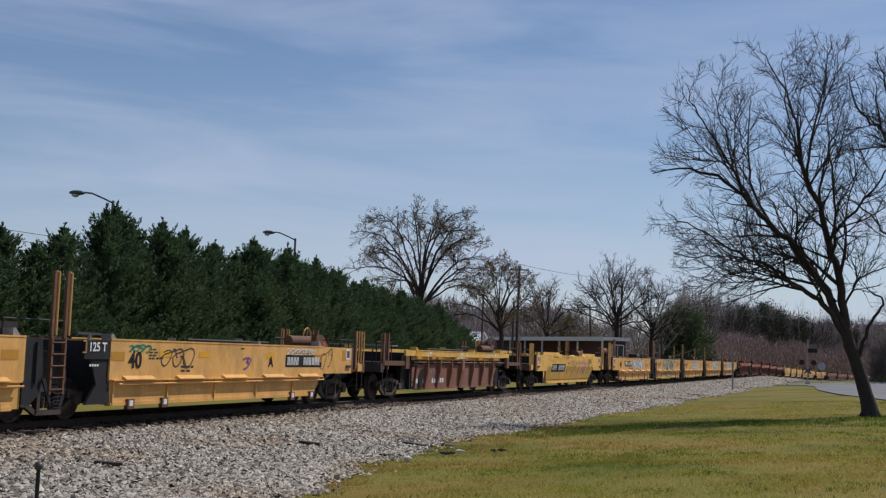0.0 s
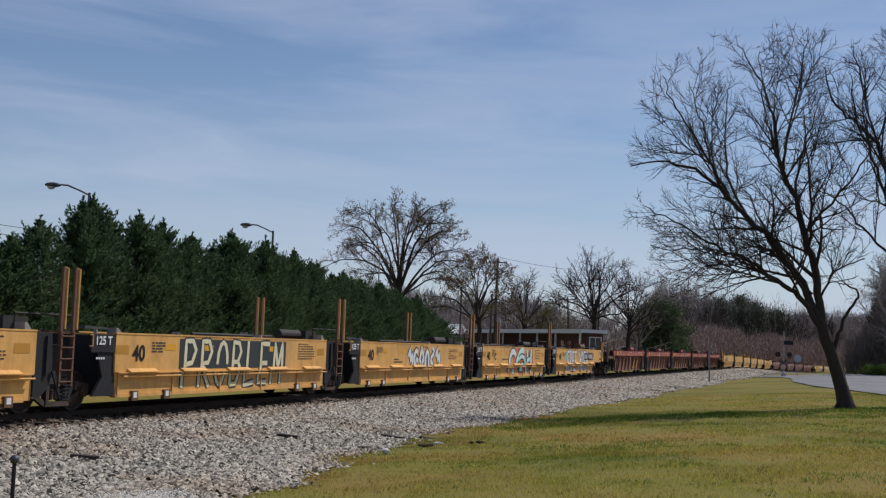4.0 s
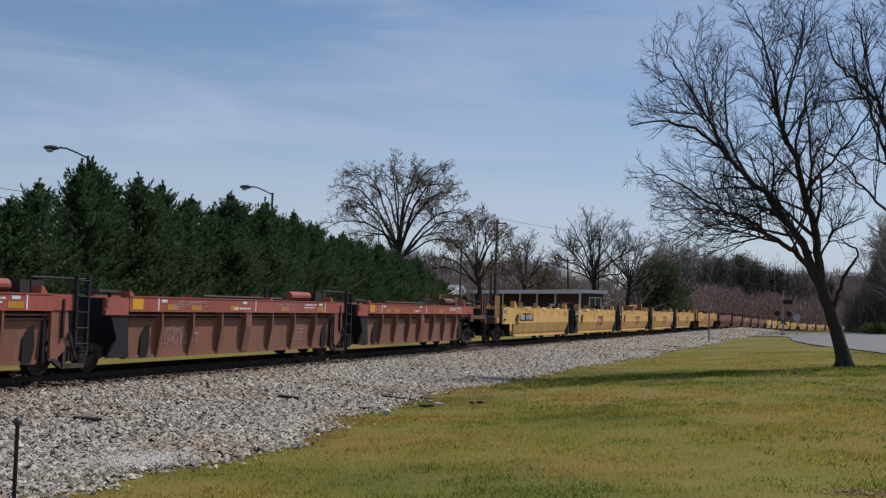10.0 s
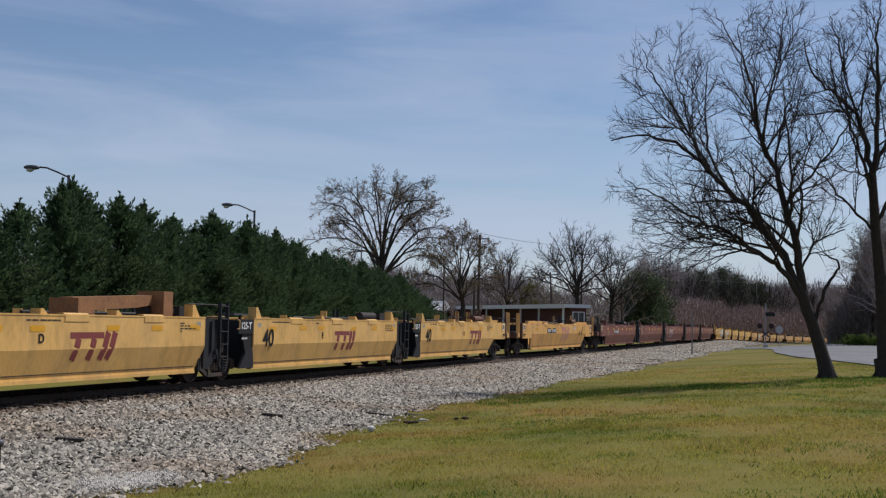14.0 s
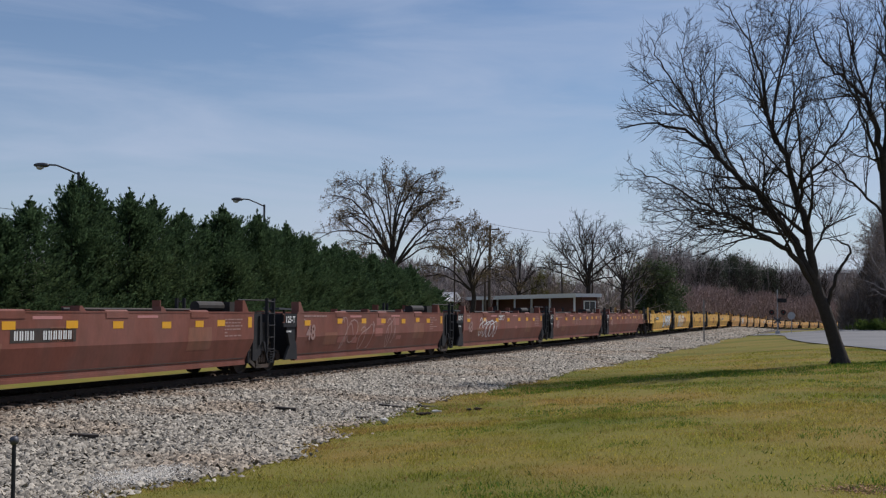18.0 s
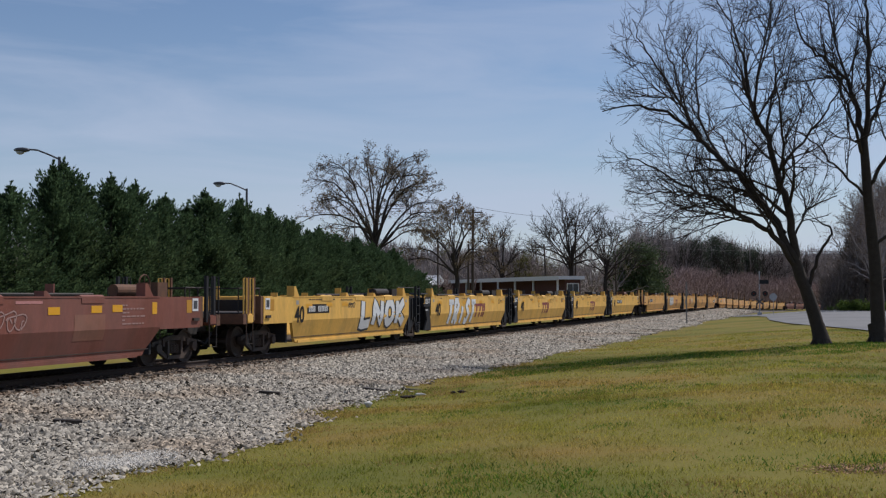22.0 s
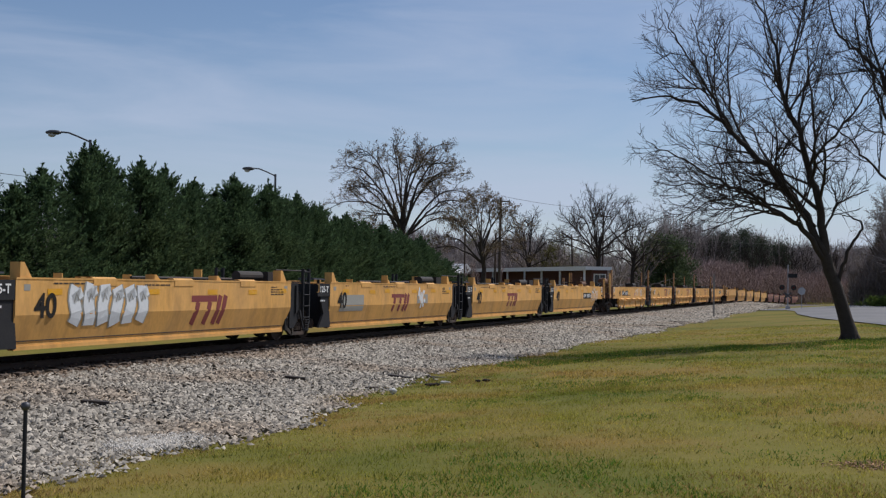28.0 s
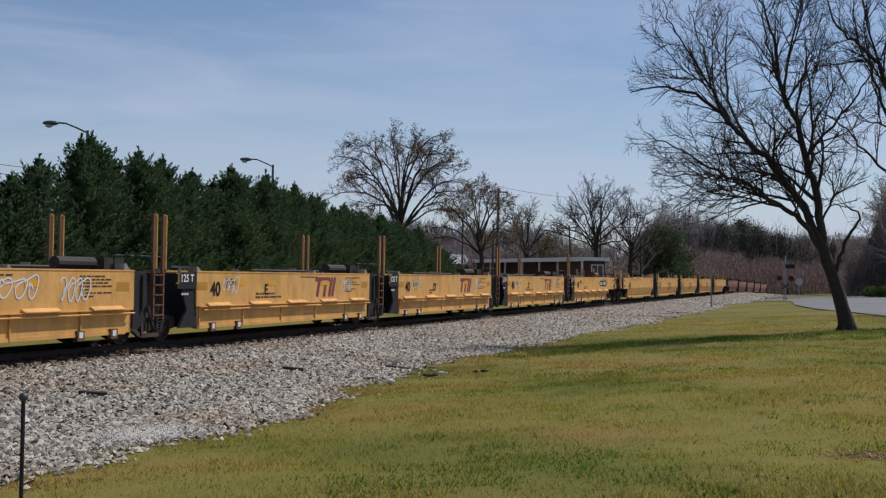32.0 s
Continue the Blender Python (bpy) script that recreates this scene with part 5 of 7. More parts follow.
def squares(th, kind, xs, z, material, w=0.42, h=0.19, jit=0.0, rng=None):
    for x in xs:
        dz = rng.uniform(-jit, jit) if rng else 0
        bm = B()
        patch(bm, kind, x - w / 2, x + w / 2, z + dz - h / 2, z + dz + h / 2, 0.007)
        mark(th, "reflector", bm, material)


def dress(th, kind, L, left, right, style, k, rng):
    """Marks that every unit of a style carries, and those of its place k in the car."""
    a = -L / 2 + (1.9 if left == "joint" else 3.95)
    b = L / 2 - (0.95 if right == "joint" else 3.95)
    mid = (a + b) / 2
    dark = kind == "ribbed" or style == "brown"
    ink = M["white"] if dark else M["black_mark"]
    if left == "joint" and kind != "ribbed":
        words(th, "maxi", "125 T" if kind == "maxi" else "125-T", -L / 2 + 1.42, 1.62 if kind == "maxi" else 1.58, 0.27, M["white"], lift=0.006)
        bars(th, "maxi", -L / 2 + 1.15, -L / 2 + 1.5, 1.20, 1.25, 4, M["white"])
    if style == "maxi":
        squares(th, kind, [a + 0.28, b - 0.45], 1.43, M["dark_yellow"], 0.5, 0.2)
        squares(th, kind, [a + (b - a) * 0.20, a + (b - a) * 0.36, a + (b - a) * 0.68], 1.50, M["amber"], 0.5, 0.15)
        words(th, kind, "40", a + (0.95 if left == "joint" else 0.4), 1.33, 0.52, M["black_mark"])
        lines(th, kind, a + 1.5, a + 2.1, 1.62, 4, rng, M["grime"])
        lines(th, kind, mid - 2.6, mid - 1.0, 1.22, 2, rng, M["grime"], 0.05, 0.10)
        lines(th, kind, b - 2.1, b - 0.9, 1.68, 7, rng, M["grime"], 0.03, 0.075)
        lines(th, kind, mid + 0.3, mid + 1.5, 1.7, 1, rng, M["grime"])
    elif style.startswith("yellow"):
        squares(th, kind, [a + 1.25, mid - 2.6, mid - 1.2, mid + 1.6, b - 2.4, b - 0.55], 1.52, M["amber"], 0.5, 0.13, 0.02, rng)
        if kind == "husky":
            words(th, kind, "40", a + (0.95 if left == "joint" else 0.5), 1.2, 0.72, M["black_mark"])
        lines(th, kind, b - 1.3, b - 0.5, 1.66, 4, rng, M["grime"], 0.03, 0.07)
        lines(th, kind, a + 1.2, a + 3.4, 1.72, 1, rng, M["grime"], 0.03)
        lines(th, kind, mid - 1.6, mid - 0.4, 1.70, 1, rng, M["grime"], 0.03)
        patches(th, kind, "door_patch", M["s_grey"], [(x - 0.1, x + 0.1, 1.55, 1.68) for x in (a + 0.35, b - 0.35)])
    elif style == "brown":
        squares(th, kind, [a + 0.75, a + 3.3, a + 5.4, mid + 0.2, mid + 2.3, mid + 3.9, b - 1.9], 1.50, M["amber"], 0.42, 0.17, 0.03, rng)
        squares(th, kind, [b - 0.25], 1.52, M["amber"], 0.22, 0.3)
        words(th, kind, "48", a + 1.0, 1.15, 0.66, M["s_faint"])
        lines(th, kind, b - 1.7, b - 0.7, 1.62, 6, rng, M["s_faint"], 0.035, 0.09)
        lines(th, kind, a + 0.5, a + 2.2, 1.72, 2, rng, M["s_faint"], 0.06, 0.11)
        patches(th, kind, "number_board", M["s_pink"], [(mid - 2.9, mid - 1.9, 1.64, 1.71), (mid + 1.0, mid + 1.9, 1.66, 1.72)])
        patches(th, kind, "paint_patch", M["dull_brown"], [(mid - 2.3, mid - 1.5, 1.15, 1.48), (b - 3.6, b - 2.4, 0.8, 1.4), (a + 2.1, a + 3.1, 0.75, 1.15)])
    elif style == "ribbed":
        squares(th, kind, [a + 0.35], 1.63, M["amber"], 0.45, 0.26)
        squares(th, kind, [a + 1.9, mid - 2.9, mid - 0.9, mid + 2.2, b - 1.2], 1.56, M["dark_yellow"], 0.5, 0.14)
        patches(th, kind, "stripe", M["white"], [(x - 0.025, x + 0.025, 1.47, 1.79) for x in (a + 1.25, mid + 0.35, b - 0.85)])
        for x in (a + 1.5, mid - 0.3, b - 1.2):
            bm = B()
            patch(bm, kind, x - 0.13, x + 0.13, 1.68, 1.75, 0.007)
            mark(th, "stencil", bm, M["s_white"])
        lines(th, kind, a + 1.9, a + 2.8, 1.65, 3, rng, M["s_faint"], 0.03, 0.06)
        lines(th, kind, b - 2.4, b - 1.5, 1.72, 2, rng, M["white"], 0.04, 0.09)
        lines(th, kind, mid - 0.9, mid + 0.1, 1.58, 1, rng, M["white"], 0.05)
        lines(th, kind, b - 2.9, b - 2.1, 1.08, 6, rng, M["s_faint"], 0.04, 0.11)
        if k % 2:
            scrawl(th, kind, mid - 3.0, 1.64, 1.7, 0.2, M["s_faint"], rng, 6, 0.035)
            scrawl(th, kind, mid + 2.3, 1.64, 1.5, 0.2, M["s_faint"], rng, 6, 0.035)
        scrawl(th, kind, a + 2.3 + (k % 3) * 1.6, 0.85, 0.9, 0.55, M["s_faint"], rng, 4, 0.045)


UNITS = []
BUILT = {}


def consist(c, kind, style, mats, lengths, posts=False, label=""):
    """A car of coupled units from c on; lengths of the units from joint to joint."""
    out = []
    n = len(lengths)
    for k, L in enumerate(lengths):
        left = "coupler" if k == 0 else "joint"
        right = "coupler" if k == n - 1 else "joint"
        key = (kind, mats[0].name, mats[1].name, L, left, right, posts)
        if key not in BUILT:
            BUILT[key] = well_unit(kind, L, left, right, mats, posts)
            th = BUILT[key]
            used = False
        else:
            used = True
        out.append((key, L, left, right, c + L / 2, used))
        c += L
    made = []
    copies = [BUILT[o[0]] if not o[5] else None for o in out]
    for i, o in enumerate(out):
        if o[5]:
            copies[i] = copy_bare(BUILT[o[0]])
    for k, (o, th) in enumerate(zip(out, copies)):
        rng = random.Random(int(o[4] * 10))
        dress(th, kind, o[1], o[2], o[3], style, k, rng)
        tagged(th, label, "freight car", "well cars of the train")
        UNITS.append((th, o[4]))
        made.append((th, o[1], rng))
    return c, made


def copy_bare(th):
    """A copy without the marks of the first one."""
    keep = {"number_board", "lettering", "small_print", "reflector", "owner_mark", "spray_tag", "painted_piece", "piece_fill", "piece_line", "stripe", "stencil", "paint_patch", "door_patch"}
    made = {}
    for o in (th, *th.children_recursive):
        if o.name.split(".")[0] in keep:
            continue
        made[o] = o.copy()
        scene.collection.objects.link(made[o])
        made[o].parent = made.get(o.parent)
    return made[th]


Y, YL, YB = (M["yellow"], M["yellow"]), (M["yellow_light"], M["yellow_light"]), (M["yellow_bright"], M["yellow_bright"])
BR, RD, RY = (M["brown"], M["brown"]), (M["dull_brown"], M["red"]), (M["dull_brown"], M["yellow_bright"])

M["faded_pink"] = spray("faded_pink_paint", (0.34, 0.13, 0.10))
# a car that has almost gone by
c, m = consist(-331.5, "maxi", "maxi", Y, (14.9, 15, 16.85), True, "ochre yellow steel well car with ledges, posts and small tags")
th, L, rng = m[2]
scrawl(th, "maxi", -L / 2 + 4.6, 1.42, 1.5, 0.6, M["s_ink"], rng, 3, 0.05)
scrawl(th, "maxi", -L / 2 + 3.0, 1.62, 0.9, 0.2, M["s_green"], rng, 4, 0.06)
scrawl(th, "maxi", -0.4, 1.32, 0.45, 0.4, M["s_violet"], rng, 1, 0.09)
words(th, "maxi", "A", 1.0, 1.32, 0.4, M["black_mark"])
plate(th, "maxi", 3.1, 1.36, 2.4)
scrawl(th, "maxi", 2.9, 1.64, 2.0, 0.2, M["s_white"], rng, 7, 0.035)
scrawl(th, "maxi", 4.6, 1.42, 0.9, 0.7, M["s_ink"], rng, 2, 0.035)
# two single cars
c, m = consist(c, "ribbed", "ribbed", RY, (18.9,), False, "dusty brown ribbed well car with a yellow top chord")
bars(m[0][0], "ribbed", -5.0, -3.9, 0.56, 0.74, 4, M["white"])
bars(m[0][0], "ribbed", -3.3, -1.9, 0.56, 0.74, 6, M["white"])
c, m = consist(c, "boat", "yellow", YB, (18.55,), False, "long yellow well car with raked ends and black scrawls")
th, L, rng = m[0]
plate(th, "boat", -2.9, 1.14, 2.9, 0.42)
scrawl(th, "boat", 0.2, 1.2, 2.4, 0.8, M["s_ink"], rng, 5, 0.04)
logo(th, "boat", 2.5, 0.8, 1.5, 1.9, M["s_pink"])
scrawl(th, "boat", 4.3, 1.15, 1.3, 0.8, M["s_ink"], rng, 3, 0.04)
# yellow car with large painted pieces
c, m = consist(c, "maxi", "maxi", Y, (16.45, 14.55, 14.5, 14.55, 16.65), True, "ochre yellow well car with ledges, posts and painted pieces")
th, L, rng = m[0]
plate(th, "maxi", -1.2, 1.4, 2.4)
blocks(th, "maxi", 2.3, 1.35, 4.2, 0.75, 9, M["s_white"], M["s_ink"], rng)
th, L, rng = m[1]
bm = B()
patch(bm, "maxi", -2.6, 3.4, 0.96, 1.72, 0.006)
mark(th, "painted_piece", bm, M["s_ink"])
painted_word(th, "maxi", "PROBLEM", -2.5, 3.3, 0.42, 1.76, 0.13, M["s_cream"], M["s_ink"], 0.10, 0.04)
th, L, rng = m[2]
blocks(th, "maxi", 1.2, 1.25, 3.8, 0.8, 6, M["s_white"], M["s_ink"], rng)
th, L, rng = m[3]
for pts, w in (([(-0.9, 0.5), (-0.7, 1.1), (-0.5, 1.6)], 0.5), ([(-0.1, 1.5), (0.5, 0.6)], 0.5), ([(0.2, 1.62), (1.9, 1.7)], 0.2), ([(1.2, 0.5), (2.0, 0.6)], 0.3), ([(2.3, 0.45), (2.2, 1.5)], 0.5), ([(3.1, 0.5), (3.0, 1.6)], 0.5), ([(3.7, 0.6), (3.6, 1.5)], 0.35)):
    bm = B()
    stroke(bm, "maxi", pts, w, 0.008)
    mark(th, "painted_piece", bm, M["s_coral"])
PIECE = [
    ([(-0.15 + 0.62 * math.cos(radians(q)), 1.0 + 0.58 * math.sin(radians(q))) for q in range(40, 236, 14)], 0.30, "s_white"),
    ([(0.05 + 1.9 * (q / 12), 0.45 + 1.2 * math.sin(q / 12 * 1.9)) for q in range(13)], 0.34, "s_mint"),
    ([(1.55 + 0.62 * math.cos(radians(q)), 1.0 + 0.34 * math.sin(radians(q))) for q in range(150, -160, -20)], 0.20, "s_mint"),
    ([(1.6 + 0.5 * math.cos(radians(q)), 0.72 + 0.24 * math.sin(radians(q))) for q in range(-20, 181, 20)], 0.12, "s_mint"),
    ([(2.55, 1.66), (2.62, 1.25), (2.55, 0.85), (2.62, 0.48)], 0.28, "s_mint"),
    ([(2.6, 1.1), (2.95, 1.22), (3.3, 1.05)], 0.22, "s_mint"),
    ([(3.35, 1.7), (3.3, 1.2), (3.45, 0.8), (3.6, 0.46)], 0.30, "s_mint"),
]
for k, (pts, w, col) in enumerate(PIECE):
    bo, bi = B(), B()
    stroke(bo, "maxi", pts, w + 0.15, 0.011 + 0.003 * k)
    stroke(bi, "maxi", pts, w, 0.0125 + 0.003 * k)
    p = mark(th, "painted_piece", bo, M["s_ink"])
    mark(p, "piece_fill", bi, M[col])
words(th, "maxi", "C", -3.3, 1.3, 0.42, M["black_mark"])
th, L, rng = m[4]
painted_word(th, "maxi", "FREE WORM", -3.7, 2.3, 0.42, 1.76, 0.17, M["s_white"], M["s_ink"], 0.12, 0.0)
bm = B()
patch(bm, "maxi", -4.3, -3.6, 1.15, 1.6, 0.007)
mark(th, "painted_piece", bm, M["s_teal"])
plate(th, "maxi", 2.4, 1.36, 2.6, 0.42, False, 0.024)
# red ribbed car
c, m = consist(c, "ribbed", "ribbed", RD, (16.5, 14.8, 15.25, 14.75, 17.2), False, "faded red ribbed well car with dusty brown panels")
for th, L, rng in m[:4]:
    words(th, "ribbed", "125-T", -L / 2 + 4.9, 0.75, 0.4, M["s_faint"])
th, L, rng = m[0]
bm = B()
for q in range(4):
    x0 = L / 2 - 5.2 + q * 0.72
    stroke(bm, "ribbed", [(x0, 0.72), (x0 + 0.10, 1.10)], 0.24, 0.012)
    stroke(bm, "ribbed", [(x0 + 0.12, 0.76), (x0 + 0.5, 0.76 + 0.3 * (q % 2))], 0.10, 0.012)
    stroke(bm, "ribbed", [(x0 + 0.2, 1.06), (x0 + 0.52, 1.06)], 0.09, 0.012)
sheet(bm, "ribbed", [((L / 2 - 5.4, 0.64), (L / 2 - 5.5, 0.44)), ((L / 2 - 2.5, 0.66), (L / 2 - 2.52, 0.62))], 0.012)
mark(th, "owner_mark", bm, M["dark_yellow"])
# pale yellow smooth car
c, m = consist(c, "husky", "yellow", YL, (17.05, 15.05, 14.7, 14.9, 17), False, "pale yellow smooth-sided well car with maroon owner marks")
plate(m[0][0], "husky", -2.15, 1.33, 2.7, 0.4)
for (th, L, rng), letter in zip(m[1:], "CDEB"):
    logo(th, "husky", 1.3, 0.78, 1.42, 1.75, M["maroon"])
    words(th, "husky", letter, -0.6, 1.28, 0.28, M["black_mark"])
th, L, rng = m[2]
rk = B()
prism(rk, [(1.3, TOP + 0.05), (1.3, TOP + 0.42), (4.9, TOP + 0.56), (5.1, TOP + 0.48), (5.1, TOP + 0.05), (4.8, TOP + 0.05), (4.7, TOP + 0.3), (4.0, TOP + 0.22), (1.9, TOP + 0.12), (1.8, TOP + 0.05)], -0.9, -0.55)
box(rk, 1.1, 1.75, -1.2, -0.4, TOP + 0.02, TOP + 0.40)
box(rk, 4.75, 5.2, -1.2, -0.4, TOP + 0.02, TOP + 0.66)
part("folded_rack", rk, M["ochre_rust"], th, "rusty ochre folded rack on the deck")
# long yellow single
c, m = consist(c, "boat", "yellow", Y, (23.1,), False, "long ochre well car with raked ends and a faded mark")
th, L, rng = m[0]
plate(th, "boat", -2.6, 1.4, 2.4, 0.3, True)
logo(th, "boat", 1.2, 0.78, 1.6, 2.1, M["s_pink"])
words(th, "boat", "53", 5.6, 1.2, 0.36, M["black_mark"])
scrawl(th, "boat", 4.0, 1.55, 1.0, 0.28, M["s_white"], rng, 4, 0.05)
bars(th, "boat", 6.2, 6.6, 1.1, 1.4, 1, M["grime"])
# oxide brown car
c, m = consist(c, "husky", "brown", BR, (18.8, 17, 17.35, 17.2, 19.15), False, "oxide brown smooth well car with amber reflectors and tags")
plate(m[0][0], "husky", -1.0, 1.3, 2.2, 0.3, True)
th, L, rng = m[1]
scrawl(th, "husky", -2.6, 1.15, 1.7, 1.2, M["s_faint"], rng, 2, 0.08)
scrawl(th, "husky", -0.9, 0.95, 1.5, 1.0, M["s_faint"], rng, 2, 0.08)
scrawl(th, "husky", 1.5, 1.1, 0.9, 1.3, M["s_faint"], rng, 2, 0.08)
patches(th, "husky", "paint_patch", M["faded_pink"], [(0.0, 0.7, 1.35, 1.62), (-0.1, 0.6, 0.95, 1.25), (-3.4, -2.7, 0.8, 1.0), (-2.2, -1.7, 0.75, 0.95), (1.7, 2.3, 1.35, 1.6), (2.1, 2.6, 0.8, 0.95)])
th, L, rng = m[2]
scrawl(th, "husky", -2.9, 1.1, 3.0, 1.1, M["s_white"], rng, 5, 0.07)
patches(th, "husky", "paint_patch", M["faded_pink"], [(2.0, 2.4, 1.0, 1.15), (0.4, 0.9, 1.45, 1.6)])
scrawl(th, "husky", -0.6, 1.6, 1.0, 0.3, M["s_white"], rng, 4, 0.045)
for th, L, rng in m[3:]:
    scrawl(th, "husky", rng.uniform(-3, 1), 1.3, 1.4, 0.5, M["s_faint"], rng, 4, 0.05)
# bright yellow car with white pieces
c, m = consist(c, "husky", "yellow", YB, (15.9, 15.1, 15.15, 15.1, 17.35), False, "bright yellow smooth well car with white painted letters")
th, L, rng = m[0]
plate(th, "husky", -2.0, 1.4, 1.8, 0.3)
painted_word(th, "husky", "LNOK", 1.7, L / 2 - 1.35, 0.62, 1.76, 0.33, M["s_white"], M["s_ink"], 0.16, 0.05)
scrawl(th, "husky", 0.9, 1.5, 0.7, 0.2, M["s_ink"], rng, 3, 0.05)
th, L, rng = m[1]
painted_word(th, "husky", "TRIST", -3.4, 1.0, 0.45, 1.74, 0.30, M["s_white"], M["s_ink"], 0.07, 0.22)
logo(th, "husky", 1.9, 0.8, 1.45, 1.7, M["maroon"])
for (th, L, rng), letter in zip(m[2:4], "CD"):
    logo(th, "husky", 1.0, 0.78, 1.42, 1.75, M["maroon"])
    words(th, "husky", letter, -0.7, 1.26, 0.28, M["black_mark"])
    scrawl(th, "husky", 2.6, 1.5, 0.9, 0.3, M["s_ink"], rng, 3, 0.03)
    scrawl(th, "husky", -2.6, 1.6, 0.6, 0.16, M["s_ink"], rng, 3, 0.03)
plate(m[4][0], "husky", -3.4, 1.34, 2.4, 0.28)
# ochre smooth car
c, m = consist(c, "husky", "yellow", Y, (17.1, 15.3, 15.2, 15.1, 17.4), False, "ochre yellow smooth well car with overpainted patches")
plate(m[0][0], "husky", -2.2, 1.36, 2.0, 0.3)
scrawl(m[0][0], "husky", 0.5, 1.3, 1.2, 0.5, M["s_ink"], m[0][2], 3, 0.04)
th, L, rng = m[1]
bubbles(th, "husky", -2.5, 1.24, 3.1, 0.98, 6, M["s_white"], M["s_grey"], rng)
logo(th, "husky", 1.9, 0.66, 1.42, 1.75, M["maroon"])
th, L, rng = m[2]
patches(th, "husky", "paint_patch", M["s_grey"], [(-4.9, -2.9, 0.85, 1.4), (2.4, 3.6, 1.05, 1.4)])
logo(th, "husky", 0.6, 0.78, 1.42, 1.75, M["maroon"])
blocks(th, "husky", 2.9, 1.25, 0.9, 0.8, 2, M["s_white"], M["yellow"], rng)
logo(m[3][0], "husky", 0.8, 0.78, 1.42, 1.75, M["maroon"])
plate(m[4][0], "husky", 2.0, 1.22, 2.3, 0.36)
scrawl(m[4][0], "husky", 4.3, 1.22, 1.9, 1.0, M["s_white"], m[4][2], 4, 0.08)
# ochre car with posts
c, m = consist(c, "maxi", "maxi", Y, (16.45, 14.5, 14.9, 14.9, 16.5), True, "ochre yellow well car with ledges, posts and white tags")
th, L, rng = m[0]
plate(th, "maxi", -1.8, 1.36, 2.4)
scrawl(th, "maxi", 3.2, 1.42, 1.3, 0.6, M["s_white"], rng, 3, 0.06)
scrawl(th, "maxi", 5.0, 1.36, 1.1, 0.6, M["s_white"], rng, 4, 0.06)
scrawl(th, "maxi", 2.1, 1.24, 0.45, 0.4, M["s_violet"], rng, 1, 0.09)
for k, letter in ((1, "E"), (2, "D"), (3, "C")):
    th, L, rng = m[k]
    words(th, "maxi", letter, -1.5, 1.3, 0.42, M["black_mark"])
    logo(th, "maxi", 2.6, 1.06, 1.68, 1.5, M["maroon"])
    scrawl(th, "maxi", 4.3, 1.42, 0.8, 0.5, M["s_white"], rng, 4, 0.04)
    scrawl(th, "maxi", -3.6, 1.45, 0.9, 0.5, M["s_white"], rng, 4, 0.04)
plate(m[4][0], "maxi", 2.4, 1.4, 2.2)
# last cars
c, m = consist(c, "husky", "yellow", Y, (16.6, 15, 15, 15, 17), False, "ochre yellow smooth well car near the train's end")
for th, L, rng in m[1:4]:
    logo(th, "husky", 1.0, 0.78, 1.42, 1.75, M["maroon"])
c, m = consist(c, "husky", "brown", BR, (16.6, 15, 15, 15, 17), False, "oxide brown smooth well car at the train's end")


def turning(k):
    """A wheel set rolling under its truck, from frame to frame."""
    rows = []
    for i in range(0, 961):
        t = i / 30
        rows.append((t, pose(k, 0, WHEEL_R, 0, math.degrees((at_time(0, t) - at_time(0, 0)) / WHEEL_R), 0)))
    return rows


def motions():
    for u, c in UNITS:
        rows = []
        for k in range(0, 33):
            x, y, z, h = track(at_time(c, k))
            rows.append((k, pose(x, y, z, 0, 0, 90 - math.degrees(h))))
        walk(u, rows)
    lead = {}
    for ob in [o for o in scene.objects if o.name.split(".")[0] == "wheelset"]:
        k = 0.9 if ob.location.x > 0 else -0.9
        if k not in lead:
            lead[k] = ob
            walk(ob, turning(k))
        else:
            ob.rotation_mode = "QUATERNION"
            keys = lead[k].animation_data
            ob.animation_data_create().action = keys.action
            ob.animation_data.action_slot = keys.action_slot


# ---- trees ----
def tube_mesh(name, limbs, material, parent=None, label=""):
    """Tapered tubes: each limb is a list of (point, radius)."""
    vs, fs = [], []
    for pts in limbs:
        r0 = pts[0][1]
        n = 16 if r0 > 0.3 else 8 if r0 > 0.09 else 5 if r0 > 0.03 else 3
        base = len(vs)
        for i, (p, r) in enumerate(pts):
            q = pts[min(i + 1, len(pts) - 1)][0] - pts[max(i - 1, 0)][0]
            if q.length < 1e-6:
                q = Vector((0, 0, 1))
            q = q.normalized()
            u = q.cross(Vector((0.31, 0.95, 0.05))).normalized()
            w = q.cross(u)
            for k in range(n):
                a = 2 * math.pi * k / n
                vs.append(p + (u * math.cos(a) + w * math.sin(a)) * r)
        for i in range(len(pts) - 1):
            for k in range(n):
                a, b = base + i * n + k, base + i * n + (k + 1) % n
                fs.append((a, b, b + n, a + n))
    me = bpy.data.meshes.new(name)
    me.from_pydata([tuple(v) for v in vs], [], fs)
    me.materials.append(material)
    me.polygons.foreach_set("use_smooth", [True] * len(fs))
    ob = new(name, me)
    ob.parent = parent
    return tagged(ob, label)


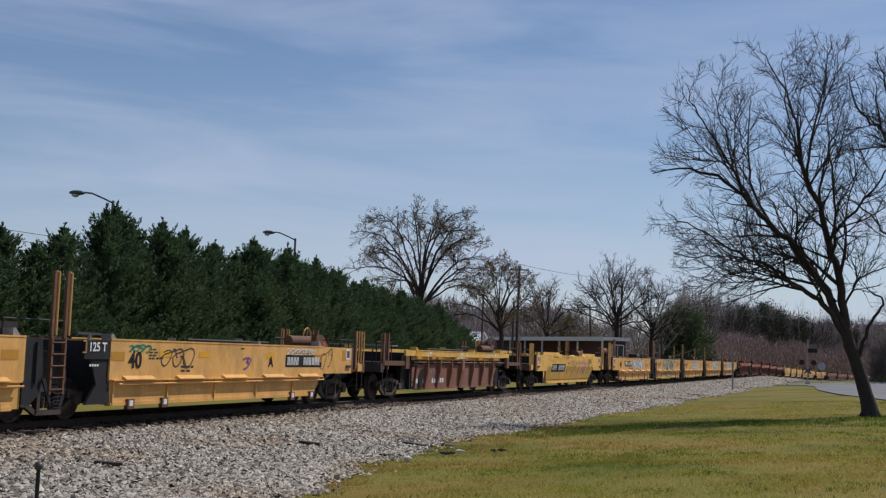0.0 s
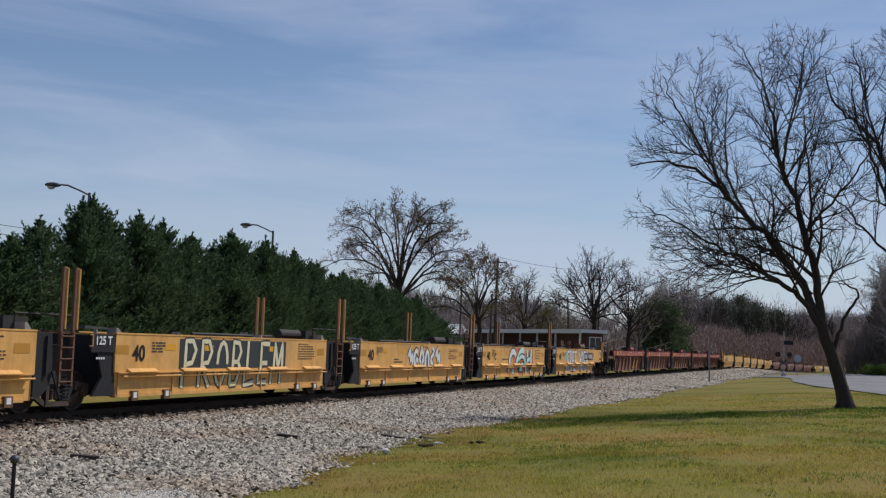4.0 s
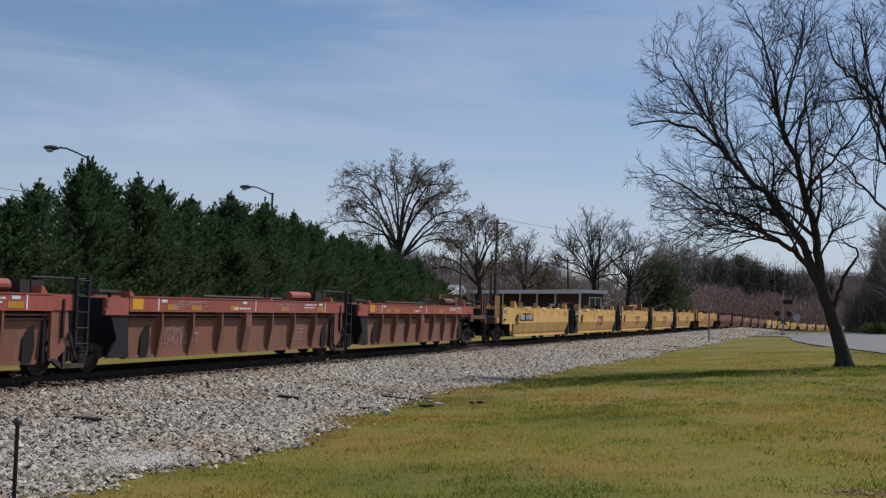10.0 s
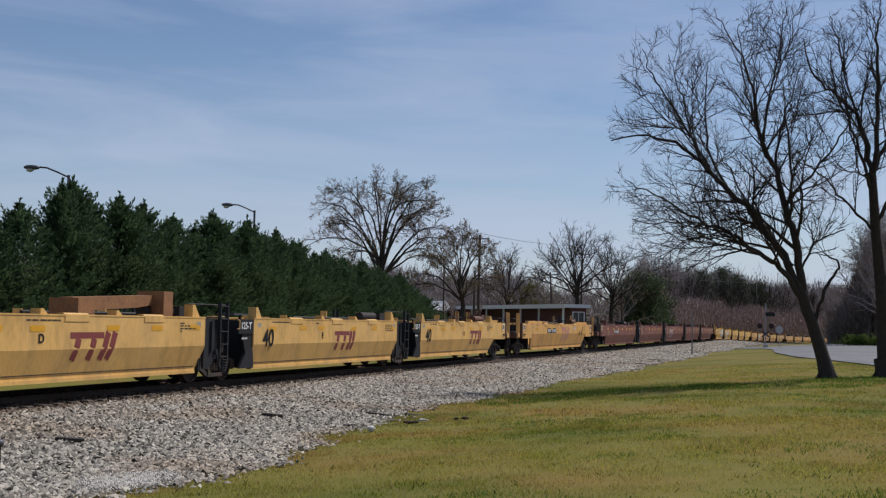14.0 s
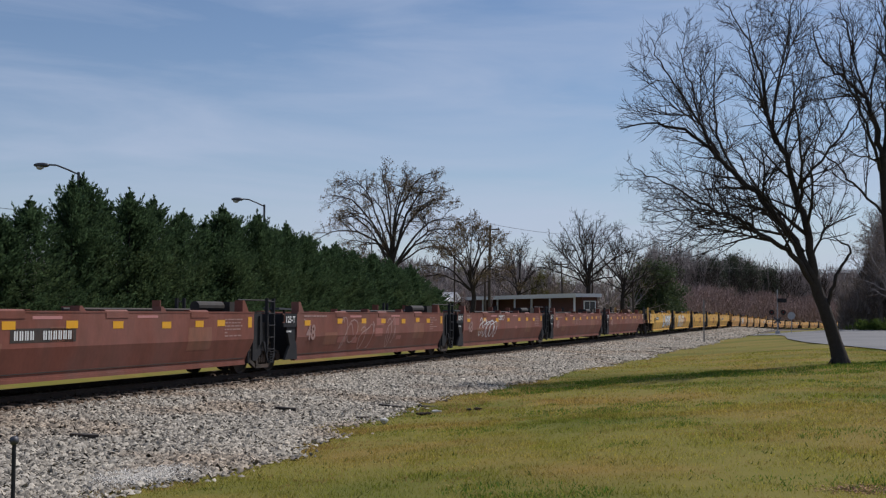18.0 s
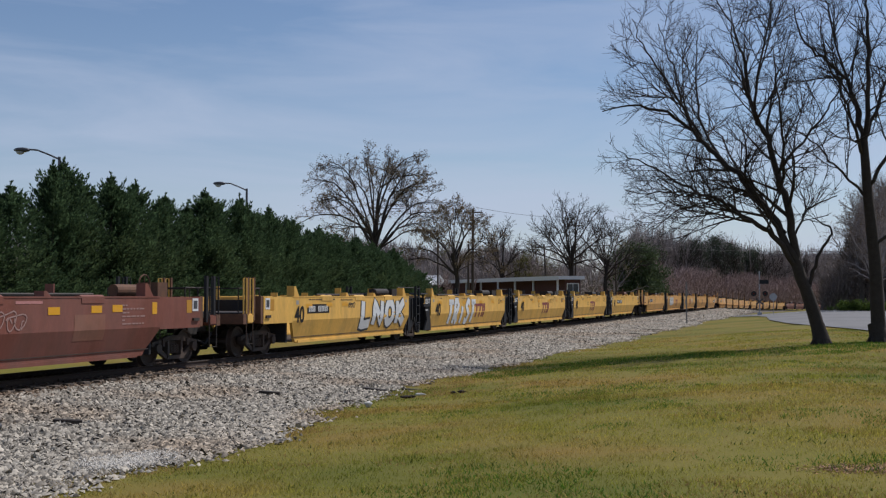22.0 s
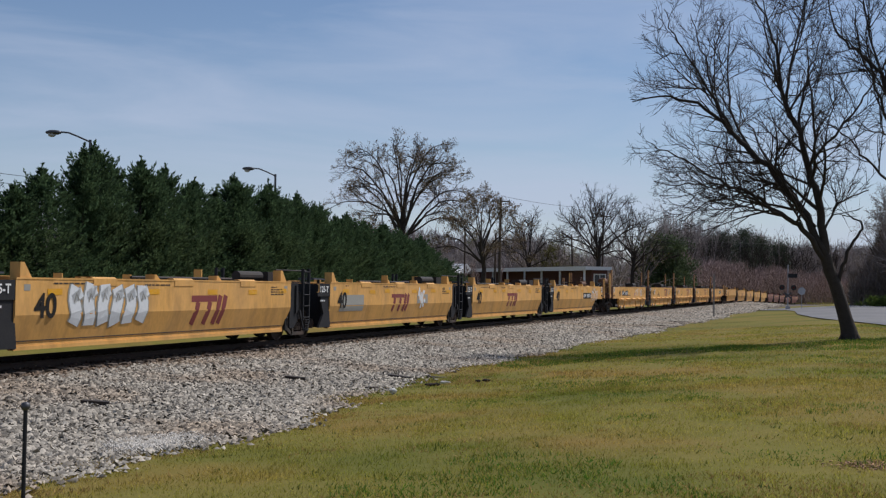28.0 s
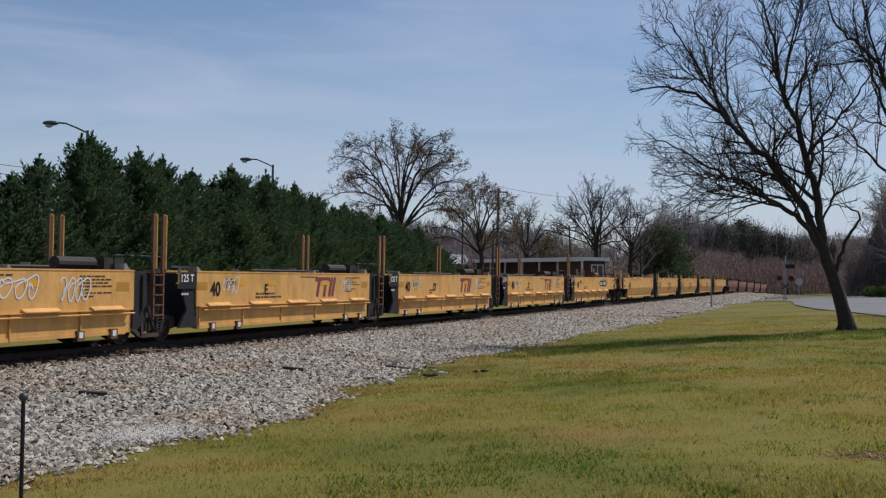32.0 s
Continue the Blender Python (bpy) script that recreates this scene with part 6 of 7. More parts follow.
def bend(pts, n, rng, wob):
    """A smoother, slightly crooked line through a few points."""
    pts = [Vector(p) for p in pts]
    out = []
    for i in range(len(pts) - 1):
        p0, p1, p2, p3 = pts[max(i - 1, 0)], pts[i], pts[i + 1], pts[min(i + 2, len(pts) - 1)]
        for k in range(n):
            t = k / n
            q = 0.5 * ((2 * p1) + (p2 - p0) * t + (2 * p0 - 5 * p1 + 4 * p2 - p3) * t * t + (3 * p1 - p0 - 3 * p2 + p3) * t ** 3)
            out.append(q + Vector((rng.gauss(0, wob), rng.gauss(0, wob), rng.gauss(0, wob))))
    out.append(pts[-1])
    return out


def beyond(p, hull):
    """Whether a point lies outside a rounded crown: its middle and half sizes."""
    c, h = hull
    k = sum((abs(p[i] - c[i]) / h[i]) ** 2.6 for i in range(3))
    return k > 1 + 0.35 * noise.noise(p * 0.9)


def sprout(limbs, line, r0, rng, depth, length, every, up, spread, thin=0.006, lr=0.52, er=0.52, hull=None):
    """Branches off a limb, and twigs off those."""
    total = sum((b - a).length for a, b in zip(line, line[1:]))
    if depth == 0 or total < 0.05:
        return
    run, nxt = 0.0, total * rng.uniform(0.12, 0.25)
    side = rng.choice((-1, 1))
    for a, b in zip(line, line[1:]):
        seg = (b - a).length
        while run + seg > nxt:
            f = nxt / total
            p = a + (b - a) * ((nxt - run) / seg)
            d = (b - a).normalized()
            roll = rng.uniform(0, 2 * math.pi)
            out = d.orthogonal().normalized()
            out = (Matrix.Rotation(roll, 3, d) @ out)
            ang = rng.uniform(0.45, 1.0) * spread
            v = (d * math.cos(ang) + out * math.sin(ang)).normalized()
            L = length * (1.1 - 0.65 * f) * rng.uniform(0.55, 1.15)
            r = max(thin, min(r0 * (1 - f) * 0.75 + thin, L * 0.022))
            nxt += every * rng.uniform(0.6, 1.4)
            n = 6 if depth > 2 else 4 if depth > 1 else 3 if hull else 2
            pts = [p]
            for k in range(n):
                v = (v + Vector((rng.gauss(0, 0.11), rng.gauss(0, 0.11), rng.gauss(0, 0.10) + up * 0.22))).normalized()
                if hull and beyond(pts[-1] + v * L / n, hull):
                    break
                pts.append(pts[-1] + v * L / n)
            if len(pts) < 2:
                continue
            limbs.append([(q, max(thin * 0.55, r * (1 - 0.85 * k / n))) for k, q in enumerate(pts)])
            sprout(limbs, pts, r, rng, depth - 1, L * lr, every * er, up, spread, thin, lr, er, hull)
        run += seg


def limb(limbs, pts, r0, r1, rng, n=5, wob=0.03):
    line = bend(pts, n, rng, wob)
    m = len(line) - 1
    limbs.append([(p, r0 + (r1 - r0) * i / m) for i, p in enumerate(line)])
    return line


def twiglets(limbs, rng, tip, length, every, forks=2, below=0.05):
    """Fine straight twigs along the thinner wood."""
    out = []
    for chain in limbs:
        for (p, r), (q, r2) in zip(chain, chain[1:]):
            if r > below:
                continue
            d = (q - p)
            k = d.length / every
            d = d.normalized()
            for _ in range(int(k) + (rng.random() < k % 1)):
                a = p.lerp(q, rng.random())
                v = (d + Vector((rng.gauss(0, 0.6), rng.gauss(0, 0.6), rng.gauss(0.15, 0.5)))).normalized()
                L = length * rng.uniform(0.5, 1.3)
                m = a + v * L * 0.5
                e = m + (v + Vector((rng.gauss(0, 0.15), rng.gauss(0, 0.15), rng.gauss(0.1, 0.15)))).normalized() * L * 0.5
                out.append([(a, tip), (m, tip * 0.85), (e, tip * 0.5)])
                for _f in range(forks):
                    w = (v + Vector((rng.gauss(0, 0.55), rng.gauss(0, 0.55), rng.gauss(0.1, 0.45)))).normalized()
                    c = a.lerp(e, rng.uniform(0.3, 0.85))
                    out.append([(c, tip * 0.7), (c + w * L * rng.uniform(0.3, 0.55), tip * 0.45)])
    return out


def woody(th, limbs, twigs, cut):
    """Trunk with its limbs, and the finer crown, as two parts."""
    tube_mesh("trunk", [l for l in limbs if l[0][1] > cut], M["bark"], th)
    tube_mesh("crown", [l for l in limbs if l[0][1] <= cut] + twigs, M["twig"], th)


def root_flare(th, r, seed):
    """Buttress roots that spread from the foot of a trunk."""
    g = random.Random(seed)
    lb = []
    for k in range(8):
        a = k * 0.785 + g.uniform(-0.25, 0.25)
        d = Vector((math.cos(a), math.sin(a), 0))
        R = r * g.uniform(1.35, 1.9)
        lb.append([(Vector((0, 0, 0.6)) + d * r * 0.4, r * 0.25), (Vector((0, 0, 0.25)) + d * r * 0.8, r * 0.30), (Vector((0, 0, 0.06)) + d * R * 0.75, r * 0.22), (Vector((0, 0, -0.08)) + d * R, r * 0.10)])
    tube_mesh("root", lb, M["bark"], th)


def lawn_tree(label, x, y, trunk, limb_list, seed, foot, length, every, hull):
    """A bare tree from its main limbs; branches and twigs sprout off them."""
    rng = random.Random(seed)
    lb = []
    limb(lb, trunk[0], trunk[1], trunk[2], rng, 4, 0.006)
    for pts, r0 in limb_list:
        line = limb(lb, pts, r0 * 0.72, 0.012, rng, 5, 0.04)
        while len(line) > 5 and beyond(line[-1], hull):
            line.pop(), lb[-1].pop()
        sprout(lb, line, r0 * 0.5, rng, 3, length, every, 0.16, 0.95, 0.0075, 0.60, 0.62, hull)
    th = tagged(new("bare_tree"), label, "tree")
    woody(th, [[(Vector((0.06, 0, -0.3)), foot * 1.55), (Vector((0.05, 0, -0.05)), foot * 1.32), (Vector((0.02, 0, 0.12)), foot * 1.12), (Vector((-0.03, 0, 0.35)), foot * 0.98), (Vector((-0.12, 0, 0.7)), foot * 0.86)]] + lb, twiglets(lb, rng, 0.0055, 0.30, 0.30, 0, 0.0085), 0.04)
    th.location = (x, y, ground_z(x, y))
    root_flare(th, foot * 0.95, seed)
    return th


lawn_tree("dark leafless tree leaning over the lawn", 13.75, 41.5,
          ([(0.02, 0, -0.2), (-0.05, 0, 0.4), (-0.3, 0, 1.3), (-0.62, 0, 2.2), (-0.85, 0, 2.9)], 0.26, 0.19), [
    ([(-0.75, 0, 2.6), (-1.6, -0.3, 3.6), (-2.6, -0.6, 4.3), (-3.7, -0.8, 5.0), (-4.8, -0.9, 5.4), (-6.0, -1.0, 6.1), (-7.3, -1.0, 6.7)], 0.15),
    ([(-2.6, -0.6, 4.3), (-3.5, -0.9, 4.75), (-4.6, -1.3, 5.2), (-6.0, -1.6, 5.2), (-7.6, -1.8, 5.15)], 0.075),
    ([(-2.6, -0.6, 4.3), (-3.7, -0.2, 4.75), (-4.8, 0.2, 4.8), (-6.0, 0.5, 3.95)], 0.06),
    ([(-0.85, 0, 2.9), (-1.65, 0.2, 4.6), (-2.6, 0.4, 5.8), (-3.7, 0.5, 6.9), (-4.3, 0.5, 7.6), (-5.5, 0.5, 8.3), (-6.6, 0.5, 8.5), (-8.0, 0.4, 8.2)], 0.20),
    ([(-4.0, 0.5, 7.2), (-4.6, 0.9, 8.6), (-4.9, 1.1, 10.0), (-5.4, 1.2, 11.6)], 0.085),
    ([(-4.3, 0.5, 7.6), (-5.2, -0.2, 9.0), (-6.2, -0.6, 10.2), (-6.7, -0.8, 11.3)], 0.08),
    ([(-3.2, 0.45, 6.4), (-3.9, 1.2, 8.2), (-3.9, 1.8, 10.0), (-3.8, 2.0, 11.5)], 0.08),
    ([(-0.85, 0, 2.9), (-1.1, -0.1, 4.7), (-1.55, -0.2, 6.0), (-1.9, -0.3, 7.2), (-2.4, -0.3, 8.2), (-2.7, -0.3, 9.8), (-3.1, -0.3, 11.2), (-4.0, -0.3, 12.6)], 0.21),
    ([(-2.4, -0.3, 8.2), (-2.15, -0.8, 10.2), (-1.7, -1.1, 12.7)], 0.08),
    ([(-1.9, -0.3, 7.2), (-1.45, 0.5, 9.0), (-0.9, 0.9, 10.2), (-0.6, 1.1, 11.2)], 0.08),
    ([(-1.55, -0.2, 6.0), (-0.6, -0.9, 7.3), (0.2, -1.3, 8.6), (0.75, -1.6, 9.6)], 0.08),
    ([(-1.9, -0.3, 7.2), (-2.9, -1.2, 8.8), (-3.4, -1.6, 10.2), (-3.6, -1.8, 12.0)], 0.08),
    ([(-0.95, 0, 3.6), (-0.3, 0.2, 4.8), (0.5, 0.4, 5.1), (1.1, 0.6, 5.4)], 0.07),
    ([(-0.4, 0, 1.75), (-0.1, -0.1, 3.0), (0.35, -0.2, 3.8), (0.1, -0.2, 4.2), (-0.3, -0.2, 4.3)], 0.11),
    ([(-1.2, 0, 3.9), (-1.9, 1.5, 5.6), (-2.6, 2.6, 7.2), (-3.2, 3.4, 8.8)], 0.09),
    ([(-1.4, -0.1, 5.4), (-1.8, -1.8, 6.8), (-2.3, -2.9, 8.4), (-2.6, -3.5, 9.8)], 0.09),
], 5, 0.275, 3.3, 0.46, ((-3.3, 0, 8.0), (4.5, 5.2, 5.2)))
lawn_tree("tall dark leafless tree beside the leaning one", 16.1, 42.3,
          ([(0, 0, -0.2), (0, 0, 0.4), (-0.1, 0, 3.0), (-0.3, 0, 5.0), (-0.45, 0, 7.3)], 0.30, 0.14), [
    ([(-0.45, 0, 7.3), (-0.75, 0.1, 9.0), (-1.6, 0.2, 10.1), (-2.6, 0.3, 11.1), (-2.9, 0.3, 12.7)], 0.14),
    ([(-0.45, 0, 7.3), (-0.3, -0.3, 10.0), (-0.45, -0.5, 12.1), (-0.3, -0.6, 13.4)], 0.14),
    ([(-0.3, 0, 5.2), (-1.3, 0.5, 6.4), (-2.1, 0.8, 7.4), (-3.3, 1.0, 8.1)], 0.08),
    ([(-0.3, 0, 5.6), (0.6, -0.5, 7.4), (1.4, -0.8, 9.4), (1.9, -1.0, 11.6)], 0.12),
    ([(-0.4, 0, 6.6), (-1.3, -0.8, 8.4), (-2.2, -1.2, 10.2), (-2.4, -1.3, 11.6)], 0.10),
    ([(-0.2, 0, 3.4), (0.9, -0.5, 4.4), (2.0, -0.8, 5.4), (2.8, -1.0, 6.8)], 0.10),
    ([(-0.45, 0, 7.3), (0.6, 0.8, 9.2), (1.2, 1.2, 11.4), (1.4, 1.3, 13.0)], 0.12),
    ([(-0.75, 0.1, 9.0), (-1.1, 0.9, 11.0), (-1.5, 1.2, 13.2)], 0.08),
], 9, 0.32, 3.0, 0.46, ((-0.1, 0, 8.6), (3.5, 3.6, 5.0)))


def far_tree(name, x, y, h, w, seed, label, fork=0.25, n=18, arch=0.1, thin=0.018, buds=None, nb=0, low=0.15, every=0.9, wood="twig", bud=0.07, up=0.15):
    """A bare tree some way off: limbs fan from the trunk to an uneven dome, twigs sprout off them."""
    rng = random.Random(seed)
    z0 = h * fork
    lb = []
    trunk = limb(lb, [(0, 0, -0.6), (0, 0, z0 * 0.5), (rng.uniform(-0.2, 0.2), 0, z0), (rng.uniform(-0.4, 0.4), rng.uniform(-0.4, 0.4), z0 + h * 0.2)], h * 0.026, h * 0.014, rng, 3, 0.02)
    for i in range(n):
        az = i * 2.4 + rng.uniform(-0.4, 0.4)
        el = math.asin(min(0.98, low + (1 - low) * ((i + 0.5) / n) ** 0.9))
        k = rng.uniform(0.90, 1.06)
        tip = Vector((w / 2 * k * math.cos(el) * math.cos(az), w / 2 * k * math.cos(el) * math.sin(az), z0 * 0.9 + (h - z0 * 0.9) * k * math.sin(el)))
        tip.z = min(tip.z, h * 0.97)
        s = Vector((0, 0, min(z0 * rng.uniform(0.75, 1.15) + h * 0.16 * math.sin(el), z0 + h * 0.19)))
        run = (tip - s).length
        m1 = s.lerp(tip, 0.35) + Vector((0, 0, run * arch))
        m2 = s.lerp(tip, 0.7) + Vector((0, 0, run * arch * 0.9)) + Vector((rng.gauss(0, 0.03), rng.gauss(0, 0.03), 0)) * run
        r = h * 0.0075 * rng.uniform(0.7, 1.2)
        line = limb(lb, [s, m1, m2, tip], r, thin, rng, 3, 0.05)
        sprout(lb, line[3:], r * 0.6, rng, 3, run * 0.40, every * 0.7, up, 0.95, thin, 0.58, 0.66)
    th = tagged(new(name), label, "tree")
    if wood == "twig":
        woody(th, lb, [], h * 0.005)
    else:
        tube_mesh("crown", lb, M[wood], th)
    if buds:
        g = np.random.default_rng(seed)
        ends = np.array([tuple(l[-1][0]) for l in lb if l[0][1] < thin * 2.5])
        pick = ends[g.integers(0, len(ends), nb)] + g.normal(0, 0.12, (nb, 3))
        o = soup("foliage", g.normal(0, bud, (nb, 3, 3)) + pick[:, None], [(0, 1, 2)], M[buds])
        o.parent = th
    th.location = (x, y, min(ground_z(x, y), 0))
    return th


far_tree("oak_tree", -5.6, 122, 17.6, 17.5, 21, "broad old tree breaking into brown bud", 0.36, 22, 0.19, 0.019, "bud", 22000, 0.18, 0.9, "twig", 0.05, 0.02)
far_tree("oak_tree", 2.5, 112, 11.8, 11.0, 22, "smaller spreading tree in brown bud", 0.34, 18, 0.16, 0.016, "bud", 12000, 0.12, 0.9, "twig", 0.05, 0.02)
far_tree("bare_tree", 9.3, 152, 12.2, 8.5, 23, "slender leafless tree behind the shed", 0.32, 14, 0.02, 0.016, None, 0, 0.28, 0.6)
far_tree("bare_tree", 17.0, 142, 15.0, 14.0, 24, "leafless tree with upright forks", 0.33, 18, 0.02, 0.016, None, 0, 0.25, 0.62)
far_tree("bare_tree", 22.0, 147, 13.2, 12.0, 25, "leafless grey tree near the poles", 0.32, 16, 0.02, 0.016, None, 0, 0.25, 0.62)
for i, (x, y, h, w) in enumerate(((-2.0, 150, 7.5, 8), (2.2, 168, 9.2, 9), (6.5, 174, 9.8, 9), (11.5, 182, 10.6, 9), (15.5, 178, 11.2, 9), (20.5, 174, 11.8, 9), (25.0, 182, 12.2, 10), (30.0, 190, 12.6, 11))):
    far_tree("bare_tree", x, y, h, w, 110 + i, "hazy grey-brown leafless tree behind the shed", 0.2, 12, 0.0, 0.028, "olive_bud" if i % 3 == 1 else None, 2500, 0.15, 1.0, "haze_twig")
far_tree("bare_tree", 12.6, 170, 8.6, 8.0, 26, "rounded budding tree behind the shed", 0.2, 14, 0.0, 0.02, "olive_bud", 6000, 0.2, 0.8)
far_tree("bare_tree", -10, 135, 10.0, 13.0, 27, "leafless tree behind the hedge", 0.25, 16, 0.04, 0.02, "bud", 5000, 0.1, 0.8)
for i, (x, y, h, w) in enumerate(((53.5, 146, 14.5, 10), (52.5, 137, 16.5, 10), (48.5, 128, 14, 8), (55.5, 139, 14.5, 11), (58, 150, 13.5, 10), (63, 144, 15, 11), (60, 133, 12, 10), (69, 150, 15, 12))):
    far_tree("bare_tree", x, y, h, w, 130 + i, "leafless tree in bud beyond the asphalt lot", 0.2, 18, 0.0, 0.02, "bud", 3000, 0.15, 0.75, "haze_twig", 0.05)
for i, (s, d, h, w) in enumerate(((275, -26, 19, 13), (292, -22, 18, 12), (310, -25, 21, 14), (332, -21, 20, 13), (352, -25, 22, 14), (375, -21, 21, 14), (400, -25, 22, 14), (430, -24, 22, 14))):
    p = beside(s, d)
    far_tree("bare_tree", p.x, p.y, h, w, 150 + i, "tall leafless tree in the woods beyond the railway", 0.25, 13, -0.03, 0.03, None, 0, 0.3, 1.2)


# ---- the cypress hedge ----
def cypress(seed, h):
    """A dense upswept conifer: trunk and a crown of many small fan sprays."""
    g = np.random.default_rng(seed)
    th = new("cypress_tree")
    bm = B()
    rod(bm, (0, 0, -0.6), (0, 0, h * 0.92), 0.16, 8, 0.02)
    part("trunk", bm, M["bark"], th)
    # boughs in loose tiers, each a flat feathery fan that lifts at its tip; the topmost ring the leader
    leaves = []
    for b in range(390):
        if b < 330:
            u = g.random() ** 0.92 * 0.93 - 0.03
            reach = (2.45 * (1 - max(u, 0) / 0.93) ** 0.61 + 0.06) * (0.62 + 0.5 * g.random())
        else:
            u = 0.78 + 0.21 * g.random()
            reach = 0.62 * (1.02 - u) / 0.24 * (0.7 + 0.4 * g.random())
        a, e = g.random() * 2 * math.pi, math.radians(18 + 22 * max(u, 0) + g.normal(0, 8))
        ahead = np.array([math.cos(a) * math.cos(e), math.sin(a) * math.cos(e), math.sin(e)])
        side = np.array([-math.sin(a), math.cos(a), 0.0])
        run = reach / math.cos(e)
        n = int(14 + 44 * run)
        t = 0.12 + 0.88 * g.random(n) ** 0.65
        k = g.normal(0, 1, n)
        wide = 0.21 * run * (1.12 - t) + 0.025
        p = np.array([0, 0, u * h]) + ahead * (run * t)[:, None] + side * (k * wide)[:, None]
        p[:, 2] += 0.20 * run * t * t - 0.05 * np.abs(k) * run + g.normal(0, 0.03, n)
        d = ahead * 0.9 + side * (0.55 * np.sign(k))[:, None] + g.normal(0, 0.22, (n, 3)) + np.array([0, 0, 0.28])
        leaves.append(np.concatenate([p, d], 1))
    n = 90
    t = g.random(n)
    p = np.stack([g.normal(0, 0.05, n) * (1.1 - t), g.normal(0, 0.05, n) * (1.1 - t), h * (0.90 + 0.13 * t)], 1)
    leaves.append(np.concatenate([p, np.stack([g.normal(0, 0.5, n), g.normal(0, 0.5, n), np.ones(n)], 1)], 1))
    q = np.concatenate(leaves)
    n = len(q)
    d = q[:, 3:] / np.linalg.norm(q[:, 3:], axis=1, keepdims=True)
    u = np.cross(d, np.array([0, 0, 1.0]) + g.normal(0, 0.5, (n, 3)))
    u /= np.linalg.norm(u, axis=1, keepdims=True)
    w = np.cross(d, u)
    L = (0.08 + 0.12 * g.random(n))[:, None]
    c = q[:, :3]
    v = np.stack([c, c + d * L * 0.5 + u * L * 0.19, c + d * L, c + d * L * 0.5 - u * L * 0.19 + w * L * 0.06], 1)
    o = soup("crown", v, [(0, 1, 2), (0, 2, 3)], M["conifer"])
    o.parent = th
    return th


HEDGE = [(-8, 6.2), (-0.5, 6.5), (1.5, 6.9), (4, 7.8), (12, 7.6), (21, 7.4), (29, 6.9), (36, 6.4), (43, 5.8), (48, 5.2), (50, 4.3)]
first = [cypress(40 + k, 7.0) for k in range(4)]
rng = random.Random(3)
s_h, k_h = -8.0, 0
while s_h < 50.5:
    hh = float(np.interp(s_h, [p[0] for p in HEDGE], [p[1] for p in HEDGE])) * rng.uniform(0.90, 1.04)
    p = beside(s_h, -13.5 + rng.uniform(-0.4, 0.4))
    k = k_h % 4
    m = pose(p.x, p.y, ground_z(p.x, p.y), 0, 0, rng.uniform(0, 360))
    ob = first[k] if k_h < 4 else copy_thing(first[k], m)
    ob.matrix_basis = m @ Matrix.Diagonal((1.0 + 0.12 * rng.uniform(-1, 1), 1.0, hh / 7.0, 1))
    tagged(ob, "tall dark green cypress tree in a dense hedge", "conifer", "cypress hedge")
    s_h += rng.uniform(1.15, 1.6) + (1.4 if 0.2 < s_h < 1.9 else 0)
    k_h += 1


# ---- woods and bushes far off ----
def thicket(name, s0, s1, d0, d1, n, h0, h1, seed, material, label):
    """Many thin grey stems with twigs along the far side of the track: one uncountable wood."""
    g = random.Random(seed)
    lb = []
    for _ in range(n):
        p = beside(g.uniform(s0, s1), g.uniform(d0, d1))
        h = g.uniform(h0, h1) * (min(1.0, max(0.0, (p.x / p.y - 0.13) / 0.05)) if s0 > 200 else 1.0)
        if h < 3:
            continue
        p.z = ground_z(p.x, p.y) - 0.5
        top = p + Vector((g.gauss(0, h * 0.08), g.gauss(0, h * 0.08), h + 0.5))
        line = [p, p.lerp(top, 0.4) + Vector((g.gauss(0, 0.2), 0, 0)), p.lerp(top, 0.75), top]
        lb.append([(q, max(0.02, h * 0.010 * (1 - 0.8 * i / 3))) for i, q in enumerate(line)])
        sprout(lb, line, h * 0.010, g, 2, h * 0.34, h * 0.075, 0.6, 0.8, 0.03)
    return tagged(tube_mesh(name, lb, material), label, "woods", kind="stuff")


def brush(name, s0, s1, d0, d1, n, h0, h1, seed, material, label, r=0.05, size=1.1, ramp=0.0):
    """A dense mass of fine upright twigs along the far side of the track."""
    g = np.random.default_rng(seed)
    s, d_ = s0 + (s1 - s0) * g.random(n), d0 + (d1 - d0) * g.random(n)
    p = np.array([tuple(beside(a, b)) for a, b in zip(s, d_)])
    top = h0 + (h1 - h0) * np.array([np.clip(0.5 + 0.9 * noise.noise((a * 0.05, b * 0.05, seed)) + 0.5 * noise.noise((a * 0.2, b * 0.2, seed)), 0, 1) for a, b in zip(s, d_)])
    if s0 > 190:
        top *= np.clip((p[:, 0] / p[:, 1] - 0.12) / 0.06, 0.05, 1)
    if ramp:
        top *= np.clip((d_ - d0) / ramp, 0.25, 1)
    p[:, 2] = np.maximum(p[:, 2] - 0.5, -3.2) + np.maximum(top, 0.5) * g.random(n) ** 0.55
    d = np.stack([g.normal(0, 0.45, n), g.normal(0, 0.45, n), np.abs(g.normal(0.8, 0.4, n))], 1)
    d *= (size * (0.5 + g.random(n)))[:, None]
    a = g.random(n) * 2 * math.pi
    w = np.stack([np.cos(a) * r, np.sin(a) * r, 0 * a], 1)
    v = np.stack([p - w, p + w, p + d], 1)
    return tagged(soup(name, v, [(0, 1, 2)], material), label, "woods", kind="stuff")


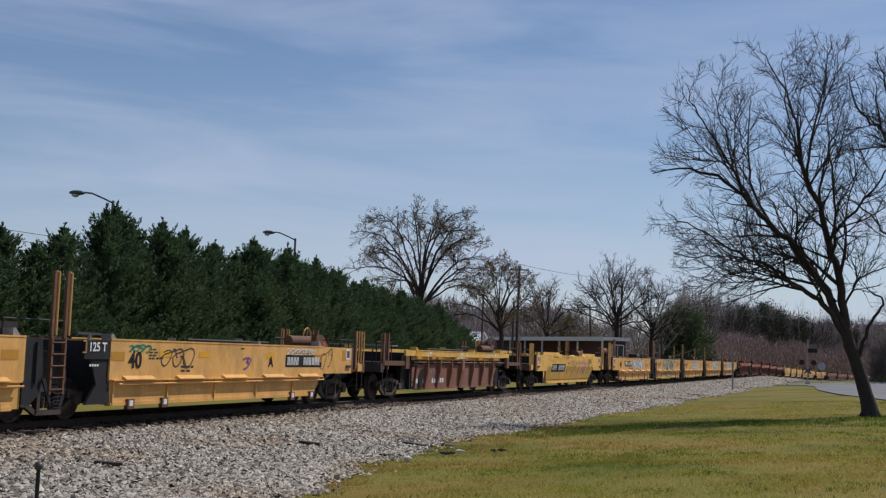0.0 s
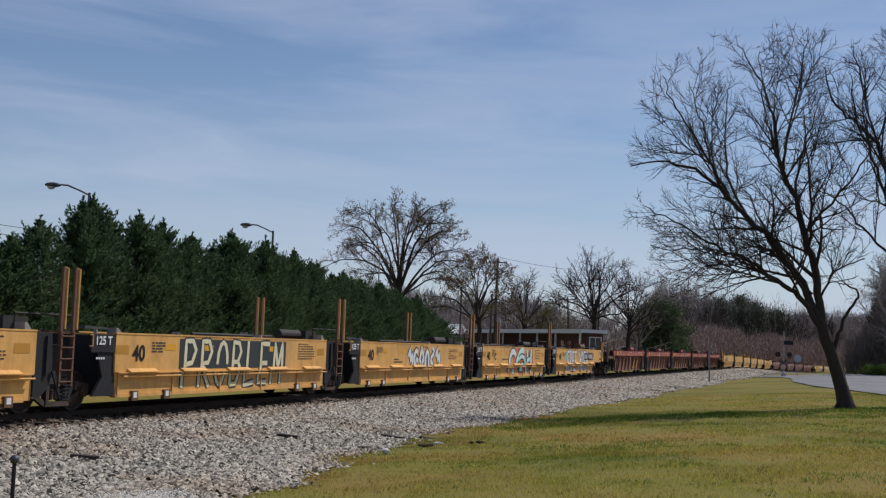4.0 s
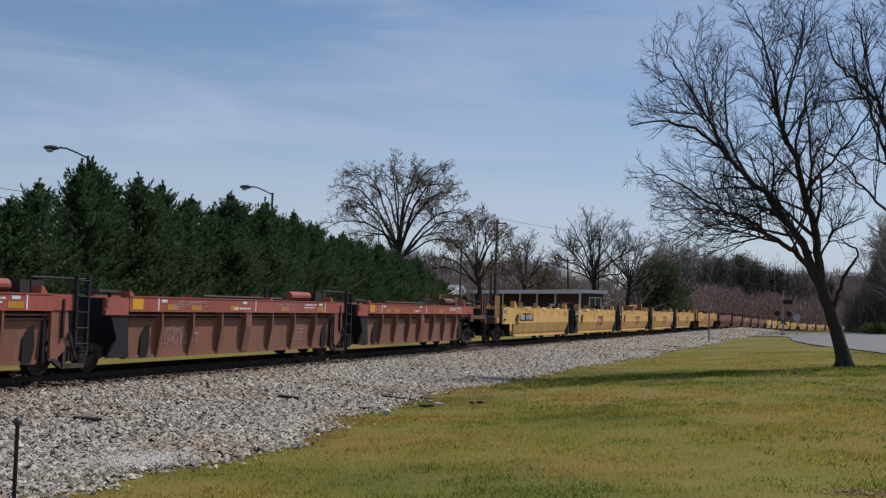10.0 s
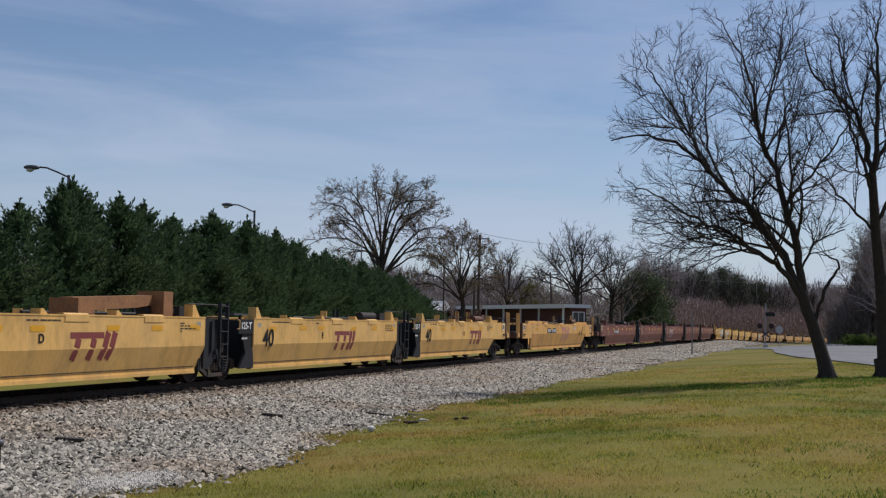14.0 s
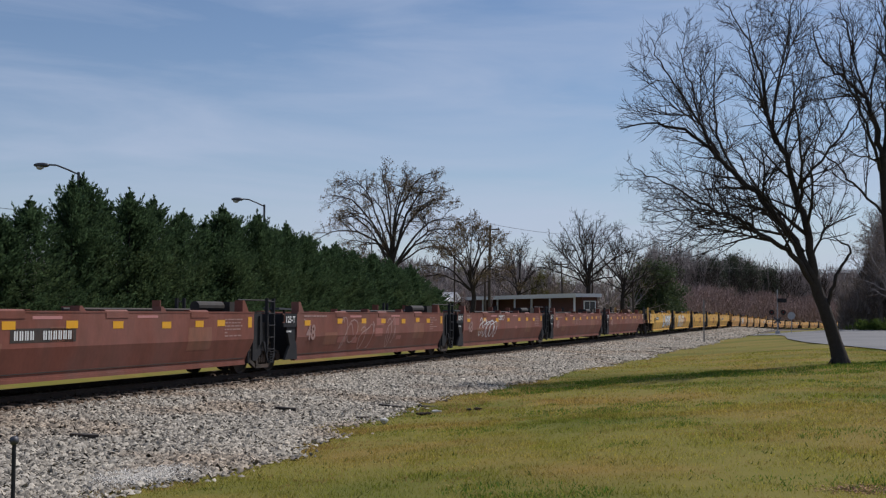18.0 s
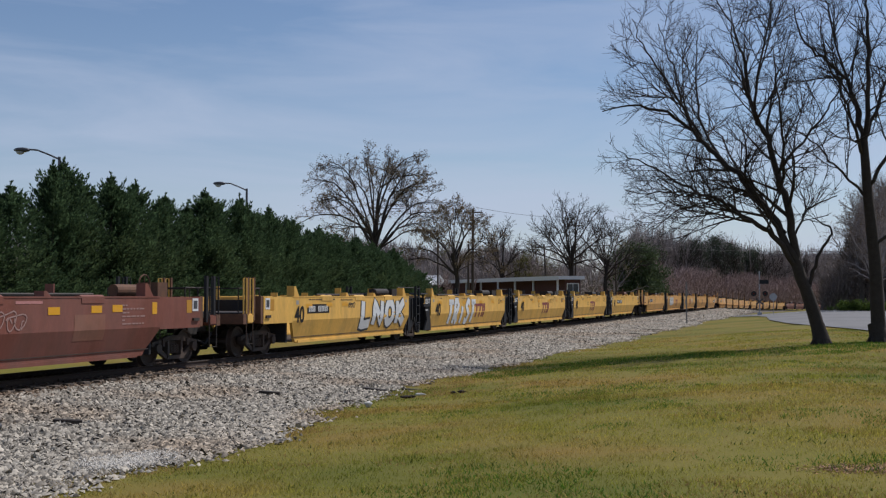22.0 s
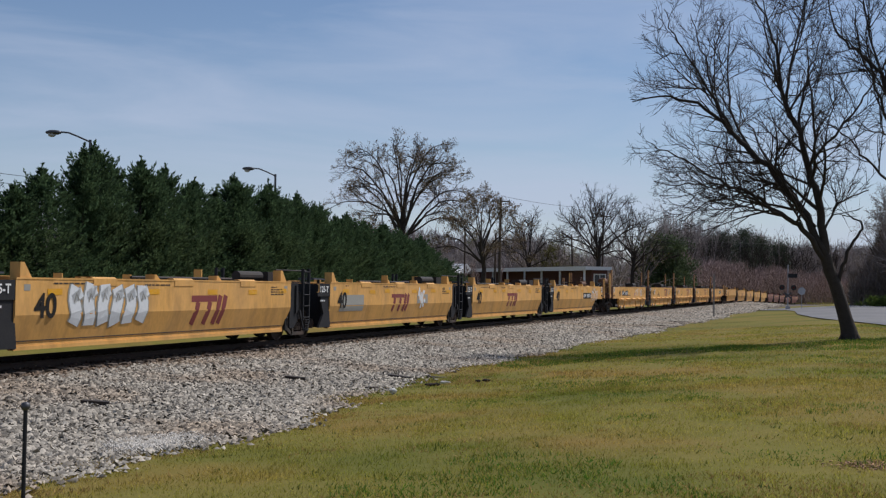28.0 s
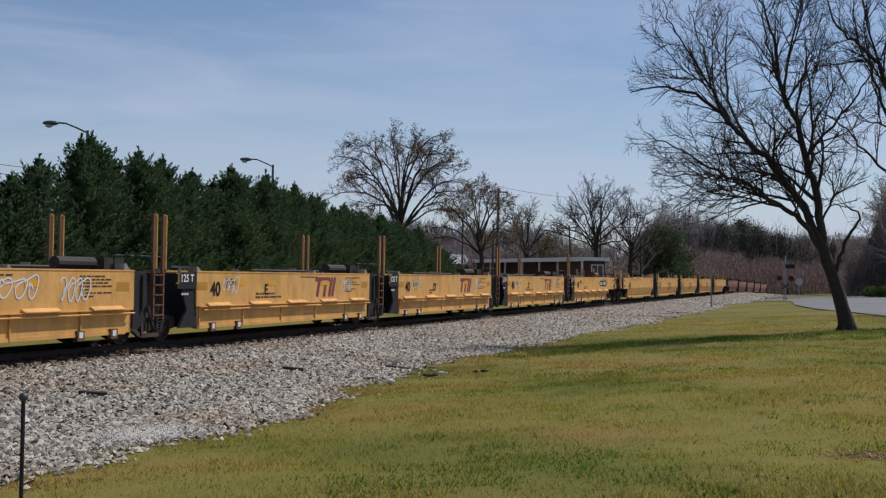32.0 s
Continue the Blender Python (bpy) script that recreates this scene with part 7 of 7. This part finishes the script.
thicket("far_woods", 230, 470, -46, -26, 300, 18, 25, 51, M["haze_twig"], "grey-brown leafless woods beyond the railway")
thicket("far_woods", 205, 430, -24, -14, 140, 6, 11, 52, M["red_twig"], "reddish brown thicket along the railway")
thicket("far_woods", 40, 140, -120, -80, 24, 4, 7, 53, M["haze_twig"], "leafless trees behind the hedge and shed")
thicket("far_woods", 112, 150, 20, 48, 90, 8, 14, 54, M["twig"], "bare brushwood at the asphalt lot's far side")
thicket("far_woods", 62, 82, -26, -18, 40, 2.5, 4.5, 55, M["red_twig"], "brown shrubs under the old tree")
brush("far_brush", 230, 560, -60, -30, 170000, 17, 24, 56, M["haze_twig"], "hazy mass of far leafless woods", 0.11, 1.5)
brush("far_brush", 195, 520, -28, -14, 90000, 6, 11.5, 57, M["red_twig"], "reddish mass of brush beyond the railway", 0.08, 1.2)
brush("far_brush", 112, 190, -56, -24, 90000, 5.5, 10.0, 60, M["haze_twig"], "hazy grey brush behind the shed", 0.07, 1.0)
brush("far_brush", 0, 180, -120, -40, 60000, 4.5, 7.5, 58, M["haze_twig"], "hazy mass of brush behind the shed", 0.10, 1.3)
brush("far_brush", 112, 152, 17, 48, 120000, 11, 18, 59, M["dark_twig"], "dark bare brush beyond the asphalt lot", 0.045, 0.9, 6.0)


def leafy(name, x, y, h, w, seed, n, material, label, cat="tree", lift=0.15, size=0.3):
    """An evergreen with an uneven crown of leaf clumps on a short trunk."""
    g = np.random.default_rng(seed)
    th = tagged(new(name), label, cat)
    bm = B()
    rod(bm, (0, 0, -0.5), (0, 0, h * 0.7), h * 0.03, 7, 0.03)
    part("trunk", bm, M["bark"], th)
    nc = 26
    cc = np.stack([g.normal(0, w * 0.22, nc), g.normal(0, w * 0.22, nc), h * (lift + (0.95 - lift) * g.random(nc))], 1)
    cc[:, :2] *= (1.3 - 1.0 * (cc[:, 2:] / h))
    k = g.integers(0, nc, n)
    p = cc[k] + g.normal(0, w * 0.11, (n, 3)) * (1, 1, 0.7)
    p[:, 2] = np.maximum(p[:, 2], 0.05)
    v = p[:, None] + g.normal(0, size, (n, 3, 3))
    o = soup("crown", v, [(0, 1, 2)], material)
    o.parent = th
    th.location = (x, y, ground_z(x, y))
    return th


leafy("evergreen_tree", 34.0, 196, 10.6, 11.0, 61, 13000, M["evergreen"], "rounded dark green evergreen before the woods", "tree", 0.15, 0.17)
leafy("evergreen_tree", 39.0, 206, 8.6, 7.0, 62, 6000, M["evergreen"], "lower dark green evergreen before the woods", "tree", 0.15, 0.17)
for i, (q, d, h, w) in enumerate(((330, -30, 22, 13), (345, -28, 24, 13), (362, -28, 22, 13), (318, -30, 20, 11), (385, -28, 21, 13))):
    p = beside(q, d)
    leafy("pine_tree", p.x, p.y, h, w, 70 + i, 7000, M["pine"], "dark far pine above the leafless woods", "tree", 0.25, 0.24)
for i, (x, y) in enumerate(((45.6, 130), (46.9, 129.2), (48.4, 128.4), (50.0, 127.5), (51.6, 126.6), (53.2, 125.8))):
    leafy("bush", x, y, 0.95, 2.2, 90 + i, 2200, M["bush"], "clipped bright green bush at the lot's edge", "bush", 0.05, 0.08)


# ---- lamps, poles and wires ----
def street_lamp(x, y, h, arm, turn):
    th = tagged(new("street_lamp"), "dark street lamp with a curved arm behind the hedge", "street lamp", "street lamps behind the hedge")
    bm = B()
    rod(bm, (0, 0, -0.6), (0, 0, h), 0.10, 10, 0.07)
    part("pole", bm, M["steel"], th)
    bm = B()
    rods(bm, [(0, 0, h - 0.12), (-arm * 0.35, 0, h + 0.12), (-arm * 0.7, 0, h + 0.33), (-arm, 0, h + 0.36)], 0.045, 8)
    part("arm", bm, M["steel"], th)
    bm = B()
    bmesh.ops.create_icosphere(bm, subdivisions=2, radius=1, matrix=Matrix.Translation((-arm - 0.28, 0, h + 0.33)) @ Matrix.Diagonal((0.42, 0.17, 0.13, 1)))
    hd = part("lamp_head", bm, M["steel"], th, smooth=True)
    bm = B()
    bmesh.ops.create_icosphere(bm, subdivisions=2, radius=1, matrix=Matrix.Translation((-arm - 0.36, 0, h + 0.22)) @ Matrix.Diagonal((0.2, 0.13, 0.13, 1)))
    part("lens", bm, M["lens"], hd, smooth=True)
    th.matrix_basis = pose(x, y, 0, 0, 0, turn)


street_lamp(-18.4, 59, 8.72, 1.55, 3)
street_lamp(-12.0, 78, 8.85, 1.5, 3)


def utility_pole(x, y, h, r=0.15, arms=1, lean=0, label="weathered wooden utility pole"):
    th = tagged(new("utility_pole"), label, "utility pole", "utility poles")
    bm = B()
    rod(bm, (0, 0, -0.6), (0, 0, h), r, 10, r * 0.7)
    part("pole", bm, M["pole"], th)
    for k in range(arms):
        z = h - 0.35 - k * 0.9
        bm = B()
        box(bm, -0.95, 0.95, -0.05, 0.05, z - 0.06, z + 0.06)
        ca = part("crossarm", bm, M["pole"], th)
        for q in (-0.85, -0.35, 0.85):
            bm = B()
            rod(bm, (q, 0, z + 0.06), (q, 0, z + 0.22), 0.045, 8, 0.03)
            part("insulator", bm, M["steel"], ca)
    th.matrix_basis = pose(x, y, min(0, ground_z(x, y)) + 0.3, 0, lean, 0)
    return th


utility_pole(4.35, 118, 10.7, 0.17, 1, 0.3)
utility_pole(4.0, 121, 7.3, 0.14, 0, 0.5, "bare stub pole beside the utility pole")
utility_pole(0.95, 126, 8.2, 0.11, 0, 0, "thin dark pole by the shed")
utility_pole(13.6, 136, 8.0, 0.13, 1, -2.6, "leaning wooden utility pole by the shed")
utility_pole(25.4, 160, 6.4, 0.17, 0, -1.5, "short dark pole before the woods")
utility_pole(36, 200, 7.5, 0.14, 1, 0, "far wooden utility pole before the woods")
th = tagged(new("lamp_pole"), "thin pale pole rising behind the hedge", "pole")
bm = B()
rod(bm, (0, 0, -0.6), (0, 0, 8.6), 0.07, 8, 0.05)
part("pole", bm, M["pale_pole"], th)
th.location = (-5.7, 91, 0)


def wire(a, b, sag, r=0.022):
    a, b = Vector(a), Vector(b)
    pts = [a.lerp(b, t / 14) - Vector((0, 0, sag * 4 * (t / 14) * (1 - t / 14))) for t in range(15)]
    tagged(tube_mesh("overhead_wire", [[(p, r) for p in pts]], M["black"]), "dark overhead wire between poles", "cable")


utility_pole(-40, 66, 9.4, 0.15, 1)
utility_pole(-18.4, 90, 8.2, 0.15, 1)
utility_pole(17.9, 144.5, 11.0, 0.13, 1)
utility_pole(84, 180, 8.9, 0.15, 1)
wire((4.4, 118, 10.65), (17.9, 144.5, 11.3), 0.3)
wire((4.4, 118, 7.9), (14.2, 136, 7.9), 0.3)
wire((13.6, 136, 7.9), (84, 180, 9.2), 0.9)
wire((13.6, 136, 7.5), (84, 180, 8.8), 0.9)
wire((-40, 66, 9.6), (-18.4, 90, 8.4), 0.5)
wire((-40, 66, 9.0), (-18.4, 90, 7.8), 0.5)


# ---- the low shed beyond the track ----
def shed():
    th = tagged(new("shed"), "long low brick shed with a white roof edge", "building")
    # local x runs along the front from the near corner, y into the depth
    bm = B()
    box(bm, 0, 8, 0.5, 2.3, -0.8, 3.6)
    part("wall", bm, M["brickwall"], th)
    bm = B()
    box(bm, 30, 43.5, 0.2, 2.3, -0.8, 3.6)
    part("wall", bm, M["brickwall"], th)
    bm = B()
    box(bm, 8, 30, 2.0, 2.3, -0.8, 3.6)
    part("wall", bm, M["brickwall"], th)
    bm = B()
    box(bm, -0.5, 44, -0.4, 2.5, 3.6, 3.72)
    roof = part("roof", bm, M["roofgrey"], th)
    bm = B()
    box(bm, -0.55, 44, -0.5, -0.4, 3.42, 3.87)
    part("fascia", bm, M["roofwhite"], roof)
    bm = B()
    box(bm, -0.65, -0.55, -0.5, 2.5, 3.48, 3.85)
    part("fascia", bm, M["roofwhite"], roof)
    for x in (0.3, 7, 12.5, 18, 24, 29.5):
        bm = B()
        box(bm, x - 0.09, x + 0.09, -0.3, -0.12, -0.8, 3.6)
        part("porch_post", bm, M["roofwhite"], th)
    bm = B()
    box(bm, -0.04, 0.0, 0.8, 2.0, 1.7, 3.0)
    wn = part("window", bm, M["glass_dark"], th)
    for y0, y1, z0, z1 in ((0.7, 0.8, 1.6, 3.1), (2.0, 2.1, 1.6, 3.1), (0.8, 2.0, 1.6, 1.7), (0.8, 2.0, 3.0, 3.1), (1.37, 1.43, 1.7, 3.0)):
        bm = B()
        box(bm, -0.07, -0.0, y0, y1, z0, z1)
        part("window_frame", bm, M["roofwhite"], wn)
    d = Vector((-12.6, 40, 0)).normalized()
    th.matrix_world = Matrix(((d.x, d.y, 0, 13.9), (d.y, -d.x, 0, 125), (0, 0, 1, 0), (0, 0, 0, 1)))
    bm = B()
    box(bm, -3, 3, -2.5, 2.5, -0.8, 3.2)
    hs = tagged(new("outbuilding"), "small pale-roofed outbuilding beyond the shed", "building")
    part("wall", bm, M["brickwall"], hs)
    bm = B()
    prism(bm, [(-3.4, 3.2), (3.4, 3.2), (0, 4.5)], -2.9, 2.9)
    part("roof", bm, M["roofwhite"], hs)
    hs.matrix_basis = pose(-1.2, 160, 0, 0, 0, 70)


shed()


def van(x, y, turn):
    th = tagged(new("van"), "white panel van parked under the shed roof", "van")
    bm = B()
    prism(bm, [(-2.4, 0.4), (2.5, 0.4), (2.55, 1.0), (1.9, 1.25), (1.3, 2.0), (-2.4, 2.1)], -0.95, 0.95)
    bmesh.ops.bevel(bm, geom=bm.edges[:], offset=0.06, segments=2, affect="EDGES")
    part("body", bm, M["roofwhite"], th)
    for s in (-1, 1):
        bm = B()
        prism(bm, [(0.4, 1.3), (1.65, 1.3), (1.2, 1.88), (0.4, 1.88)], s * 0.952, s * 0.97)
        part("side_window", bm, M["glass_dark"], th)
        for wx in (-1.5, 1.6):
            bm = B()
            rod(bm, (wx, s * 0.72, 0.33), (wx, s * 0.97, 0.33), 0.33, 16)
            part("wheel", bm, M["black"], th)
    th.matrix_basis = pose(x, y, ground_z(x, y), 0, 0, turn)


van(8.7, 139, 107)


# ---- posts and signals by the crossing ----
def sign_post(x, y):
    th = tagged(new("marker_post"), "thin weathered grey post at the ballast's edge", "post")
    bm = B()
    box(bm, -0.055, 0.055, -0.03, 0.03, -0.4, 3.35)
    part("post", bm, M["pale_pole"], th)
    bm = B()
    box(bm, -0.09, 0.09, -0.05, 0.05, 2.2, 2.6)
    part("marker_plate", bm, M["pale_pole"], th)
    th.location = (x, y, ground_z(x, y) + 0.1)


sign_post(20.9, 96)


def crossing_signal(x, y, turn):
    th = tagged(new("crossing_signal"), "grey railway crossing signal mast with dark lamps", "crossing signal")
    bm = B()
    rod(bm, (0, 0, -0.2), (0, 0, 5.0), 0.07, 10)
    part("mast", bm, M["steel_pale"], th)
    bm = B()
    box(bm, 0.0, 1.0, -0.2, 0.2, 3.55, 4.0)
    part("relay_hood", bm, M["black"], th)
    for q in (-0.62, 0.62):
        bm = B()
        rod(bm, (q, -0.06, 2.45), (q, 0.06, 2.45), 0.30, 18)
        lt = part("lamp_disc", bm, M["black"], th)
        bm = B()
        rod(bm, (q, -0.2, 2.45), (q, -0.06, 2.45), 0.11, 12)
        part("lamp_lens", bm, M["red_lens"], lt)
    for a in (40, -40):
        bm = B()
        box(bm, -0.5, 0.5, -0.03, 0.0, -0.09, 0.09)
        cb = part("crossbuck_blade", bm, M["steel"], th)
        cb.matrix_basis = pose(0, -0.1, 1.55, 0, a, 0)
    bm = B()
    box(bm, -0.25, 0.25, -0.2, 0.2, -0.2, 0.35)
    part("base", bm, M["steel_pale"], th)
    th.matrix_basis = pose(x, y, ground_z(x, y), 0, 0, turn)


crossing_signal(37.2, 133, -15)
th = tagged(new("road_sign"), "grey back of a round road sign on a post", "road sign")
bm = B()
rod(bm, (0, 0, -0.2), (0, 0, 2.3), 0.035, 8)
part("post", bm, M["steel_pale"], th)
bm = B()
rod(bm, (0, -0.02, 1.95), (0, 0.02, 1.95), 0.42, 20)
part("disc", bm, M["steel_pale"], th)
th.location = (38.6, 132.5, ground_z(38.6, 132.5))

motions()
